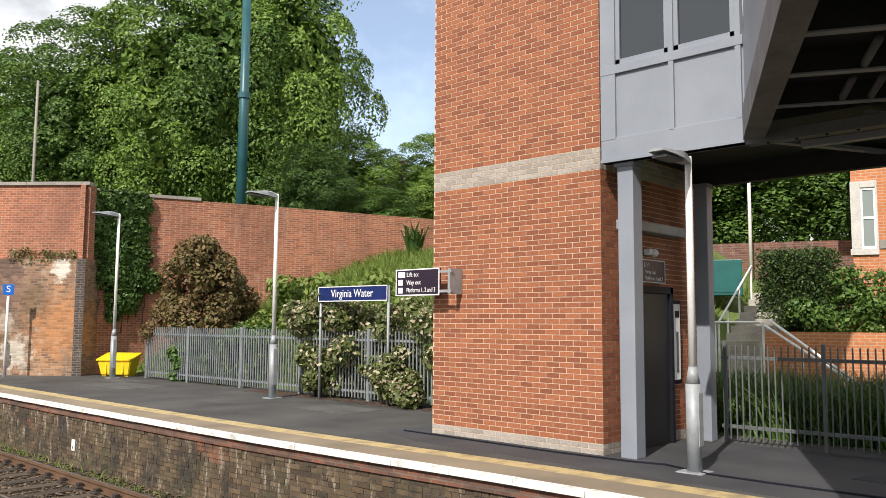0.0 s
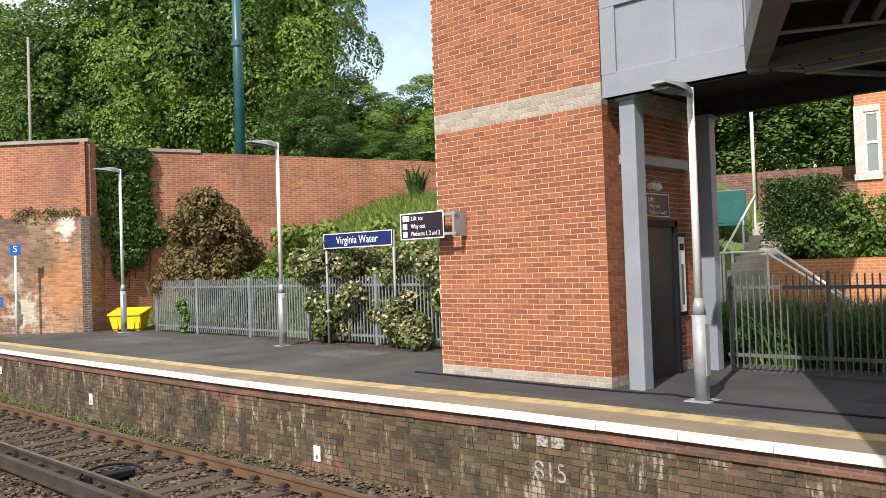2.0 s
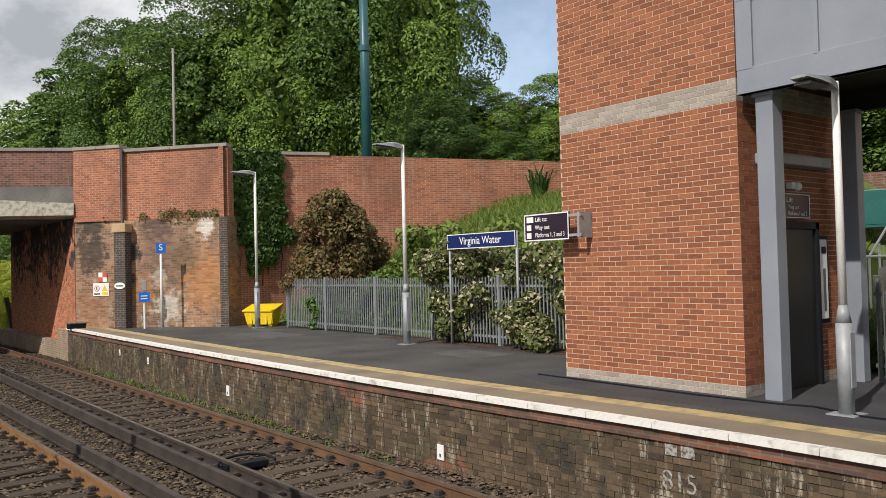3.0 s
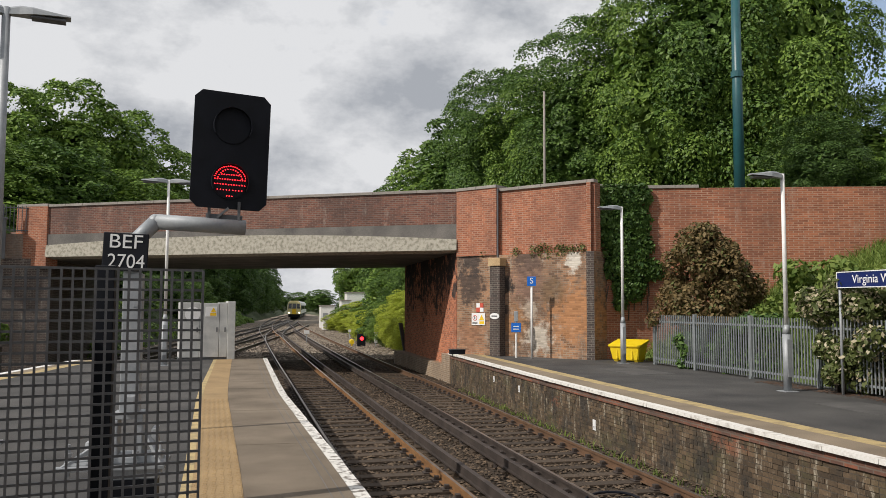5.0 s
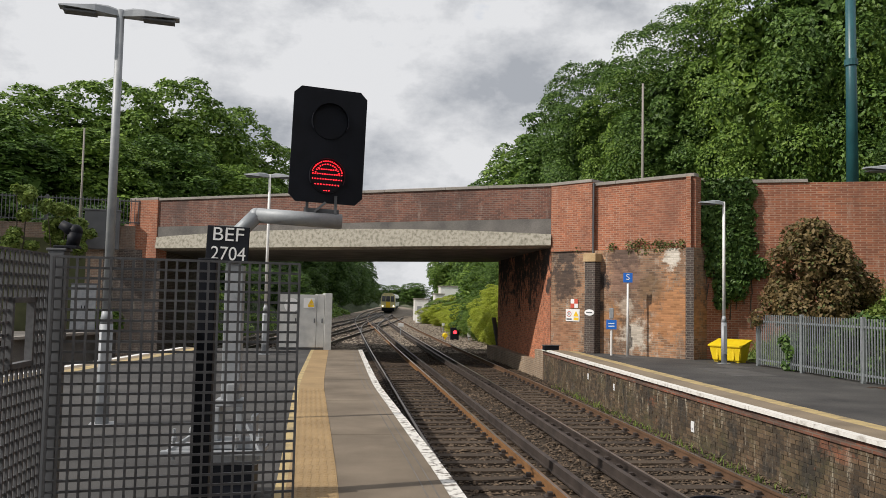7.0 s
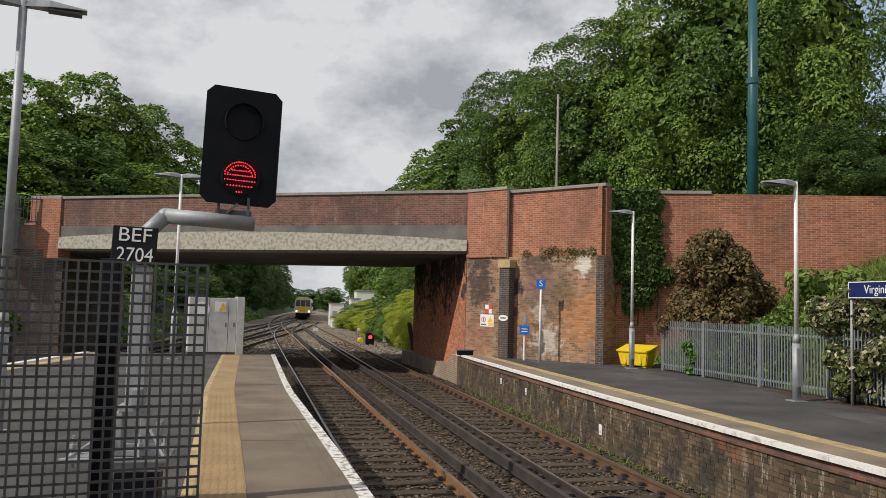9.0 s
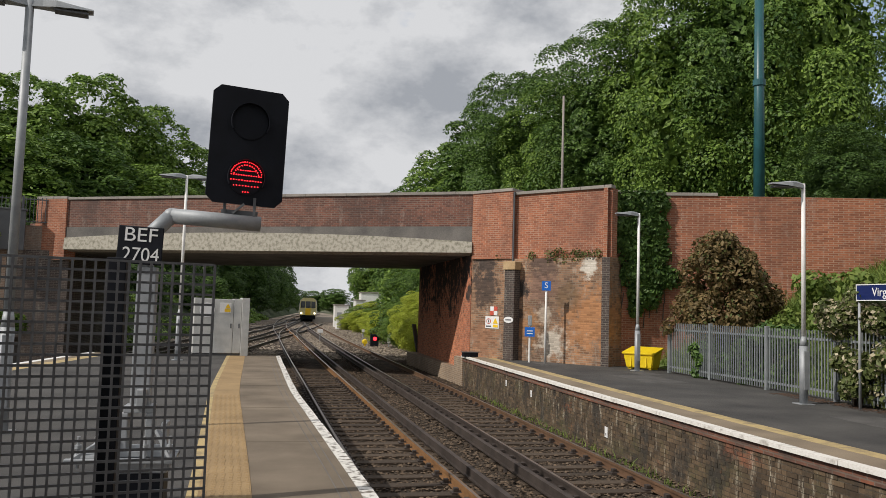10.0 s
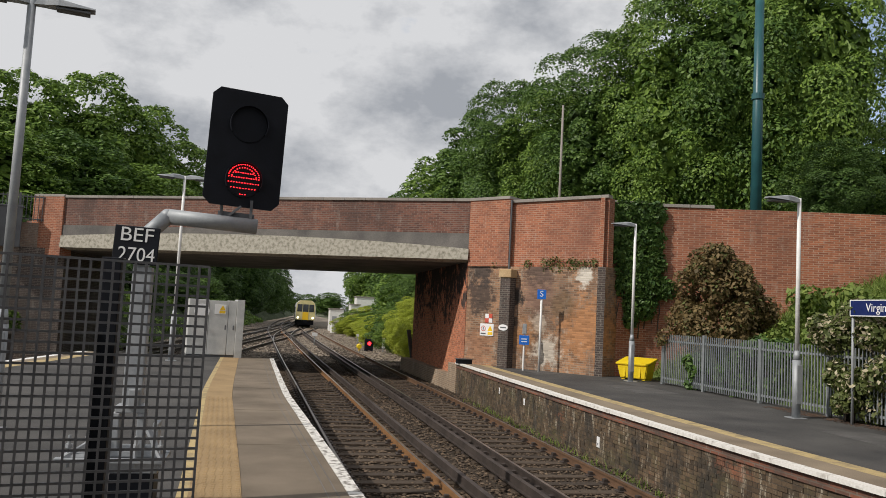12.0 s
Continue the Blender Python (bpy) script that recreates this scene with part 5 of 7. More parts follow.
hn = thing("gate_latch", pose(-1.27, 3.72, 1.962), "black rubber-covered latch on the fence post", "latch")
bm = bmesh.new(); box(bm, -0.05, -0.03, 0, 0.05, 0.03, 0.012, 0.003); part("foot", bm, M_BLACK, hn)
bm = bmesh.new(); rod(bm, (0.02, 0, 0.01), (0.03, 0, 0.07), 0.026, 0.03, 12); rod(bm, (0.03, 0, 0.07), (-0.03, 0, 0.105), 0.03, 0.02, 12); bmesh.ops.create_uvsphere(bm, u_segments=12, v_segments=8, radius=0.031, matrix=Matrix.Translation((0.03, 0, 0.075))); part("horn", bm, M_BLACK, hn, "", True)
rl = thing("low_railing", pose(-0.14, 2.62, 0), "black bar railing with ball finials before the camera", "railing", "", "structure")
bm = bmesh.new(); box(bm, 0, -0.015, 1.02, 0.62, 0.015, 1.05, 0.004); part("top_rail", bm, M_BLACK, rl)
for i in range(7):
    bm = bmesh.new()
    rod(bm, (0.04 + 0.083 * i, 0, 0), (0.04 + 0.083 * i, 0, 1.095), 0.008, n=8)
    bmesh.ops.create_uvsphere(bm, u_segments=10, v_segments=7, radius=0.014, matrix=Matrix.Translation((0.04 + 0.083 * i, 0, 1.108)))
    part("bar", bm, M_BLACK, rl)


# ---- trees ----
def crown_blobs(seed, n, h):
    """Domed leaf clumps over the outside of a crown of radius 1 and height h, each on a bough of its own."""
    g = random.Random(seed)
    out = []
    for i in range(n):
        zz = 1 - 2 * (i + 0.5) / n
        a = i * 2.39996 + g.uniform(-0.35, 0.35)
        prof = max(0.0, 1 - abs(zz) ** 2.3) ** 0.5
        k = 0.76 + 0.36 * noise.noise((math.cos(a) * 1.3 + seed, math.sin(a) * 1.3, zz * 1.6)) + g.uniform(-0.16, 0.12)
        s = g.uniform(0.19, 0.34)
        out.append((prof * k * math.cos(a), prof * k * math.sin(a), h * 0.5 * zz * (0.80 + 0.16 * k), s, s, s * 0.95))
    return out


def crown_leaves(name, blobs, count, size, material, seed, h):
    """Folded sprays of leaves on the outer and upper side of each clump, a few loose ones inside the crown."""
    g = np.random.default_rng(seed)
    b = np.array(blobs, float)
    out = b[:, :3] / np.array([1, 1, h * 0.5])
    out /= np.linalg.norm(out, axis=1, keepdims=True) + 1e-6
    k = g.choice(len(b), count, p=b[:, 3] ** 2 / (b[:, 3] ** 2).sum())
    d = g.normal(size=(count, 3)) + out[k] * 0.8
    d[:, 2] += 0.8
    d /= np.linalg.norm(d, axis=1, keepdims=True)
    rad = 1.0 - 0.16 * g.random(count) ** 1.5 + 0.16 * g.random(count) ** 6
    c = b[k, :3] + d * b[k, 3:] * rad[:, None]
    grow = np.ones(count)
    inside = g.random(count) < 0.16
    n = int(inside.sum())
    core = g.normal(size=(n, 3)); core /= np.linalg.norm(core, axis=1, keepdims=True)
    c[inside] = core * np.array([1, 1, h * 0.48]) * (0.25 + 0.42 * g.random((n, 1)))
    d[inside] = core
    grow[inside] = 3.2
    nrm = d + g.normal(size=(count, 3)) * 0.38
    nrm[:, 2] += 0.3
    nrm /= np.linalg.norm(nrm, axis=1, keepdims=True)
    u = np.cross(nrm, g.normal(size=(count, 3))); u /= np.linalg.norm(u, axis=1, keepdims=True)
    v = np.cross(nrm, u)
    s = size * (grow * (0.5 + 0.9 * g.random(count)))[:, None]
    w = s * (0.4 + 0.3 * g.random(count))[:, None]
    drop = -nrm * s * 0.35
    pts = np.stack([c - u * s, c + v * w + drop * 0.3, c + u * s + drop, c - v * w + drop * 0.3], 1)
    n = np.arange(count)[:, None] * 4
    return cloud_mesh(name, pts.reshape(-1, 3).tolist(), np.concatenate([n + [0, 1, 2], n + [0, 2, 3]], 0).tolist(), material)


def trunk_mesh(seed, h, r, spread, top, material=None):
    """A tapered trunk that forks into limbs."""
    g = random.Random(seed)
    bm = bmesh.new()
    rod(bm, (0, 0, 0), (0.1, 0, h), r, r * 0.7, 10)
    for i in range(9):
        a = i * 2.4 + g.uniform(-0.4, 0.4)
        z0 = h * g.uniform(0.75, 1.0)
        e = Vector((spread * math.cos(a) * g.uniform(0.5, 0.9), spread * math.sin(a) * g.uniform(0.5, 0.9), h + top * g.uniform(0.15, 0.8)))
        mid = Vector((e.x * 0.4, e.y * 0.4, (z0 + e.z) / 2 + 0.3))
        rod(bm, (0.05, 0, z0), mid, r * 0.45, r * 0.28, 7)
        rod(bm, mid, e, r * 0.28, r * 0.06, 6)
    return mesh_of(bm, "trunk", M_BARK, True)


CROWNS = {}


def tree(x, y, z, h, r, kind, label, seed, turn=0.0, base=0.22):
    """A tree of height h with a crown of radius r; kinds share their meshes, far ones with fewer, larger sprays."""
    far = math.hypot(x, y) > 61
    key = (kind, seed % 3, far)
    if key not in CROWNS:
        blobs = crown_blobs(100 + seed, 85, 3.4)
        m = {"broad": L_TREE, "bright": L_TREE2, "dark": L_DARK, "lime": L_LIME_SUN}[kind]
        CROWNS[key] = (crown_leaves("crown", blobs, 20000 if far else 60000, 0.040 if far else 0.0205, m, seed + 7, 3.4), trunk_mesh(seed, 1.0, 0.06, 1.0, 1.2))
    t = thing("tree", pose(x, y, z, 0, 0, turn), label, "tree", "trees round the station")
    ch = h * (1 - base)
    o = new("crown", CROWNS[key][0]); o.parent = t
    o.matrix_basis = Matrix.Translation((0, 0, h * base + ch / 2)) @ Matrix.Diagonal((r * 1.02, r * 1.02, ch / 3.55, 1))
    o = new("trunk", CROWNS[key][1]); o.parent = t
    s = h * (base + 0.12)
    o.matrix_basis = Matrix.Diagonal((r * 0.8, r * 0.8, s, 1))
    return t


def at(az, d):
    return d * math.sin(radians(az)), d * math.cos(radians(az))


GREEN = "tall broad-leaved tree in full green leaf"
for az, d, top, r, kind, seed, base in (
        (8.6, 90, 13.6, 3.2, "broad", 1, 0.1), (10.2, 80, 15.0, 3.8, "broad", 2, 0.1), (12.2, 70, 16.2, 4.0, "bright", 3, 0.1), (14.2, 64, 17.2, 3.8, "broad", 4, 0.1),
        (16.7, 58, 18.8, 4.2, "broad", 5, 0.02), (19.6, 54, 17.8, 3.8, "bright", 6, 0.02), (22.8, 50, 19.2, 4.6, "broad", 7, 0.02),
        (27.4, 47, 21.5, 4.3, "bright", 8, 0.02), (31.8, 47, 25.0, 5.2, "broad", 9, 0.02), (36.0, 46, 24.5, 4.6, "bright", 10, 0.02),
        (25.0, 57, 17.5, 4.6, "dark", 11, 0.02), (29.5, 56, 18.0, 4.6, "dark", 12, 0.02), (33.8, 56, 18.0, 4.6, "dark", 13, 0.02), (20.8, 60, 16.0, 4.4, "dark", 14, 0.02),
        (17.9, 64, 15.0, 4.0, "dark", 15, 0.02), (15.3, 70, 14.0, 3.6, "dark", 16, 0.02), (13.0, 76, 13.0, 3.4, "dark", 17, 0.02),
        (37.6, 40, 10.4, 2.3, "dark", 18, 0.1), (40.6, 46, 12.4, 2.8, "bright", 19, 0.1), (43.0, 52, 12.6, 2.6, "bright", 20, 0.1), (46.4, 48, 13.0, 3.0, "bright", 61, 0.1), (49.5, 52, 13.0, 3.5, "broad", 62, 0.1), (42.5, 42, 8.6, 2.2, "broad", 63, 0.05)):
    x, y = at(az, d)
    tree(x, y, 4.4, top - 4.4, r, kind, GREEN, seed, seed * 47, base)
for az, d, top, r, kind, seed in (
        (-31, 62, 16.0, 5.5, "broad", 21), (-26, 64, 16.5, 5.2, "bright", 22), (-21.3, 66, 17.6, 5.2, "broad", 23), (-17, 68, 19.6, 4.8, "bright", 24),
        (-12.6, 70, 20.6, 4.6, "broad", 25), (-9.2, 74, 19.8, 4.2, "bright", 26), (-6.6, 78, 17.6, 3.4, "broad", 27), (-4.4, 82, 13.6, 2.8, "bright", 78), (-23, 54, 12.5, 4.2, "dark", 28), (-18, 56, 13.0, 4.2, "broad", 29), (-13.5, 60, 13.5, 4.2, "dark", 30), (-9, 64, 12.5, 3.6, "broad", 64), (-36, 55, 15, 5, "broad", 65)):
    x, y = at(az, d * 1.85)
    tree(x, y, 6.2, 1.75 + (top * 0.94 - 1.75) * 1.85 - 6.2, r * 1.85, "broad" if kind == "dark" else "bright", GREEN, seed, seed * 31, 0.02)
# cutting beyond the bridge
for x, y, z, h, r, kind, seed in (
        (-15, 66, 1, 7, 4.2, "dark", 31), (-14.5, 78, 1, 8, 4.2, "dark", 32), (-12.5, 92, 1, 8.8, 4.2, "dark", 33), (-11, 108, 1, 10, 4.2, "dark", 34),
        (-9, 126, 1, 11, 4.4, "dark", 35), (-6.0, 146, 1, 12, 4.4, "dark", 36), (-4.2, 168, 1, 11.5, 4.6, "dark", 37), (-2.2, 192, 0.5, 11, 4.6, "broad", 38), (5, 300, 0, 8.5, 6, "broad", 69), (14, 310, 0, 8, 6, "broad", 70), (21, 300, 0, 9, 6, "broad", 71), (-19, 58, 1, 8, 4.2, "dark", 72), (-5, 330, 0, 10, 8, "broad", 73), (0.5, 230, 0, 11, 5, "broad", 48),
        (11.2, 50, 0, 6.5, 2.6, "bright", 39), (10.6, 57, 0, 6.6, 2.6, "broad", 40), (12.6, 66, 0, 9.5, 3.6, "bright", 41), (13.8, 78, 0, 11, 3.8, "broad", 42),
        (16.5, 92, 0.5, 12, 4.2, "bright", 43), (18, 118, 0.5, 12, 4.6, "broad", 44), (17.5, 145, 0.5, 12, 4.6, "bright", 45), (20, 175, 0.5, 12.5, 5, "broad", 49), (26, 215, 0, 13, 6, "broad", 46), (8.9, 47, 0, 4.2, 1.6, "lime", 51), (9.3, 52, 0, 4.2, 1.9, "lime", 52), (8.9, 57, 0, 3.6, 1.6, "bright", 53), (9.3, 63, 0, 3.2, 2.0, "broad", 54), (9.5, 71, 0, 2.8, 2.0, "lime", 55), (10.2, 81, 0, 2.4, 2.0, "lime", 56), (10.6, 93, 0, 1.9, 1.8, "lime", 57), (-3.4, 150, 1, 13, 3.4, "dark", 58), (-1.2, 182, 1, 13, 3.6, "dark", 59), (1.2, 216, 1, 13, 3.8, "dark", 60), (-9.5, 84, 0, 6, 3, "dark", 74), (-8, 100, 0, 6, 3, "broad", 75), (-11.5, 70, 0, 6, 3, "dark", 76), (-13.5, 58, 0, 6, 3, "broad", 77), (9.5, 48, 0, 3.2, 1.6, "lime", 50), (9.2, 54, 0, 3.0, 1.5, "lime", 66), (9.6, 66, 0, 3.0, 1.8, "lime", 67), (10.8, 84, 0, 2.4, 1.8, "lime", 68)):
    tree(x, y, z - 1.3, h, r, kind, "leafy tree on the railway cutting", seed, seed * 53, 0.02)
for x, y, h, r, kind, seed in (
        (8.6, 96, 2.2, 1.6, "lime", 81), (9.8, 96, 3.0, 2.0, "bright", 82), (11.2, 97, 3.6, 2.2, "lime", 83), (12.6, 98, 3.9, 2.2, "bright", 84), (9.2, 88, 2.6, 1.7, "lime", 85), (10.6, 86, 3.0, 2.0, "bright", 86), (9.4, 76, 2.6, 1.8, "lime", 87), (8.7, 68, 1.8, 1.5, "lime", 88)):
    tree(x, y, -1.3, h, r, kind, "low bright bush beside the far track", seed, seed * 29, 0.0)
gs = random.Random(77)
sb = []
for i in range(150):
    y, k = 48 + 100 * gs.random() ** 1.3, gs.random()
    sb.append((-8.4 + 0.07 * (y - 50) - 7 * k, y, -1.25 + 6.25 * k, 1.0, 1.3, 0.55))
o = new("cutting_scrub", leaves("cutting_scrub", sb, 16000, 0.17, L_TREE2, 78, flat=0.5, shell=0.5))
tagged(o, "bright scrub and ivy covering the cutting slope", "scrub", "", "stuff")
# trees beyond the stair
for az, d, top, r, kind, seed in ((60, 36, 13, 4.5, "broad", 51), (66, 34, 13.5, 4.5, "broad", 52), (72, 34, 13, 4.5, "broad", 53), (55, 38, 12, 4, "broad", 54), (78, 38, 13, 5, "broad", 55)):
    x, y = at(az, d)
    tree(x, y, 3.2, top - 3.2, r, kind, "dense leafy tree above the brick garden wall", seed, seed * 41, 0.02)


# ---- shrubs, ivy, grass ----
def shrub(name, x, y, z, blobs, sets, label, category="shrub", stems=5, kind="", seed=1):
    """A shrub: sets of leaves on shared blobs, with a few bare stems inside."""
    t = thing(name, pose(x, y, z), label, category, "", kind)
    for i, (pn, m, n, size, sh) in enumerate(sets):
        o = new(pn, leaves(pn, blobs, n, size, m, seed + i * 13, shell=sh)); o.parent = t
    if stems:
        g = random.Random(seed)
        bm = bmesh.new()
        for i in range(stems):
            b = g.choice(blobs)
            rod(bm, (b[0] * 0.4, b[1] * 0.4, 0), (b[0], b[1], b[2]), 0.035, 0.012, 6)
        part("stem", bm, M_BARK, t)
    return t


def lumps(seed, n, x0, x1, y0, y1, z0, z1, s0, s1):
    g = random.Random(seed)
    out = []
    for i in range(n):
        s = g.uniform(s0, s1)
        out.append((g.uniform(x0, x1), g.uniform(y0, y1), g.uniform(z0, z1), s, s, s * 0.85))
    return out


dome = []
gq = random.Random(5)
for i in range(64):
    a, q = gq.uniform(0, 6.283), gq.uniform(0.1, 1.0)
    zz = gq.uniform(0, 1)
    rr = math.sqrt(1 - zz * zz * 0.9) * gq.uniform(0.55, 0.95)
    s = gq.uniform(0.3, 0.5)
    dome.append((1.75 * rr * math.cos(a), 1.5 * rr * math.sin(a), 0.3 + 2.75 * zz ** 1.15, s, s, s))
shrub("bronze_shrub", 13.35, 22.6, 1.0, dome, [("foliage", L_BROWN, 14000, 0.07, 0.6), ("new_growth", L_HEDGE, 2500, 0.06, 0.8)], "large rounded shrub with bronze-brown leaves behind the fence", seed=11)
hb = lumps(21, 60, -0.5, 0.55, -2.0, 2.3, 0.3, 1.95, 0.28, 0.5) + lumps(22, 18, -0.6, 0.3, 1.5, 2.6, 1.5, 2.15, 0.25, 0.4)
shrub("flowering_hedge", 12.2, 13.0, 0.05, hb, [("foliage", L_HEDGE, 15000, 0.065, 0.6), ("blossom", L_CREAM, 6000, 0.05, 0.25)], "cream-flowering evergreen hedge growing through the fence", "hedge", seed=31)
hb = lumps(23, 16, -0.35, 0.3, -0.5, 0.7, 0.15, 1.1, 0.2, 0.36)
shrub("flowering_hedge", 11.72, 11.9, 0.0, hb, [("foliage", L_HEDGE, 4200, 0.06, 0.6), ("blossom", L_CREAM, 1300, 0.05, 0.25)], "cream-flowering branch hanging over the fence to the platform", "hedge", 3, seed=41)
hb = lumps(24, 8, -0.2, 0.25, -0.35, 0.35, 0.2, 0.9, 0.16, 0.3)
shrub("flowering_hedge", 11.66, 14.75, 0.0, hb, [("foliage", L_HEDGE, 2300, 0.06, 0.6), ("blossom", L_CREAM, 200, 0.05, 0.25)], "green hedge sprays pushing through the fence bars", "hedge", 3, seed=43)
hb = lumps(25, 22, -0.4, 0.6, -1.3, 1.2, 0.1, 1.3, 0.3, 0.5)
shrub("climbing_weeds", 12.5, 19.6, 0.0, hb, [("foliage", L_DARK, 5200, 0.07, 0.8)], "dark tangle of weeds behind the fence", "weeds", 3, seed=45)
hb = lumps(26, 30, -0.6, 1.2, -3.0, 3.5, 0.3, 2.2, 0.35, 0.6)
shrub("bank_scrub", 14.6, 17.5, 0.6, hb, [("foliage", L_GRASS, 7000, 0.09, 0.8)], "bright green scrub and long weeds on the bank", "weeds", 0, seed=47)
hb = lumps(27, 14, -0.2, 0.2, -0.35, 0.35, 0.15, 1.15, 0.14, 0.26)
shrub("fence_creeper", 12.0, 21.0, 0.0, hb, [("foliage", L_IVY, 1300, 0.07, 0.6)], "creeper climbing the platform fence", "creeper", 0, seed=48)
ib = [(x * 0.94 - 0.10, -0.14, z, rx * 1.15, 0.13, rz) for x, z, rx, rz in (
    (0.1, 5.4, 0.35, 0.5), (0.6, 5.5, 0.5, 0.5), (1.2, 5.55, 0.55, 0.45), (1.75, 5.5, 0.35, 0.5), (0.35, 4.7, 0.55, 0.5), (1.0, 4.7, 0.55, 0.6), (1.65, 4.7, 0.4, 0.6),
    (0.6, 3.9, 0.5, 0.6), (1.2, 3.9, 0.6, 0.6), (1.75, 3.8, 0.4, 0.6), (0.75, 3.1, 0.4, 0.5), (1.2, 3.1, 0.5, 0.6), (1.7, 3.1, 0.45, 0.5), (2.2, 3.0, 0.4, 0.35), (1.0, 2.4, 0.35, 0.5), (1.45, 2.4, 0.35, 0.5), (0.9, 1.9, 0.22, 0.3))]
t = thing("ivy", along(W2A, W2B), "thick green ivy hanging down the brick wall", "ivy")
gi = random.Random(62)
for k in range(7):
    x, z0 = 0.3 + 0.25 * k, gi.uniform(0.9, 2.0)
    bm = bmesh.new()
    for j in range(7):
        rod(bm, (x + gi.uniform(-0.06, 0.06), -0.02, z0 + 0.55 * j), (x + gi.uniform(-0.06, 0.06), -0.02, z0 + 0.55 * (j + 1)), 0.022, 0.018, 6)
    part("stem", bm, M_BARK, t, "thin woody ivy stem")
o = new("foliage", leaves("foliage", ib, 8500, 0.085, L_IVY, 61, flat=0.0, shell=0.9)); o.parent = t
# ledge plants on the wing wall
for d, n, s in ((2.6, 60, 0.2), (3.4, 110, 0.3), (3.8, 140, 0.36), (4.4, 120, 0.28), (5.2, 90, 0.25), (1.2, 50, 0.16), (4.8, 70, 0.2)):
    t = thing("ledge_weeds", along(BA, WC), "wild weeds rooted on the wall ledge", "weeds", "ledge weeds")
    o = new("foliage", leaves("foliage", [(d, 0.0, 3.7, s, 0.1, s * 0.9)], n, 0.042, L_HEDGE, int(d * 10))); o.parent = t


def blades(name, n, place, length, material, label, seed, wide=0.012):
    g = np.random.default_rng(seed)
    c = place(g, n)
    a = g.random(n) * 6.283
    side = np.stack([np.cos(a), np.sin(a), 0 * a], -1) * wide
    tip = np.stack([g.normal(size=n) * 0.3, g.normal(size=n) * 0.3, np.ones(n)], -1) * (length * (0.4 + g.random(n)))[:, None]
    mid = tip * 0.55
    tip[:, :2] *= 1.9
    p = np.stack([c - side, c + side, c + mid + side * 0.7, c + mid - side * 0.7, c + tip], 1)
    k = (np.arange(n) * 5)[:, None]
    f = (k + [0, 1, 2, 3]).tolist() + (k + [3, 2, 4]).tolist()
    ob = new(name, cloud_mesh(name, p.reshape(-1, 3).tolist(), f, material))
    return tagged(ob, label, "grass", "", "stuff")


def bank_place(g, n):
    x, y = 12.6 + 10 * g.random(n), 9 + 16.5 * g.random(n)
    z = np.array([bank_z(a, b) for a, b in zip(x, y)])
    return np.stack([x, y, z - 0.02], -1)


blades("bank_grass", 26000, bank_place, 0.34, L_GRASS, "long bright grass covering the bank", 71, 0.02)


def under_place(g, n):
    x, y = 12.6 + 2.8 * g.random(n), -3 + 9.5 * g.random(n)
    return np.stack([x, y, np.array([bank_z(a, b) for a, b in zip(x, y)]) - 0.02], -1)


blades("fence_weeds", 13000, under_place, 0.78, L_DARK, "tall dark weeds behind the bar fence", 72, 0.02)


def edge_place(g, n):
    y = 9 + 21 * g.random(n)
    k = (g.random(n) * 9).astype(int)
    y = y * 0.25 + (10 + 2.1 * k) * 0.75
    return np.stack([np.array([OPP(v) for v in y]) - 0.05 - 0.25 * g.random(n), y, np.full(n, BED_Z)], -1)


blades("track_weeds", 420, edge_place, 0.14, L_GRASS, "small weeds at the foot of the platform wall", 73, 0.012)
scatter("leaf_litter", 1500, lambda g, n: np.stack([11.55 + 0.5 * g.random(n) - 0.25 * g.random(n), 10.8 + 6.5 * g.random(n), np.full(n, 0.006)], -1), 0.03, M_SOIL, "dry brown leaf litter along the fence foot", 74, 0.15)
# spiky plant beside the tower
t = thing("spiky_plant", pose(21.2, 21.2, 4.0), "dark green sword-leaved plant on the bank", "plant")
gp = random.Random(9)
for i in range(90):
    bm = bmesh.new()
    a, l, lean = gp.uniform(0, 6.283), gp.uniform(0.9, 1.7), gp.uniform(0.1, 0.9)
    d, s = Vector((math.cos(a), math.sin(a), 0)), Vector((-math.sin(a), math.cos(a), 0)) * 0.045
    p0, p1, p2 = d * 0.1, d * lean * l * 0.5 + Vector((0, 0, l * 0.75)), d * lean * l + Vector((0, 0, l * (1.0 - lean * 0.35)))
    q = [bm.verts.new(v) for v in (p0 - s, p0 + s, p1 + s * 0.8, p1 - s * 0.8, p2)]
    bm.faces.new((q[0], q[1], q[2], q[3])), bm.faces.new((q[3], q[2], q[4]))
    part("blade", bm, L_DARK, t)

# ---- grit bin ----
t = thing("grit_bin", pose(11.65, 24.5, 0, 0, 0, -52) @ Matrix.Scale(0.88, 4), "bright yellow plastic grit bin with sloped lid", "grit bin")
bm = bmesh.new()
lo, hi = [(-0.5, -0.3), (0.5, -0.3), (0.5, 0.3), (-0.5, 0.3)], [(-0.6, -0.38), (0.6, -0.38), (0.6, 0.38), (-0.6, 0.38)]
va, vb = [bm.verts.new((x, y, 0.04)) for x, y in lo], [bm.verts.new((x, y, 0.52 if y < 0 else 0.72)) for x, y in hi]
bm.faces.new(va[::-1]), bm.faces.new(vb)
for i in range(4):
    bm.faces.new((va[i], va[(i + 1) % 4], vb[(i + 1) % 4], vb[i]))
bmesh.ops.bevel(bm, geom=bm.edges[:], offset=0.03, segments=2, affect="EDGES")
for k in (-0.3, 0.0, 0.3):
    box(bm, k - 0.03, -0.37, 0.1, k + 0.03, -0.3, 0.46, 0.01)
part("body", bm, M_YELLOW, t)
bm = bmesh.new()
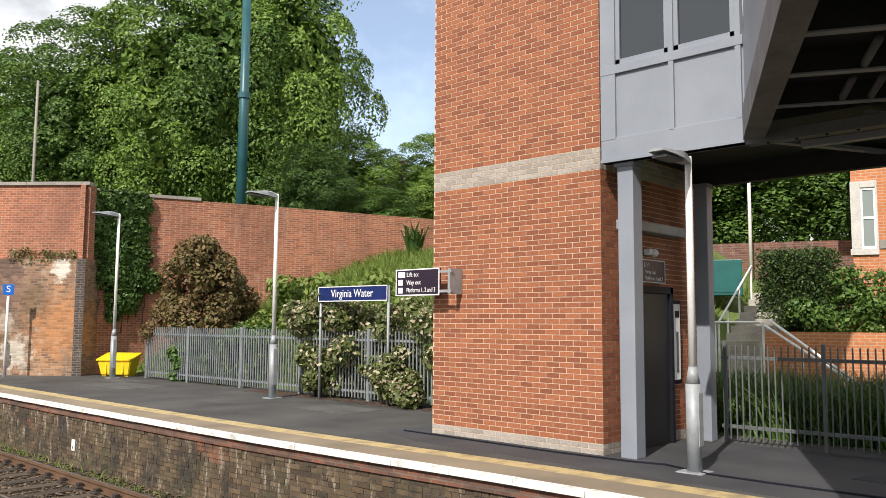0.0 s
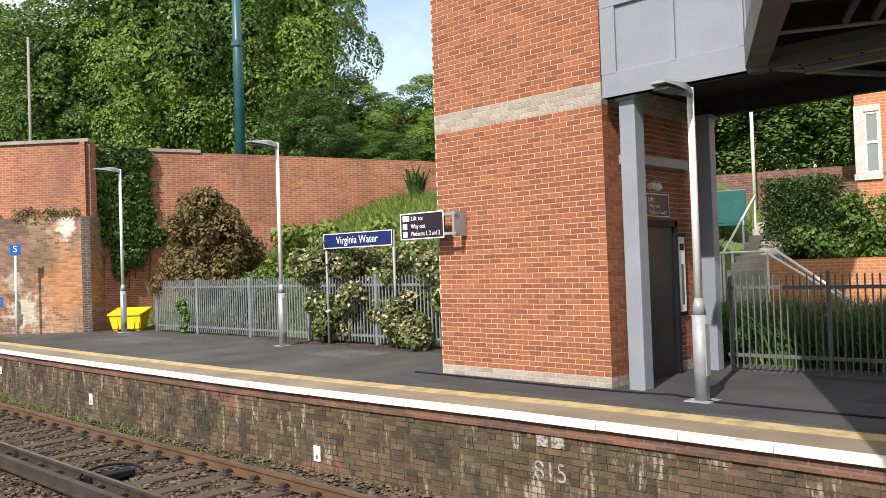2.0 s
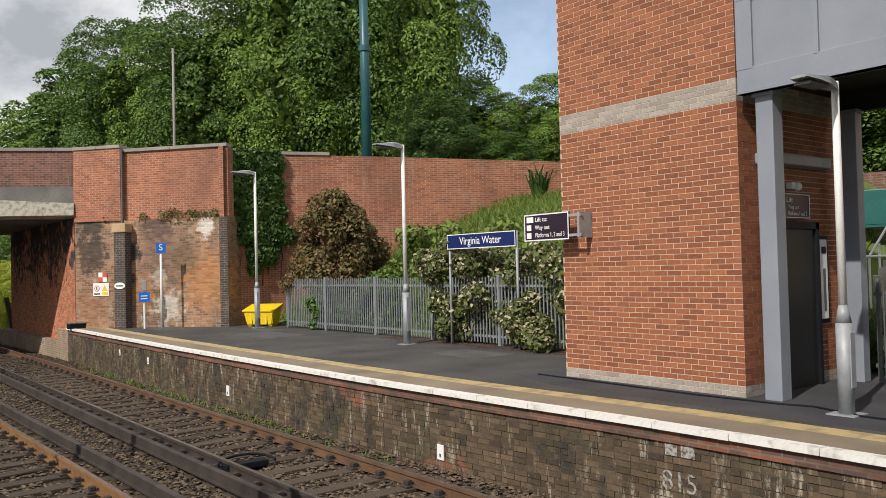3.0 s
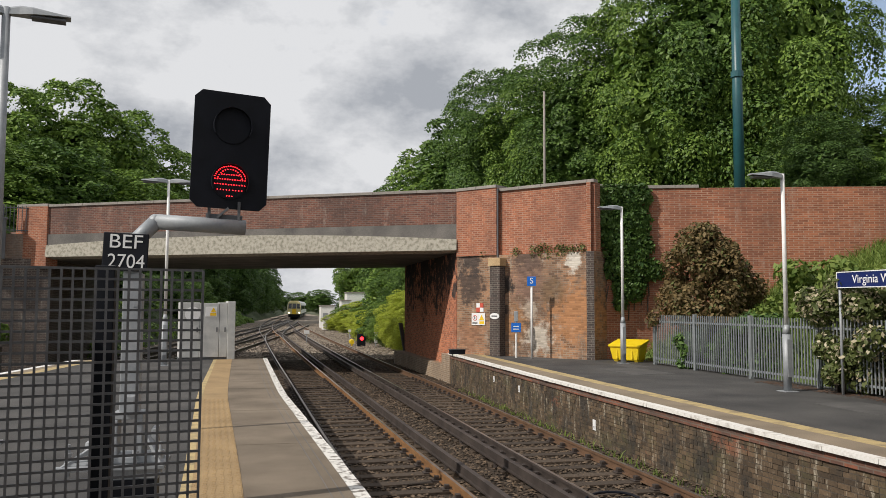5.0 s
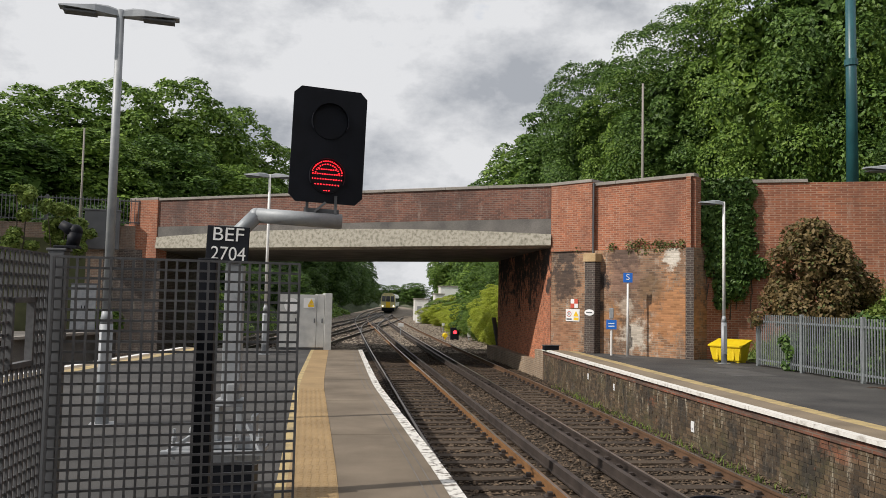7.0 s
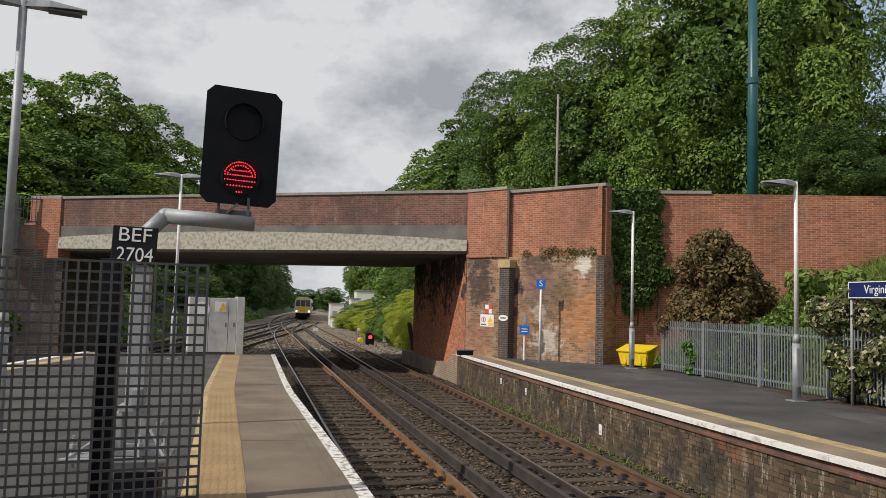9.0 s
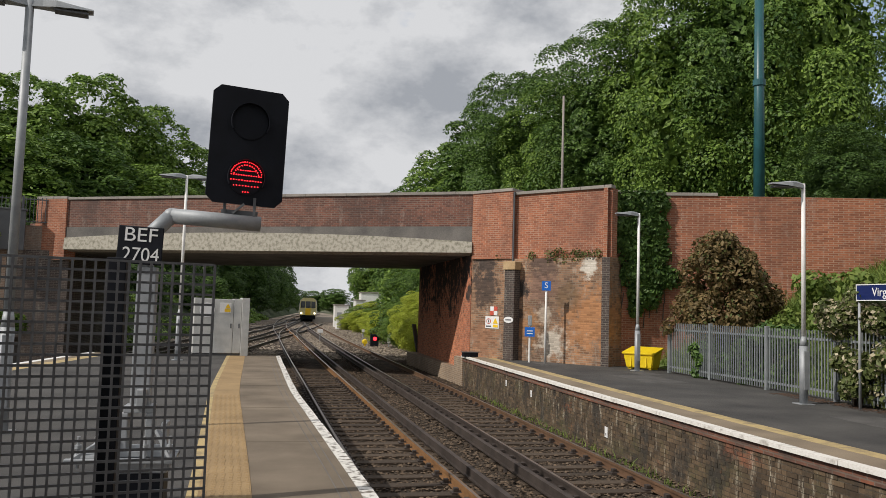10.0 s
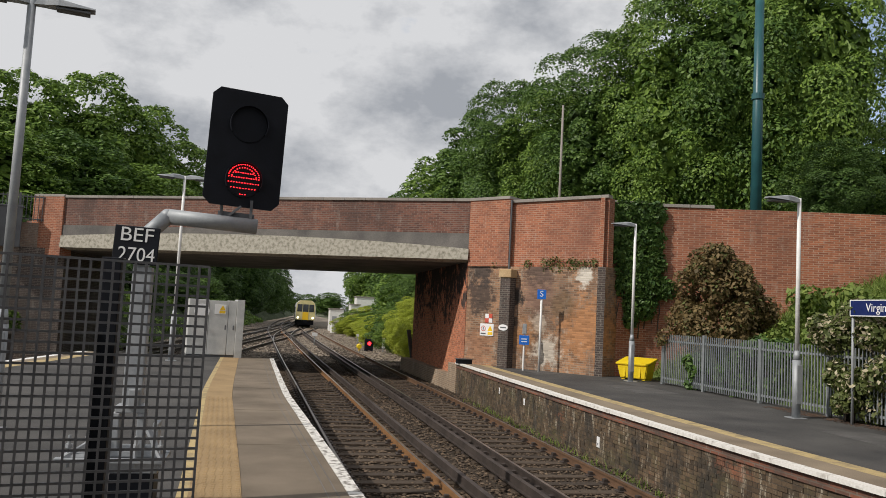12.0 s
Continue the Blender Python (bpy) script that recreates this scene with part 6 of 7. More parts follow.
box(bm, -0.64, -0.42, 0, 0.64, 0.44, 0.07, 0.02, Matrix.Translation((0, 0, 0.63)) @ Matrix.Rotation(math.atan2(0.2, 0.8), 4, "X"))
part("lid", bm, M_YELLOW, t)
bm = bmesh.new()
for x in (-0.4, 0.4):
    box(bm, x - 0.07, -0.25, 0, x + 0.07, 0.25, 0.05)
part("foot", bm, M_YELLOW, t)


# ---- signs on the far platform ----
def sign_board(name, m, w, h, material, label, category, lines=(), rim=M_SIGNW, posts=0.0, rim_w=0.018):
    """A board in local x, z facing -y, with a rim, lettering, and posts down to the ground."""
    t = thing(name, m, label, category)
    bm = bmesh.new(); box(bm, -w / 2, 0, 0, w / 2, 0.03, h, 0.004); part("board", bm, material, t)
    if rim:
        bm = bmesh.new()
        for b in ((-w / 2, 0, w / 2, rim_w), (-w / 2, h - rim_w, w / 2, h), (-w / 2, rim_w, -w / 2 + rim_w, h - rim_w), (w / 2 - rim_w, rim_w, w / 2, h - rim_w)):
            box(bm, b[0], -0.006, b[1], b[2], -0.001, b[3])
        part("rim", bm, rim, t)
    for body, size, x, z, width, mm in lines:
        text_mesh("lettering", body, size, mm, t, pose(x, -0.004, z, 90, 0, 0), width)
    if posts:
        for sx in (-1, 1):
            bm = bmesh.new(); rod(bm, (sx * (w / 2 - 0.02), 0.06, -posts), (sx * (w / 2 - 0.02), 0.06, h), 0.03, n=12); part("post", bm, M_GALV, t, "", True)
    return t


p, q = (11.43, 14.38), (11.56, 12.25)
sign_board("station_sign", along(p, q, 2.16) @ pose(dist(p, q) / 2, 0, 0), dist(p, q), 0.33, M_NAVY, "navy blue station name board with white lettering on two posts", "station sign", [("Virginia Water", 0.24, 0, 0.165, 1.30, M_SIGNW)], posts=2.16)
# wayfinding sign bracketed on the tower
t = sign_board("wayfinding_sign", along((9.0, 9.30), (9.0, 8.34), 2.13) @ pose(0.48, 0, 0), 0.96, 0.42, M_AUBERGINE, "dark wayfinding sign with white rim bracketed to the tower", "direction sign",
               [("Lift to:", 0.10, -0.10, 0.33, 0.26, M_SIGNW), ("Way out", 0.10, -0.08, 0.205, 0.32, M_SIGNW), ("Platforms 1, 2 and 3", 0.10, 0.08, 0.085, 0.62, M_SIGNW)])
for z in (0.335, 0.21, 0.085):
    bm = bmesh.new(); box(bm, -0.42, -0.008, z - 0.045, -0.32 if z < 0.3 else -0.27, -0.003, z + 0.045); part("pictogram", bm, M_SIGNW, t)
bm = bmesh.new()
for z in (0.06, 0.36):
    box(bm, 0.46, 0.0, z - 0.02, 0.72, 0.03, z + 0.02)
box(bm, 0.66, -0.01, 0.02, 0.70, 0.27, 0.40)
part("bracket", bm, M_GALV, t, "galvanised wall bracket")
sign_board("lift_sign", pose(10.5, TY0 - 0.05, 2.30), 0.86, 0.33, M_AUBERGINE, "dark sign above the lift doorway", "direction sign", [("Lift", 0.09, -0.1, 0.24, 0.16, M_SIGNW), ("Way out", 0.08, 0.0, 0.15, 0.3, M_SIGNW), ("Platforms 1 and 2", 0.08, 0.1, 0.06, 0.5, M_SIGNW)], rim_w=0.012)
# platform-end posts and notices
fx = along(BA, WC)
yaw_w = math.degrees(math.atan2(WC[1] - BA[1], WC[0] - BA[0]))
t = thing("stop_board", pose(8.92, 26.2, 0, 0, 0, -20), "small blue square board with a white S on a slim post", "railway sign")
bm = bmesh.new(); rod(bm, (0, 0, 0), (0, 0, 2.75), 0.038, n=12); part("post", bm, M_WHITE2, t, "", True)
bm = bmesh.new(); box(bm, -0.15, -0.06, 2.46, 0.15, -0.04, 2.78, 0.006); part("plate", bm, M_BLUE, t)
text_mesh("lettering", "S", 0.28, M_SIGNW, t, pose(0, -0.063, 2.63, 90, 0, 0))
t = thing("marker_board", pose(8.56, 26.8, 0, 0, 0, -20), "short post with blue marker plate and grey box", "railway sign")
bm = bmesh.new(); rod(bm, (0, 0, 0), (0, 0, 1.25), 0.035, n=12); part("post", bm, M_WHITE2, t)
bm = bmesh.new(); box(bm, -0.17, -0.06, 0.88, 0.17, -0.04, 1.2, 0.006); part("plate", bm, M_BLUE, t)
bm = bmesh.new(); box(bm, -0.10, -0.066, 0.97, 0.10, -0.061, 1.0); box(bm, -0.10, -0.066, 1.06, 0.10, -0.061, 1.09); part("writing_bar", bm, M_SIGNW, t)
bm = bmesh.new(); box(bm, -0.07, -0.08, 1.24, 0.07, 0.06, 1.6, 0.02); part("box", bm, M_GALV, t)
sg = thing("warning_notice", fx @ pose(0.98, -0.012, 0), "white warning notice with yellow triangle on the wall", "notice")
bm = bmesh.new(); box(bm, -0.30, -0.012, 1.08, 0.30, 0, 1.52, 0.003); part("plate", bm, M_SIGNW, sg)
bm = bmesh.new(); slab(bm, [(-0.11, 0), (0.11, 0), (0, 0.2)], pose(0.15, -0.022, 1.26, 90, 0, 0), 0.006); box(bm, 0.05, -0.018, 1.12, 0.26, -0.013, 1.22); part("triangle", bm, M_SIGNY, sg)
bm = bmesh.new(); rod(bm, (-0.15, -0.014, 1.34), (-0.15, -0.019, 1.34), 0.10, n=20); part("ring", bm, M_SIGNRED, sg)
bm = bmesh.new(); rod(bm, (-0.15, -0.018, 1.34), (-0.15, -0.022, 1.34), 0.078, n=20); part("disc", bm, M_SIGNW, sg)
bm = bmesh.new(); box(bm, -0.26, -0.018, 1.13, -0.04, -0.013, 1.18); box(bm, -0.17, -0.026, 1.29, -0.13, -0.022, 1.40); part("writing_bar", bm, M_DARKGREY, sg)
sg = thing("chequered_board", fx @ pose(1.05, -0.012, 0), "red and white quartered notice on the wall", "notice")
bm = bmesh.new(); box(bm, -0.16, -0.012, 1.56, 0.16, 0, 1.88, 0.003); part("plate", bm, M_SIGNW, sg)
bm = bmesh.new(); box(bm, 0.0, -0.018, 1.72, 0.16, -0.013, 1.88); box(bm, -0.16, -0.018, 1.56, 0.0, -0.013, 1.72); part("red_quarter", bm, M_SIGNRED, sg)
sg = thing("oval_plate", fx @ pose(1.93, -0.365, 1.42), "small white oval plate on the pilaster", "notice")
bm = bmesh.new(); slab(bm, [(0.2 * math.cos(k * 0.393), 0.11 * math.sin(k * 0.393)) for k in range(16)], pose(0, 0, 0, 90, 0, 0) @ Matrix.Translation((0, 0, 0.015)), 0.02); part("plate", bm, M_SIGNW, sg)
bm = bmesh.new(); box(bm, -0.12, -0.022, -0.02, 0.12, -0.017, 0.02); part("writing_bar", bm, M_DARKGREY, sg)
# plates and whitewash numerals on the platform wall
for y, z, in ((9.17, -0.90), (16.35, -0.75), (21.5, -0.5), (24.0, -0.45)):
    sg = thing("marker_plate", pose(OPP(y) + 0.098, y, z, 0, 0, -90), "small white marker plate on the platform wall", "marker plate", "platform wall plates")
    k = 1.0 if y < 18 else 0.8
    bm = bmesh.new(); box(bm, -0.075 * k, -0.015, -0.11 * k, 0.075 * k, 0, 0.11 * k, 0.004); part("plate", bm, M_SIGNW, sg)
    bm = bmesh.new(); box(bm, -0.02, -0.018, -0.07 * k, 0.02, -0.0155, -0.02 * k); part("writing_bar", bm, M_DARKGREY, sg)
sg = thing("painted_numerals", pose(OPP(5.25) + 0.085, 5.25, -0.62, 0, 0, math.degrees(math.atan2(-0.4, OPP(5.05) - OPP(5.45)))), "faded whitewash numerals painted on the brick wall", "painted marking")
M_FADED = mat("faded_whitewash", [(0.08, 0.068, 0.052), (0.38, 0.36, 0.33)], 0.95, scale=22, fine=60, spread=(0.38, 0.56))
text_mesh("numerals", "815", 0.30, M_FADED, sg, pose(0, 0, 0, 90, 0, 0))
bm = bmesh.new(); box(bm, -0.17, -0.003, 0.28, -0.02, 0.0, 0.40); box(bm, 0.03, -0.003, 0.28, 0.2, 0.0, 0.42); part("paint_patch", bm, M_FADED, sg)

# ---- colour-light signal ----
sgn = thing("railway_signal", pose(-1.19, 7.47, 0), "black two-aspect railway signal showing red on a folding mast", "railway signal")
bm = bmesh.new()
box(bm, 0.0, -0.07, 0.85, 0.16, 0.07, 2.04, 0.01); part("mast", bm, M_GALV, sgn, "galvanised box mast")
bm = bmesh.new()
box(bm, -0.04, -0.10, 0.80, 0.20, 0.10, 0.86, 0.006); box(bm, 0.06, -0.14, 0.84, 0.14, -0.07, 1.0, 0.01)
part("hinge", bm, M_GALV, sgn)
bm = bmesh.new(); box(bm, 0.09, -0.075, 1.75, 0.13, -0.07, 1.85, 0.004); part("catch", bm, M_GALV, sgn)
bm = bmesh.new()
for b in ((-0.22, -0.16, 0.44, 0.36, 0.16, 0.50), (-0.14, -0.12, 0.30, 0.34, 0.12, 0.40), (-0.06, -0.10, 0.5, 0.0, 0.1, 0.8), (0.14, -0.10, 0.5, 0.20, 0.1, 0.8), (0.27, -0.1, 0.5, 0.32, 0.1, 0.72)):
    box(bm, *b, 0.01)
part("base_frame", bm, M_GALV, sgn, "pale galvanised base frame")
for x in (-0.36, -0.1, 0.16, 0.36):
    bm = bmesh.new(); rod(bm, (x, -0.18, 0.36), (x, -0.18, 0.62), 0.014, n=8); rod(bm, (x, -0.18, 0.52), (x, -0.18, 0.55), 0.03, n=6); part("holding_bolt", bm, M_GALV, sgn)
bm = bmesh.new(); box(bm, -0.46, -0.24, 0.40, 0.40, -0.17, 0.44, 0.008); box(bm, -0.46, 0.13, 0.40, 0.40, 0.22, 0.44, 0.008); box(bm, 0.33, -0.24, 0.40, 0.40, 0.22, 0.435, 0.006); bar(bm, (-0.42, -0.2, 0.42), (-0.12, -0.1, 0.62), 0.05, 0.03, 0.004); bar(bm, (0.38, -0.2, 0.43), (0.24, -0.1, 0.66), 0.05, 0.03, 0.004); part("tray", bm, M_GALV, sgn, "bright galvanised tray")
bm = bmesh.new(); box(bm, -0.04, -0.15, 0.0, 0.32, 0.15, 0.3, 0.01); part("plinth", bm, M_BLACK, sgn)
bm = bmesh.new(); box(bm, -0.40, -0.2, 0.40, -0.2, 0.06, 0.47, 0.02); box(bm, -0.26, -0.1, 0.5, -0.14, 0.05, 0.62, 0.03); part("counterweight", bm, M_GALV, sgn)
bm = bmesh.new()
bar(bm, (0.06, 0, 2.0), (0.06, 0, 2.24), 0.12, 0.12, 0.005)
rod(bm, (0.03, 0, 2.27), (0.25, 0, 2.50), 0.068, n=20); rod(bm, (0.24, 0, 2.498), (1.01, 0.08, 2.47), 0.068, n=20)
bmesh.ops.create_uvsphere(bm, u_segments=20, v_segments=10, radius=0.068, matrix=Matrix.Translation((0.245, 0, 2.498)))
part("arm", bm, M_GALV, sgn, "silver tubular arm", True)
bm = bmesh.new()
for x in (0.72, 0.98):
    bar(bm, (x - 0.03, 0.06, 2.52), (x - 0.03, 0.06, 2.70), 0.025, 0.04)
bar(bm, (0.66, 0.06, 2.545), (0.98, 0.06, 2.53), 0.02, 0.09)
bar(bm, (0.76, 0.03, 2.55), (0.86, 0.03, 2.64), 0.02, 0.02)
part("head_bracket", bm, M_DARKGREY, sgn)
HW, HZ0, HZ1, CH = 0.340, 2.635, 3.70, 0.065
m_head = pose(0.785, 0.03, 0, 0, 1.6, 12)
bm = bmesh.new()
outl = [(-HW + CH, HZ0), (HW - CH, HZ0), (HW, HZ0 + CH), (HW, HZ1 - CH), (HW - CH, HZ1), (-HW + CH, HZ1), (-HW, HZ1 - CH), (-HW, HZ0 + CH)]
slab(bm, outl, m_head @ pose(0, 0, 0, 90, 0, 0), 0.02)
box(bm, -0.24, 0.02, HZ0 + 0.08, 0.24, 0.22, HZ1 - 0.08, 0.02, m_head)
head = part("backboard", bm, M_BLACK, sgn, "matt black chamfered backboard")
for zc, r in ((HZ1 - 0.31, 0.165), (HZ0 + 0.245, 0.16)):
    bm = bmesh.new()
    nseg = 28
    for i in range(nseg):
        a0, a1 = (math.pi * (-0.15 + 1.30 * k / nseg) for k in (i, i + 1))
        pts = [bm.verts.new(m_head @ Vector((rr * math.cos(a), y, zc + rr * math.sin(a)))) for a in (a0, a1) for rr, y in ((r, -0.002), (r, -0.055), (r + 0.006, -0.055), (r + 0.006, -0.002))]
        for qd in ((0, 1, 5, 4), (1, 2, 6, 5), (2, 3, 7, 6)):
            bm.faces.new([pts[k] for k in qd])
    bmesh.ops.remove_doubles(bm, verts=bm.verts, dist=0.0005)
    part("hood", bm, M_BLACK, head)
    bm = bmesh.new(); rod(bm, m_head @ Vector((0, -0.001, zc)), m_head @ Vector((0, -0.012, zc)), r - 0.004, n=32); part("lens", bm, M_BLACK, head)
bm = bmesh.new()
zc, R = HZ0 + 0.245, 0.145
DIODES = [(R * k * math.cos(t), R * k * math.sin(t)) for k, m in ((0.98, 19), (0.78, 13)) for t in (math.pi * (0.10 + 0.80 * i / (m - 1)) for i in range(m))]
for dz, w, n in ((0.44, 0.52, 8), (0.14, 0.92, 13), (-0.18, 0.92, 12), (-0.52, 0.74, 9), (-0.90, 0.16, 3)):
    DIODES += [(R * w * (2 * i / (n - 1) - 1), R * dz) for i in range(n)]
for x, dz in DIODES:
    bmesh.ops.create_icosphere(bm, subdivisions=1, radius=0.0052, matrix=m_head @ Matrix.Translation((x, -0.016, zc + dz)))
tagged(part("light_diodes", bm, G_RED, head, "bright red light-emitting diodes"), "bright red light-emitting diodes", kind="stuff")
bm = bmesh.new(); box(bm, -0.185, -0.10, 2.06, 0.185, -0.085, 2.385, 0.008, pose(-0.06, 0, 0, 0, 2.0, 0)); plate = part("identity_plate", bm, M_BLACK, sgn, "black identity plate with white characters")
text_mesh("lettering", "BEF", 0.17, M_SIGNW, plate, pose(0.02, -0.102, 2.305, 90, 0, 0) @ pose(0, 0, 0, 0, 0, -2.0), 0.265)
text_mesh("lettering", "2704", 0.17, M_SIGNW, plate, pose(0.025, -0.102, 2.135, 90, 0, 0) @ pose(0, 0, 0, 0, 0, -2.0), 0.30)

# ---- equipment enclosure at the platform end ----
M_ENAMEL = mat("pale_grey_enamel", [(0.44, 0.45, 0.44), (0.60, 0.60, 0.58)], 0.55, scale=3, fine=40, bump=0.03, grain=0.2)
cab = thing("equipment_cabinet", pose(-2.60, 27.35, 0, 0, 0, 10), "pale grey steel equipment cabinet with warning labels", "cabinet")
for x0, x1, h in ((0, 0.62, 1.86), (0.63, 1.24, 1.84), (1.25, 1.50, 1.86)):
    bm = bmesh.new(); box(bm, x0, 0, 0.08, x1, 0.6, h, 0.015); body = part("door", bm, M_ENAMEL, cab)
    bm = bmesh.new(); box(bm, x1 - 0.09, -0.03, 0.9, x1 - 0.05, 0, 1.05, 0.005); part("handle", bm, M_DARKGREY, body)
bm = bmesh.new(); box(bm, 1.51, -0.05, 0, 1.75, 0.6, 1.9, 0.01); part("side_panel", bm, M_ENAMEL, cab)
bm = bmesh.new(); box(bm, 0, 0.05, 0, 1.5, 0.55, 0.08); part("plinth", bm, M_DARKGREY, cab)
bm = bmesh.new(); box(bm, 0.80, -0.012, 1.40, 1.16, -0.002, 1.72, 0.002); lb = part("warning_label", bm, M_SIGNW, cab)
bm = bmesh.new(); slab(bm, [(-0.09, 0), (0.09, 0), (0, 0.16)], pose(1.05, -0.022, 1.54, 90, 0, 0), 0.006); box(bm, 0.95, -0.018, 1.43, 1.14, -0.013, 1.52); part("triangle", bm, M_SIGNY, lb)
bm = bmesh.new(); rod(bm, (0.40, -0.003, 1.48), (0.40, -0.012, 1.48), 0.24, n=24); part("round_label", bm, M_SIGNW, cab)

# ---- right of the tower: stair, hedge, house ----
bm = bmesh.new()
for i in range(8):
    box(bm, 18.45 + 0.27 * i, 7.25, 0.0, 18.45 + 0.27 * (i + 1) + 0.02, 8.15, 1.18 + 0.165 * (i + 1), 0.008)
struct("garden_steps", bm, M_CONC, "weathered concrete steps up the bank", "steps")
hr = thing("handrail", pose(0, 0, 0), "white-painted tubular handrail beside the steps", "handrail")
for a, b in (((18.2, 8.22, 1.76), (18.4, 8.15, 1.76)), ((18.4, 8.18, 1.76), (20.4, 8.18, 3.2)), ((18.4, 7.2, 1.76), (16.35, 4.66, 0.62)), ((18.4, 7.2, 1.76), (18.2, 8.22, 1.76)), ((18.2, 6.9, 1.80), (16.1, 4.6, 0.70)), ((16.35, 4.66, 0.62), (17.2, 0.5, 0.62))):
    bm = bmesh.new(); rod(bm, a, b, 0.028, n=10); part("tube", bm, M_WHITE2, hr, "", True)
for x, y, z0, z1 in ((18.4, 8.18, 0.6, 1.76), (18.25, 8.2, 0.6, 1.76), (18.9, 8.18, 1.2, 2.05), (19.6, 8.18, 1.6, 2.62), (20.35, 8.18, 2.0, 3.16), (18.3, 7.1, 0.6, 1.76), (17.4, 5.95, 0.0, 1.2), (16.6, 5.0, 0.0, 0.75)):
    bm = bmesh.new(); rod(bm, (x, y, z0), (x, y, z1), 0.026, n=10); part("post", bm, M_WHITE2, hr)
wall("terrace_wall", (18.65, 7.2), (19.6, 4.2), 0.0, 1.55, 0.35, M_BRICK_HOUSE, "low red brick terrace wall", 0.0)
hb = [(-0.6 + 0.2 * i, -0.74 + 0.2 * j, 0.1 + 0.2 * k + 0.05 * math.sin(3 * i + 2 * j), 0.15, 0.15, 0.14) for i in range(7) for j in range(8) for k in range(9)]
shrub("clipped_hedge", 20.1, 6.95, 1.68, hb, [("foliage", leaf_mat("clipped_leaves", (0.018, 0.042, 0.012), (0.075, 0.12, 0.03), 0.5, 0.2), 24000, 0.032, 0.4), ("new_growth", L_TREE2, 500, 0.03, 0.9)], "clipped square dark green hedge", "hedge", 0, seed=83)
hb = lumps(82, 26, -0.3, 0.4, -0.3, 0.7, -0.1, 0.55, 0.25, 0.36) + lumps(88, 24, -0.2, 0.6, -1.15, -0.3, -0.1, 1.25, 0.25, 0.36)
shrub("flowering_shrub", 19.75, 6.1, 1.65, hb, [("foliage", L_TREE, 7500, 0.055, 0.5), ("blossom", L_CREAM, 160, 0.05, 0.05)], "bright green shrub with a few white flowers", "shrub", 0, seed=85)
wall("garden_wall", (24.2, 12.2), (27.5, 3.0), 0.0, 4.25, 0.4, M_BRICK_SPAN, "dark red brick garden wall", 0.0)
t = thing("utility_cabinet", pose(20.1, 8.75, 2.45, 0, 0, -66), "teal-green utility cabinet with arched panel", "cabinet")
bm = bmesh.new(); box(bm, -0.42, 0, 0, 0.42, 0.5, 0.92, 0.02); part("body", bm, M_TEAL, t)
bm = bmesh.new(); slab(bm, [(0.3 * math.cos(math.pi * k / 12), 0.42 + 0.3 * math.sin(math.pi * k / 12)) for k in range(13)] + [(-0.3, 0.08), (0.3, 0.08)], pose(0, -0.012, 0, 90, 0, 0) @ Matrix.Translation((0, 0, 0)), 0.012); part("arched_panel", bm, M_TEAL, t)
M_PBAND = mat("pale_cast_stone", [(0.48, 0.46, 0.43), (0.58, 0.56, 0.53)], 0.85, scale=3, fine=40, bump=0.1)
hs = thing("brick_house", along((21.15, 5.98), (23.33, -3.1)), "orange brick house with pale stone window surrounds", "house")
bm = bmesh.new(); box(bm, 0, 0, 0, 9.3, 7, 8.6); part("wall", bm, M_BRICK_HOUSE, hs)
bm = bmesh.new(); box(bm, 0.57, -0.03, 3.54, 9.3, 0, 3.75, 0.005); part("stone_band", bm, M_COPING, hs, "pale stone string course")
bm = bmesh.new()
for b in ((-0.02, 3.55, 0.20, 5.20), (0.52, 3.55, 0.56, 5.20), (0.20, 5.04, 0.52, 5.20), (-0.05, 3.40, 0.56, 3.55)):
    box(bm, b[0], -0.06, b[1], b[2], 0.02, b[3], 0.008)
part("window_surround", bm, M_PBAND, hs)
bm = bmesh.new(); box(bm, 0.20, -0.012, 3.55, 0.52, -0.002, 5.04); win = part("window", bm, glass_mat("curtained_glass", (0.26, 0.30, 0.29)), hs, "window with pale curtains behind it")
bm = bmesh.new()
for b in ((0.20, 3.55, 0.245, 5.04), (0.475, 3.55, 0.52, 5.04), (0.245, 4.27, 0.475, 4.33), (0.245, 3.55, 0.475, 3.61), (0.245, 4.98, 0.475, 5.04)):
    box(bm, b[0], -0.03, b[1], b[2], -0.013, b[3])
part("sash", bm, M_WHITE2, win)
bm = bmesh.new(); rod(bm, (0.92, -0.06, 0.2), (0.92, -0.06, 8.5), 0.045, n=10); part("drainpipe", bm, M_WHITE2, hs, "white plastic drainpipe")
bm = bmesh.new(); box(bm, -0.4, -0.5, 8.6, 9.7, 7.5, 8.8); part("roof", bm, M_CONCDARK, hs)
# distant roof between the trees
hs = thing("distant_house", pose(31.5, 35.5, 4.4, 0, 0, -45), "far house with dark slate roof and chimney", "house")
bm = bmesh.new(); box(bm, -4, 0, 0, 4, 5, 4.0); part("wall", bm, M_BRICK_HOUSE, hs)
bm = bmesh.new()
r = [bm.verts.new(v) for v in ((-4.4, -0.5, 3.9), (4.4, -0.5, 3.9), (4.4, 5.5, 3.9), (-4.4, 5.5, 3.9), (-3.6, 2.5, 6.6), (3.6, 2.5, 6.6))]
for q in ((0, 1, 5, 4), (2, 3, 4, 5), (0, 4, 3), (1, 2, 5), (3, 2, 1, 0)):
    bm.faces.new([r[k] for k in q])
roof = part("roof", bm, M_DARKGREY, hs)
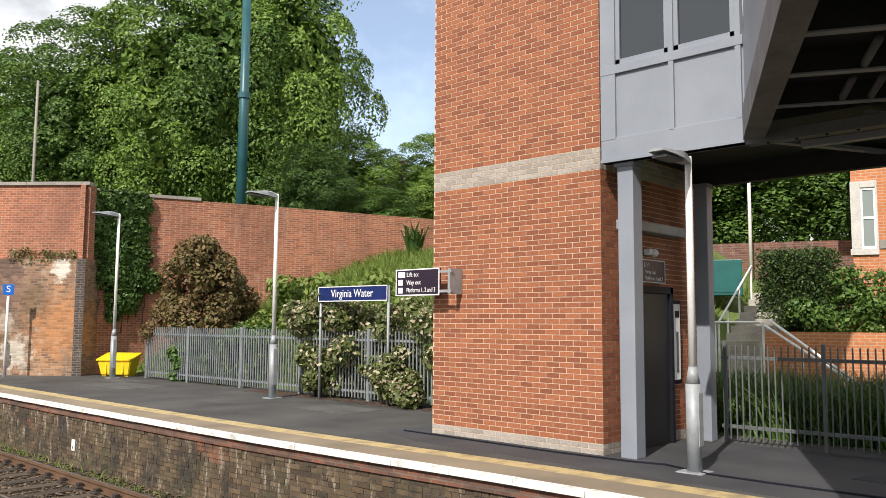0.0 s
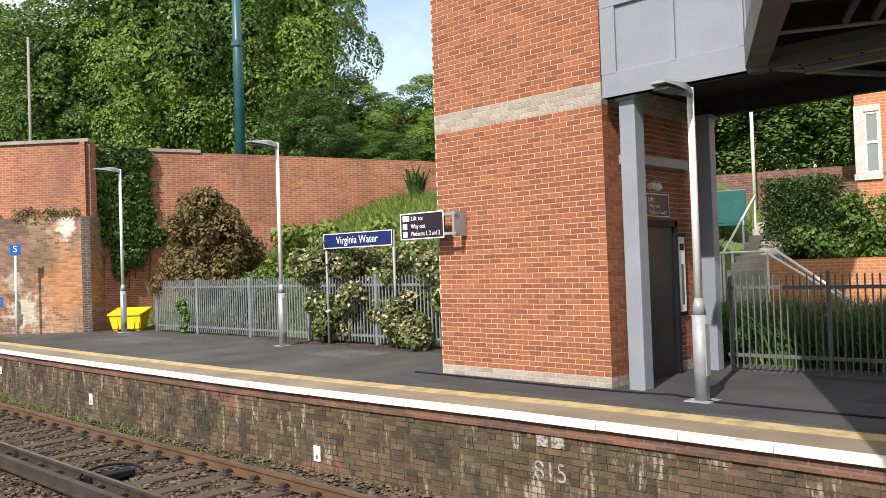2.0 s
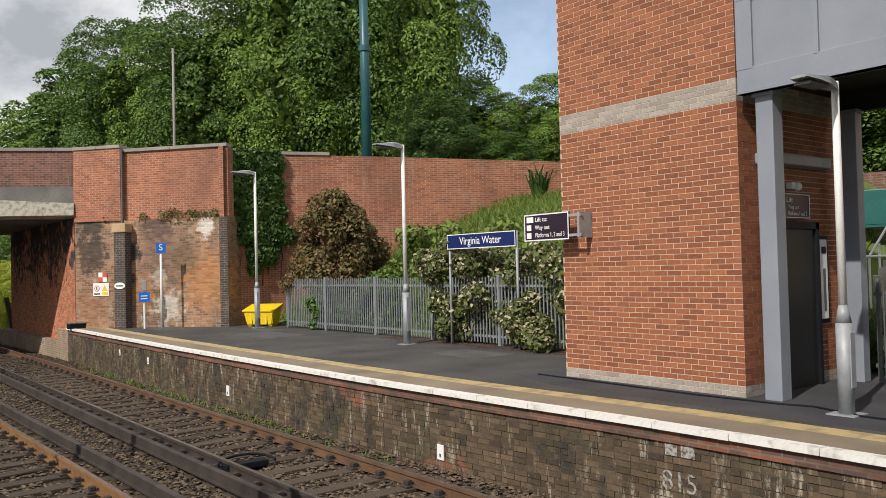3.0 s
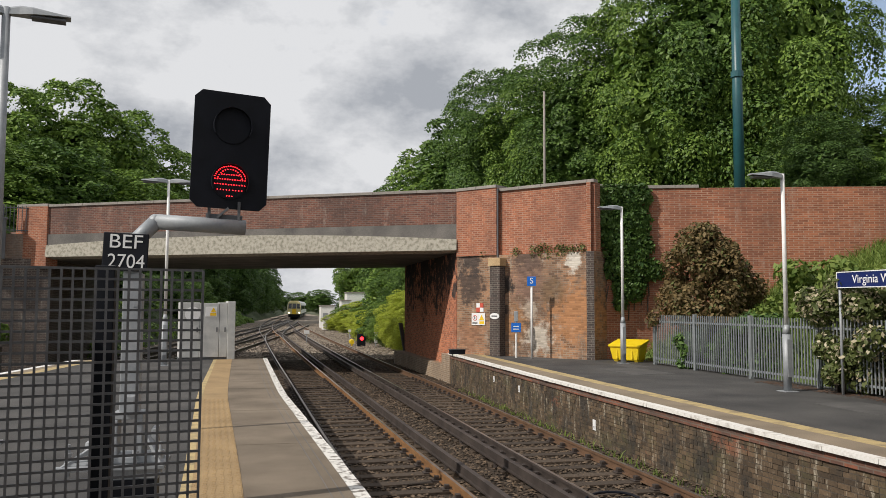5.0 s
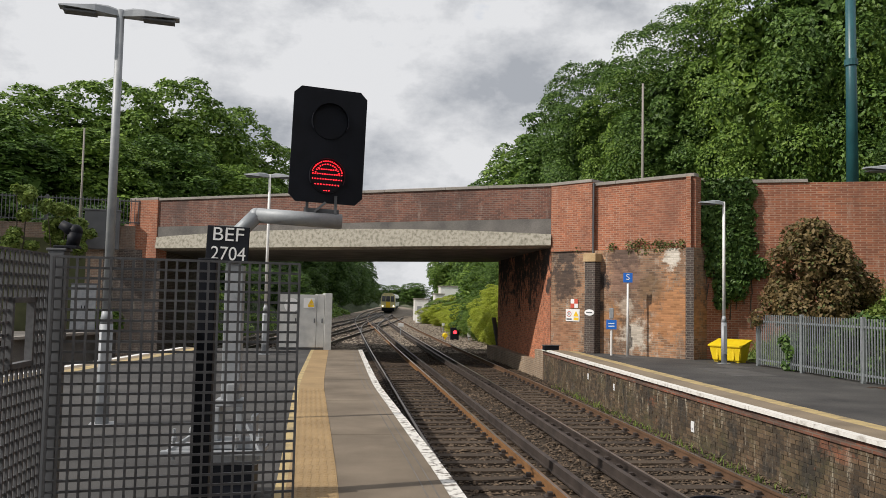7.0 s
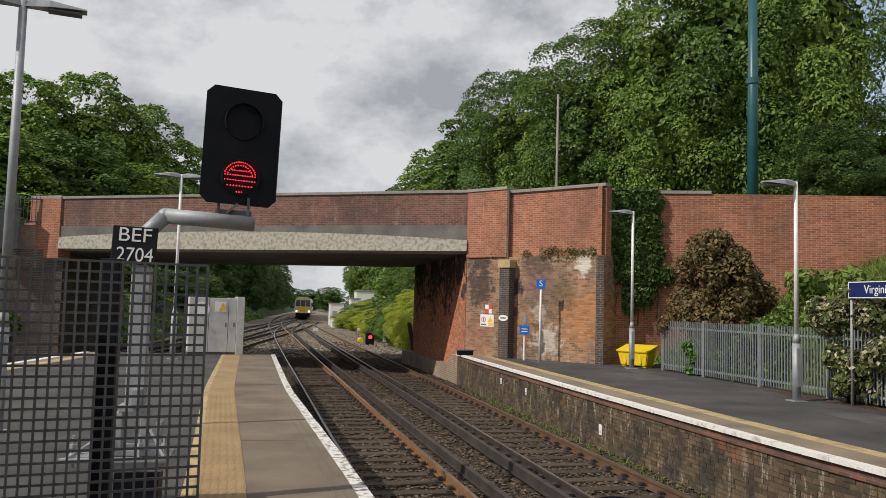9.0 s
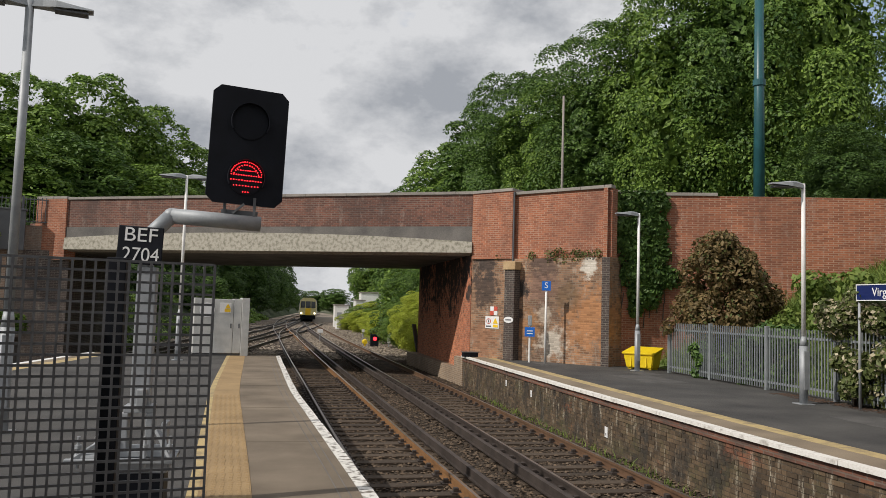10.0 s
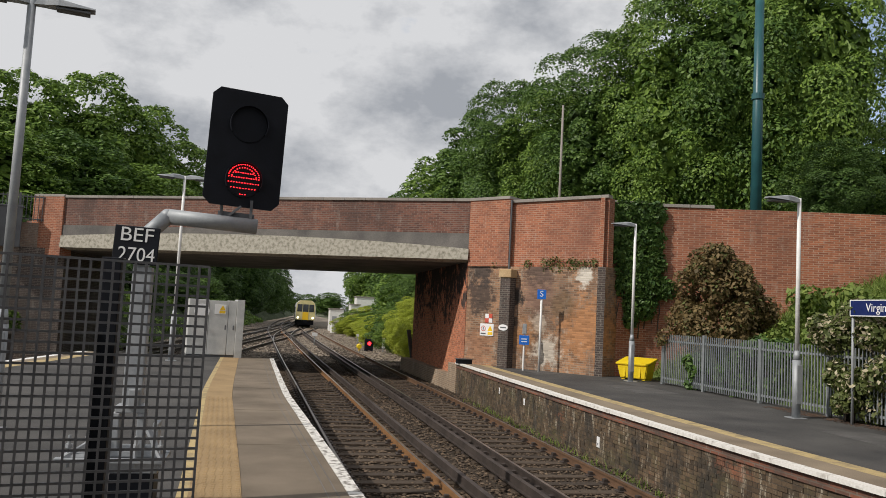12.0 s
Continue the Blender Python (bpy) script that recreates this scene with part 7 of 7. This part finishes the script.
bm = bmesh.new(); box(bm, 1.5, 2.1, 6.0, 2.2, 2.8, 7.3, 0.02); part("chimney", bm, M_BRICK_RED, roof)

# ---- road poles ----
def pole(name, x, y, z0, z1, r, m, label):
    t = thing(name, pose(x, y, 0), label, "pole")
    bm = bmesh.new(); rod(bm, (0, 0, z0), (0, 0, z1), r, r * 0.75, 14); part("shaft", bm, m, t, "", True)
    return t


pole("road_pole", 14.2, 39.5, 4.6, 13.0, 0.075, M_COPING, "slim pale road lamp pole behind the wall")
mp_ = pole("mobile_mast", 19.5, 30.2, 4.6, 16.5, 0.24, M_TEALPOLE, "thick teal-painted steel mast behind the wall")
bm = bmesh.new(); rod(bm, (0, 0, 11.5), (0, 0, 11.75), 0.26, n=14); part("collar", bm, M_TEALPOLE, mp_)
pole("garden_pole", 24.6, 9.9, 3.0, 7.5, 0.06, M_WHITE2, "slim pale lamp pole behind the garden wall")
pole("road_pole", -16.6, 50, 4.0, 11.6, 0.07, M_COPING, "slim pale road lamp pole beyond the bridge")
# left of the bridge: railing, grey box, saplings
railing((-26, 36.2), (-9.6, 39.0), 1.25, (0.15, 1.15), 0.16, 0.03, (0.1, 3, 6, 9, 12, 15), M_DARKGREY, "dark iron railing on the road edge").location.z = 4.9
bm = bmesh.new(); prism(bm, [(-26, 36.4), (-9.4, 39.2), (-9.4, 40.5), (-26, 38)], -1.3, 4.9)
M_BRICK_GREY = brick_mat("stained_grey_brick", (0.34, 0.22, 0.155), (0.23, 0.16, 0.12), (0.34, 0.28, 0.23), (0.12, 0.10, 0.085), 0.7, pale=0.5)
struct("road_edge", bm, M_BRICK_GREY, "stained brick retaining wall below the road railing", "wall")
BANK = [(-15.0, 14.0), (-13.4, 28.0), (-11.3, 36.0), (-10.9, 38.3)]
bm = bmesh.new(); prism(bm, BANK + [(-40, 34.0), (-40, 14.0)], -1.3, 0.0)
struct("side_bank", bm, M_CONCDARK, "dark retained bank beside the side tracks", "bank")
for n, (p, q) in enumerate(zip(BANK[1:], BANK)):
    coping_run("side_bank_coping_%d" % (n + 1), p, q, 0.0, 0.32, 0.04)
for x, y, w, h in ((-11.75, 36.3, 1.0, 2.1), (-13.2, 35.6, 0.8, 1.7)):
    t = thing("side_cabinet", pose(x, y, 0, 0, 0, 16), "weathered grey steel cabinet beside the side tracks", "cabinet", "side cabinets")
    bm = bmesh.new(); box(bm, -w / 2, 0, 0.08, w / 2, 0.5, h, 0.02); part("body", bm, M_GALV, t)
    bm = bmesh.new(); box(bm, -w / 2 - 0.03, -0.03, h, w / 2 + 0.03, 0.53, h + 0.06, 0.01); part("lid", bm, M_DARKGREY, t)
    bm = bmesh.new(); box(bm, -w / 2 + 0.03, 0.03, 0.0, w / 2 - 0.03, 0.47, 0.08); part("plinth", bm, M_DARKGREY, t)
    for k in (-1, 1):
        bm = bmesh.new(); box(bm, k * w / 4 - w / 4 + 0.03, -0.015, 0.2, k * w / 4 + w / 4 - 0.03, 0.0, h - 0.1, 0.005); d = part("door", bm, M_GALV, t)
        bm = bmesh.new(); box(bm, k * 0.06 - 0.015, -0.04, h * 0.5, k * 0.06 + 0.015, -0.015, h * 0.5 + 0.15); part("handle", bm, M_BLACK, d)
hb = lumps(91, 14, -0.7, 0.7, -0.3, 0.3, 0.1, 0.9, 0.2, 0.4)
shrub("bank_weeds", -10.4 - 0.9, 37.6, 0.0, hb, [("foliage", L_TREE2, 1500, 0.09, 0.7)], "green weeds at the foot of the bridge wall", "weeds", 0, seed=92)
t = thing("grey_cabinet", pose(-11.7, 38.2, 3.75, 0, 0, 14), "grey steel cabinet beside the bridge pillar", "cabinet")
bm = bmesh.new(); box(bm, -0.75, 0, 0, 0.75, 0.4, 1.75, 0.02); part("body", bm, M_DARKGREY, t)
bm = bmesh.new(); box(bm, -0.8, -0.04, 1.75, 0.8, 0.44, 1.82, 0.01); part("lid", bm, M_DARKGREY, t)
for x, y, h in ((-13.0, 36.4, 2.2), (-14.3, 36.0, 3.2), (-15.6, 35.6, 2.6), (-17.2, 35.2, 3.8), (-12.2, 36.9, 1.6)):
    hb = lumps(int(h * 10), 12, -0.45, 0.45, -0.4, 0.4, 0.3, h, 0.22, 0.4)
    shrub("sapling", x, y, 3.2, hb, [("foliage", L_GRASS, 2600, 0.1, 0.7)], "bright green sapling on the bridge bank", "sapling", 3, seed=int(h * 7))
# far trackside things
t = thing("ground_signal", pose(7.05, 58.7, -1.15), "small black ground signal with a red light", "railway signal")
bm = bmesh.new(); box(bm, -0.3, -0.15, 0, 0.3, 0.2, 0.88, 0.03); part("body", bm, M_BLACK, t)
bm = bmesh.new(); rod(bm, (0.02, -0.151, 0.56), (0.02, -0.17, 0.56), 0.13, n=18); part("lamp", bm, G_RED, t)
t = thing("yellow_lamp_case", pose(6.4, 58.9, -1.15), "yellow round lineside case", "lineside case")
bm = bmesh.new(); rod(bm, (0, -0.2, 0.3), (0, 0.3, 0.3), 0.15, 0.20, 16); box(bm, -0.06, 0, 0, 0.06, 0.1, 0.15); part("body", bm, M_YELLOW, t)
for x, y, w, h, z in ((6.4, 60.5, 0.2, 0.2, 0.95), (3.45, 64.5, 0.42, 0.28, 0.7), (8.1, 58.6, 0.22, 0.75, 0.25)):
    t = thing("lineside_board", pose(x, y, -1.15), "small white lineside board on a post", "railway sign", "lineside boards")
    bm = bmesh.new(); rod(bm, (0, 0.03, 0), (0, 0.03, z + h / 2), 0.04, n=8); part("post", bm, M_GALV, t)
    bm = bmesh.new(); box(bm, -w / 2, -0.02, z, w / 2, 0.02, z + h, 0.01); part("plate", bm, M_SIGNW, t)
for x0, x1, y, h, lab in ((7.6, 9.4, 108, 2.9, "pale green lineside equipment hut"), (10.1, 11.3, 106, 3.6, "white lineside equipment hut"), (11.2, 14.0, 110, 4.7, "white flat-roofed lineside building"), (7.2, 8.6, 98, 1.3, "low white lineside cabinet")):
    t = thing("lineside_hut", pose(x0, y, -1.2), lab, "hut", "lineside huts")
    bm = bmesh.new(); box(bm, 0, 0, 0, x1 - x0, 3, h, 0.02); part("wall", bm, M_WHITE2, t)
    bm = bmesh.new(); box(bm, -0.1, -0.1, h, x1 - x0 + 0.1, 3.1, h + 0.15, 0.02); part("roof", bm, M_COPING, t)
    bm = bmesh.new(); box(bm, 0.3, -0.03, 0.1, 0.9, 0, min(2.0, h - 0.2), 0.01); part("door", bm, M_GALV, t)
bm = bmesh.new(); bar(bm, (7.25, 40.8, -1.1), (6.95, 41.2, 0.9), 0.25, 0.06)
tagged(part("leaning_board", bm, M_DARKGREY, None, "dark board leaning on the abutment end"), "", "board")
t = thing("cable_trough", pose(7.12, 29.3, 0, 0, 0, 8), "low black cable trough at the platform end", "cable trough")
bm = bmesh.new(); box(bm, -0.33, -0.12, 0, 0.33, 0.12, 0.16, 0.01); part("channel", bm, M_BLACK, t)
bm = bmesh.new(); box(bm, -0.35, -0.14, 0.16, 0.35, 0.14, 0.19, 0.006); part("lid", bm, M_DARKGREY, t)
t = thing("rail_clamp", pose(5.0, 11.1, RAIL_Z - 0.16), "black cable loop and clamp between the rails", "track fitting")
bm = bmesh.new()
for k in range(10):
    a0, a1 = k * 0.314, (k + 1) * 0.314
    rod(bm, (0.45 * math.cos(a0), 0.25 * math.sin(a0), 0.05 + 0.1 * math.sin(a0)), (0.45 * math.cos(a1), 0.25 * math.sin(a1), 0.05 + 0.1 * math.sin(a1)), 0.02, n=7)
part("cable", bm, M_BLACK, t)
bm = bmesh.new(); box(bm, -0.35, -0.1, 0.0, 0.3, 0.1, 0.10, 0.02); part("clamp", bm, M_BLACK, t)

# ---- train ----
M_CABCREAM = mat("cream_yellow_paint", [(0.58, 0.51, 0.24), (0.69, 0.61, 0.31)], 0.5, scale=3, fine=30, bump=0.03)
def carriage(lead):
    t = thing("train_carriage", pose(0, 0, 0), "white and yellow electric train carriage" if not lead else "yellow-fronted electric train carriage with lit headlights", "train", "train")
    bm = bmesh.new()
    prof = [(-1.38, 0.95), (-1.42, 1.6), (-1.40, 2.6), (-1.25, 3.35), (-0.8, 3.72), (0.8, 3.72), (1.25, 3.35), (1.40, 2.6), (1.42, 1.6), (1.38, 0.95)]
    a, b = [bm.verts.new((x, 0.0, z)) for x, z in prof], [bm.verts.new((x, 19.6, z)) for x, z in prof]
    bm.faces.new(a), bm.faces.new(b[::-1])
    for i in range(len(a)):
        j = (i + 1) % len(a)
        bm.faces.new((a[i], b[i], b[j], a[j]))
    body = part("body", bm, M_WHITE2, t)
    bm = bmesh.new()
    for s in (-1, 1):
        box(bm, s * 1.44 - 0.02, 1.2, 1.85, s * 1.44 + 0.02, 18.6, 2.75)
    part("window_band", bm, M_GLASS, body)
    bm = bmesh.new(); box(bm, -1.2, 0.6, 0.25, 1.2, 19, 0.95); part("underframe", bm, M_BLACK, t)
    for y in (3.0, 16.6):
        bm = bmesh.new()
        for dy in (-1.2, 1.2):
            rod(bm, (-0.8, y + dy, 0.42), (0.8, y + dy, 0.42), 0.42, n=14)
        part("bogie", bm, M_BLACK, t)
    if lead:
        bm = bmesh.new()
        slab(bm, [(x * 0.96, z) for x, z in prof], pose(0, -0.012, 0, 90, 0, 0), 0.01)
        part("cab_front", bm, M_CABCREAM, body, "pale yellow cab front")
        bm = bmesh.new()
        slab(bm, [(-0.42, 0.95), (0.42, 0.95), (0.42, 2.05), (-0.42, 2.05)], pose(0, -0.05, 0, 90, 0, 0), 0.02)
        part("front_panel", bm, M_SIGNY, body, "yellow warning panel")
        for x0, x1 in ((-1.2, -0.5), (-0.4, 0.4), (0.5, 1.2)):
            bm = bmesh.new(); slab(bm, [(x0, 2.1), (x1, 2.1), (x1 * 0.94, 3.15), (x0 * 0.94, 3.15)], pose(0, -0.03, 0, 90, 0, 0), 0.02); part("windscreen", bm, M_GLASS, body)
        for x in (-1.05, 1.05):
            bm = bmesh.new(); rod(bm, (x, -0.03, 1.25), (x, -0.08, 1.25), 0.13, n=12); part("headlight", bm, G_HEAD, body)
        bm = bmesh.new(); box(bm, -0.25, -0.4, 0.55, 0.25, 0.1, 0.95, 0.03); part("coupler", bm, M_BLACK, t)
    return t


CARRIAGES = [carriage(True), carriage(False), carriage(False)]


# ---- motions ----
def motions():
    for n, car in enumerate(CARRIAGES):
        rows = []
        for k in range(0, 25):
            s = k * 0.5
            y0 = 209.0 - 7.7 * s + 20.2 * n
            x0, x1 = FAR(y0), FAR(y0 + 19.6)
            rows.append((s, pose(x0, y0, RAIL_Z, 0, 0, -math.degrees(math.atan2(x1 - x0, 19.6)))))
        walk(car, rows)


motions()
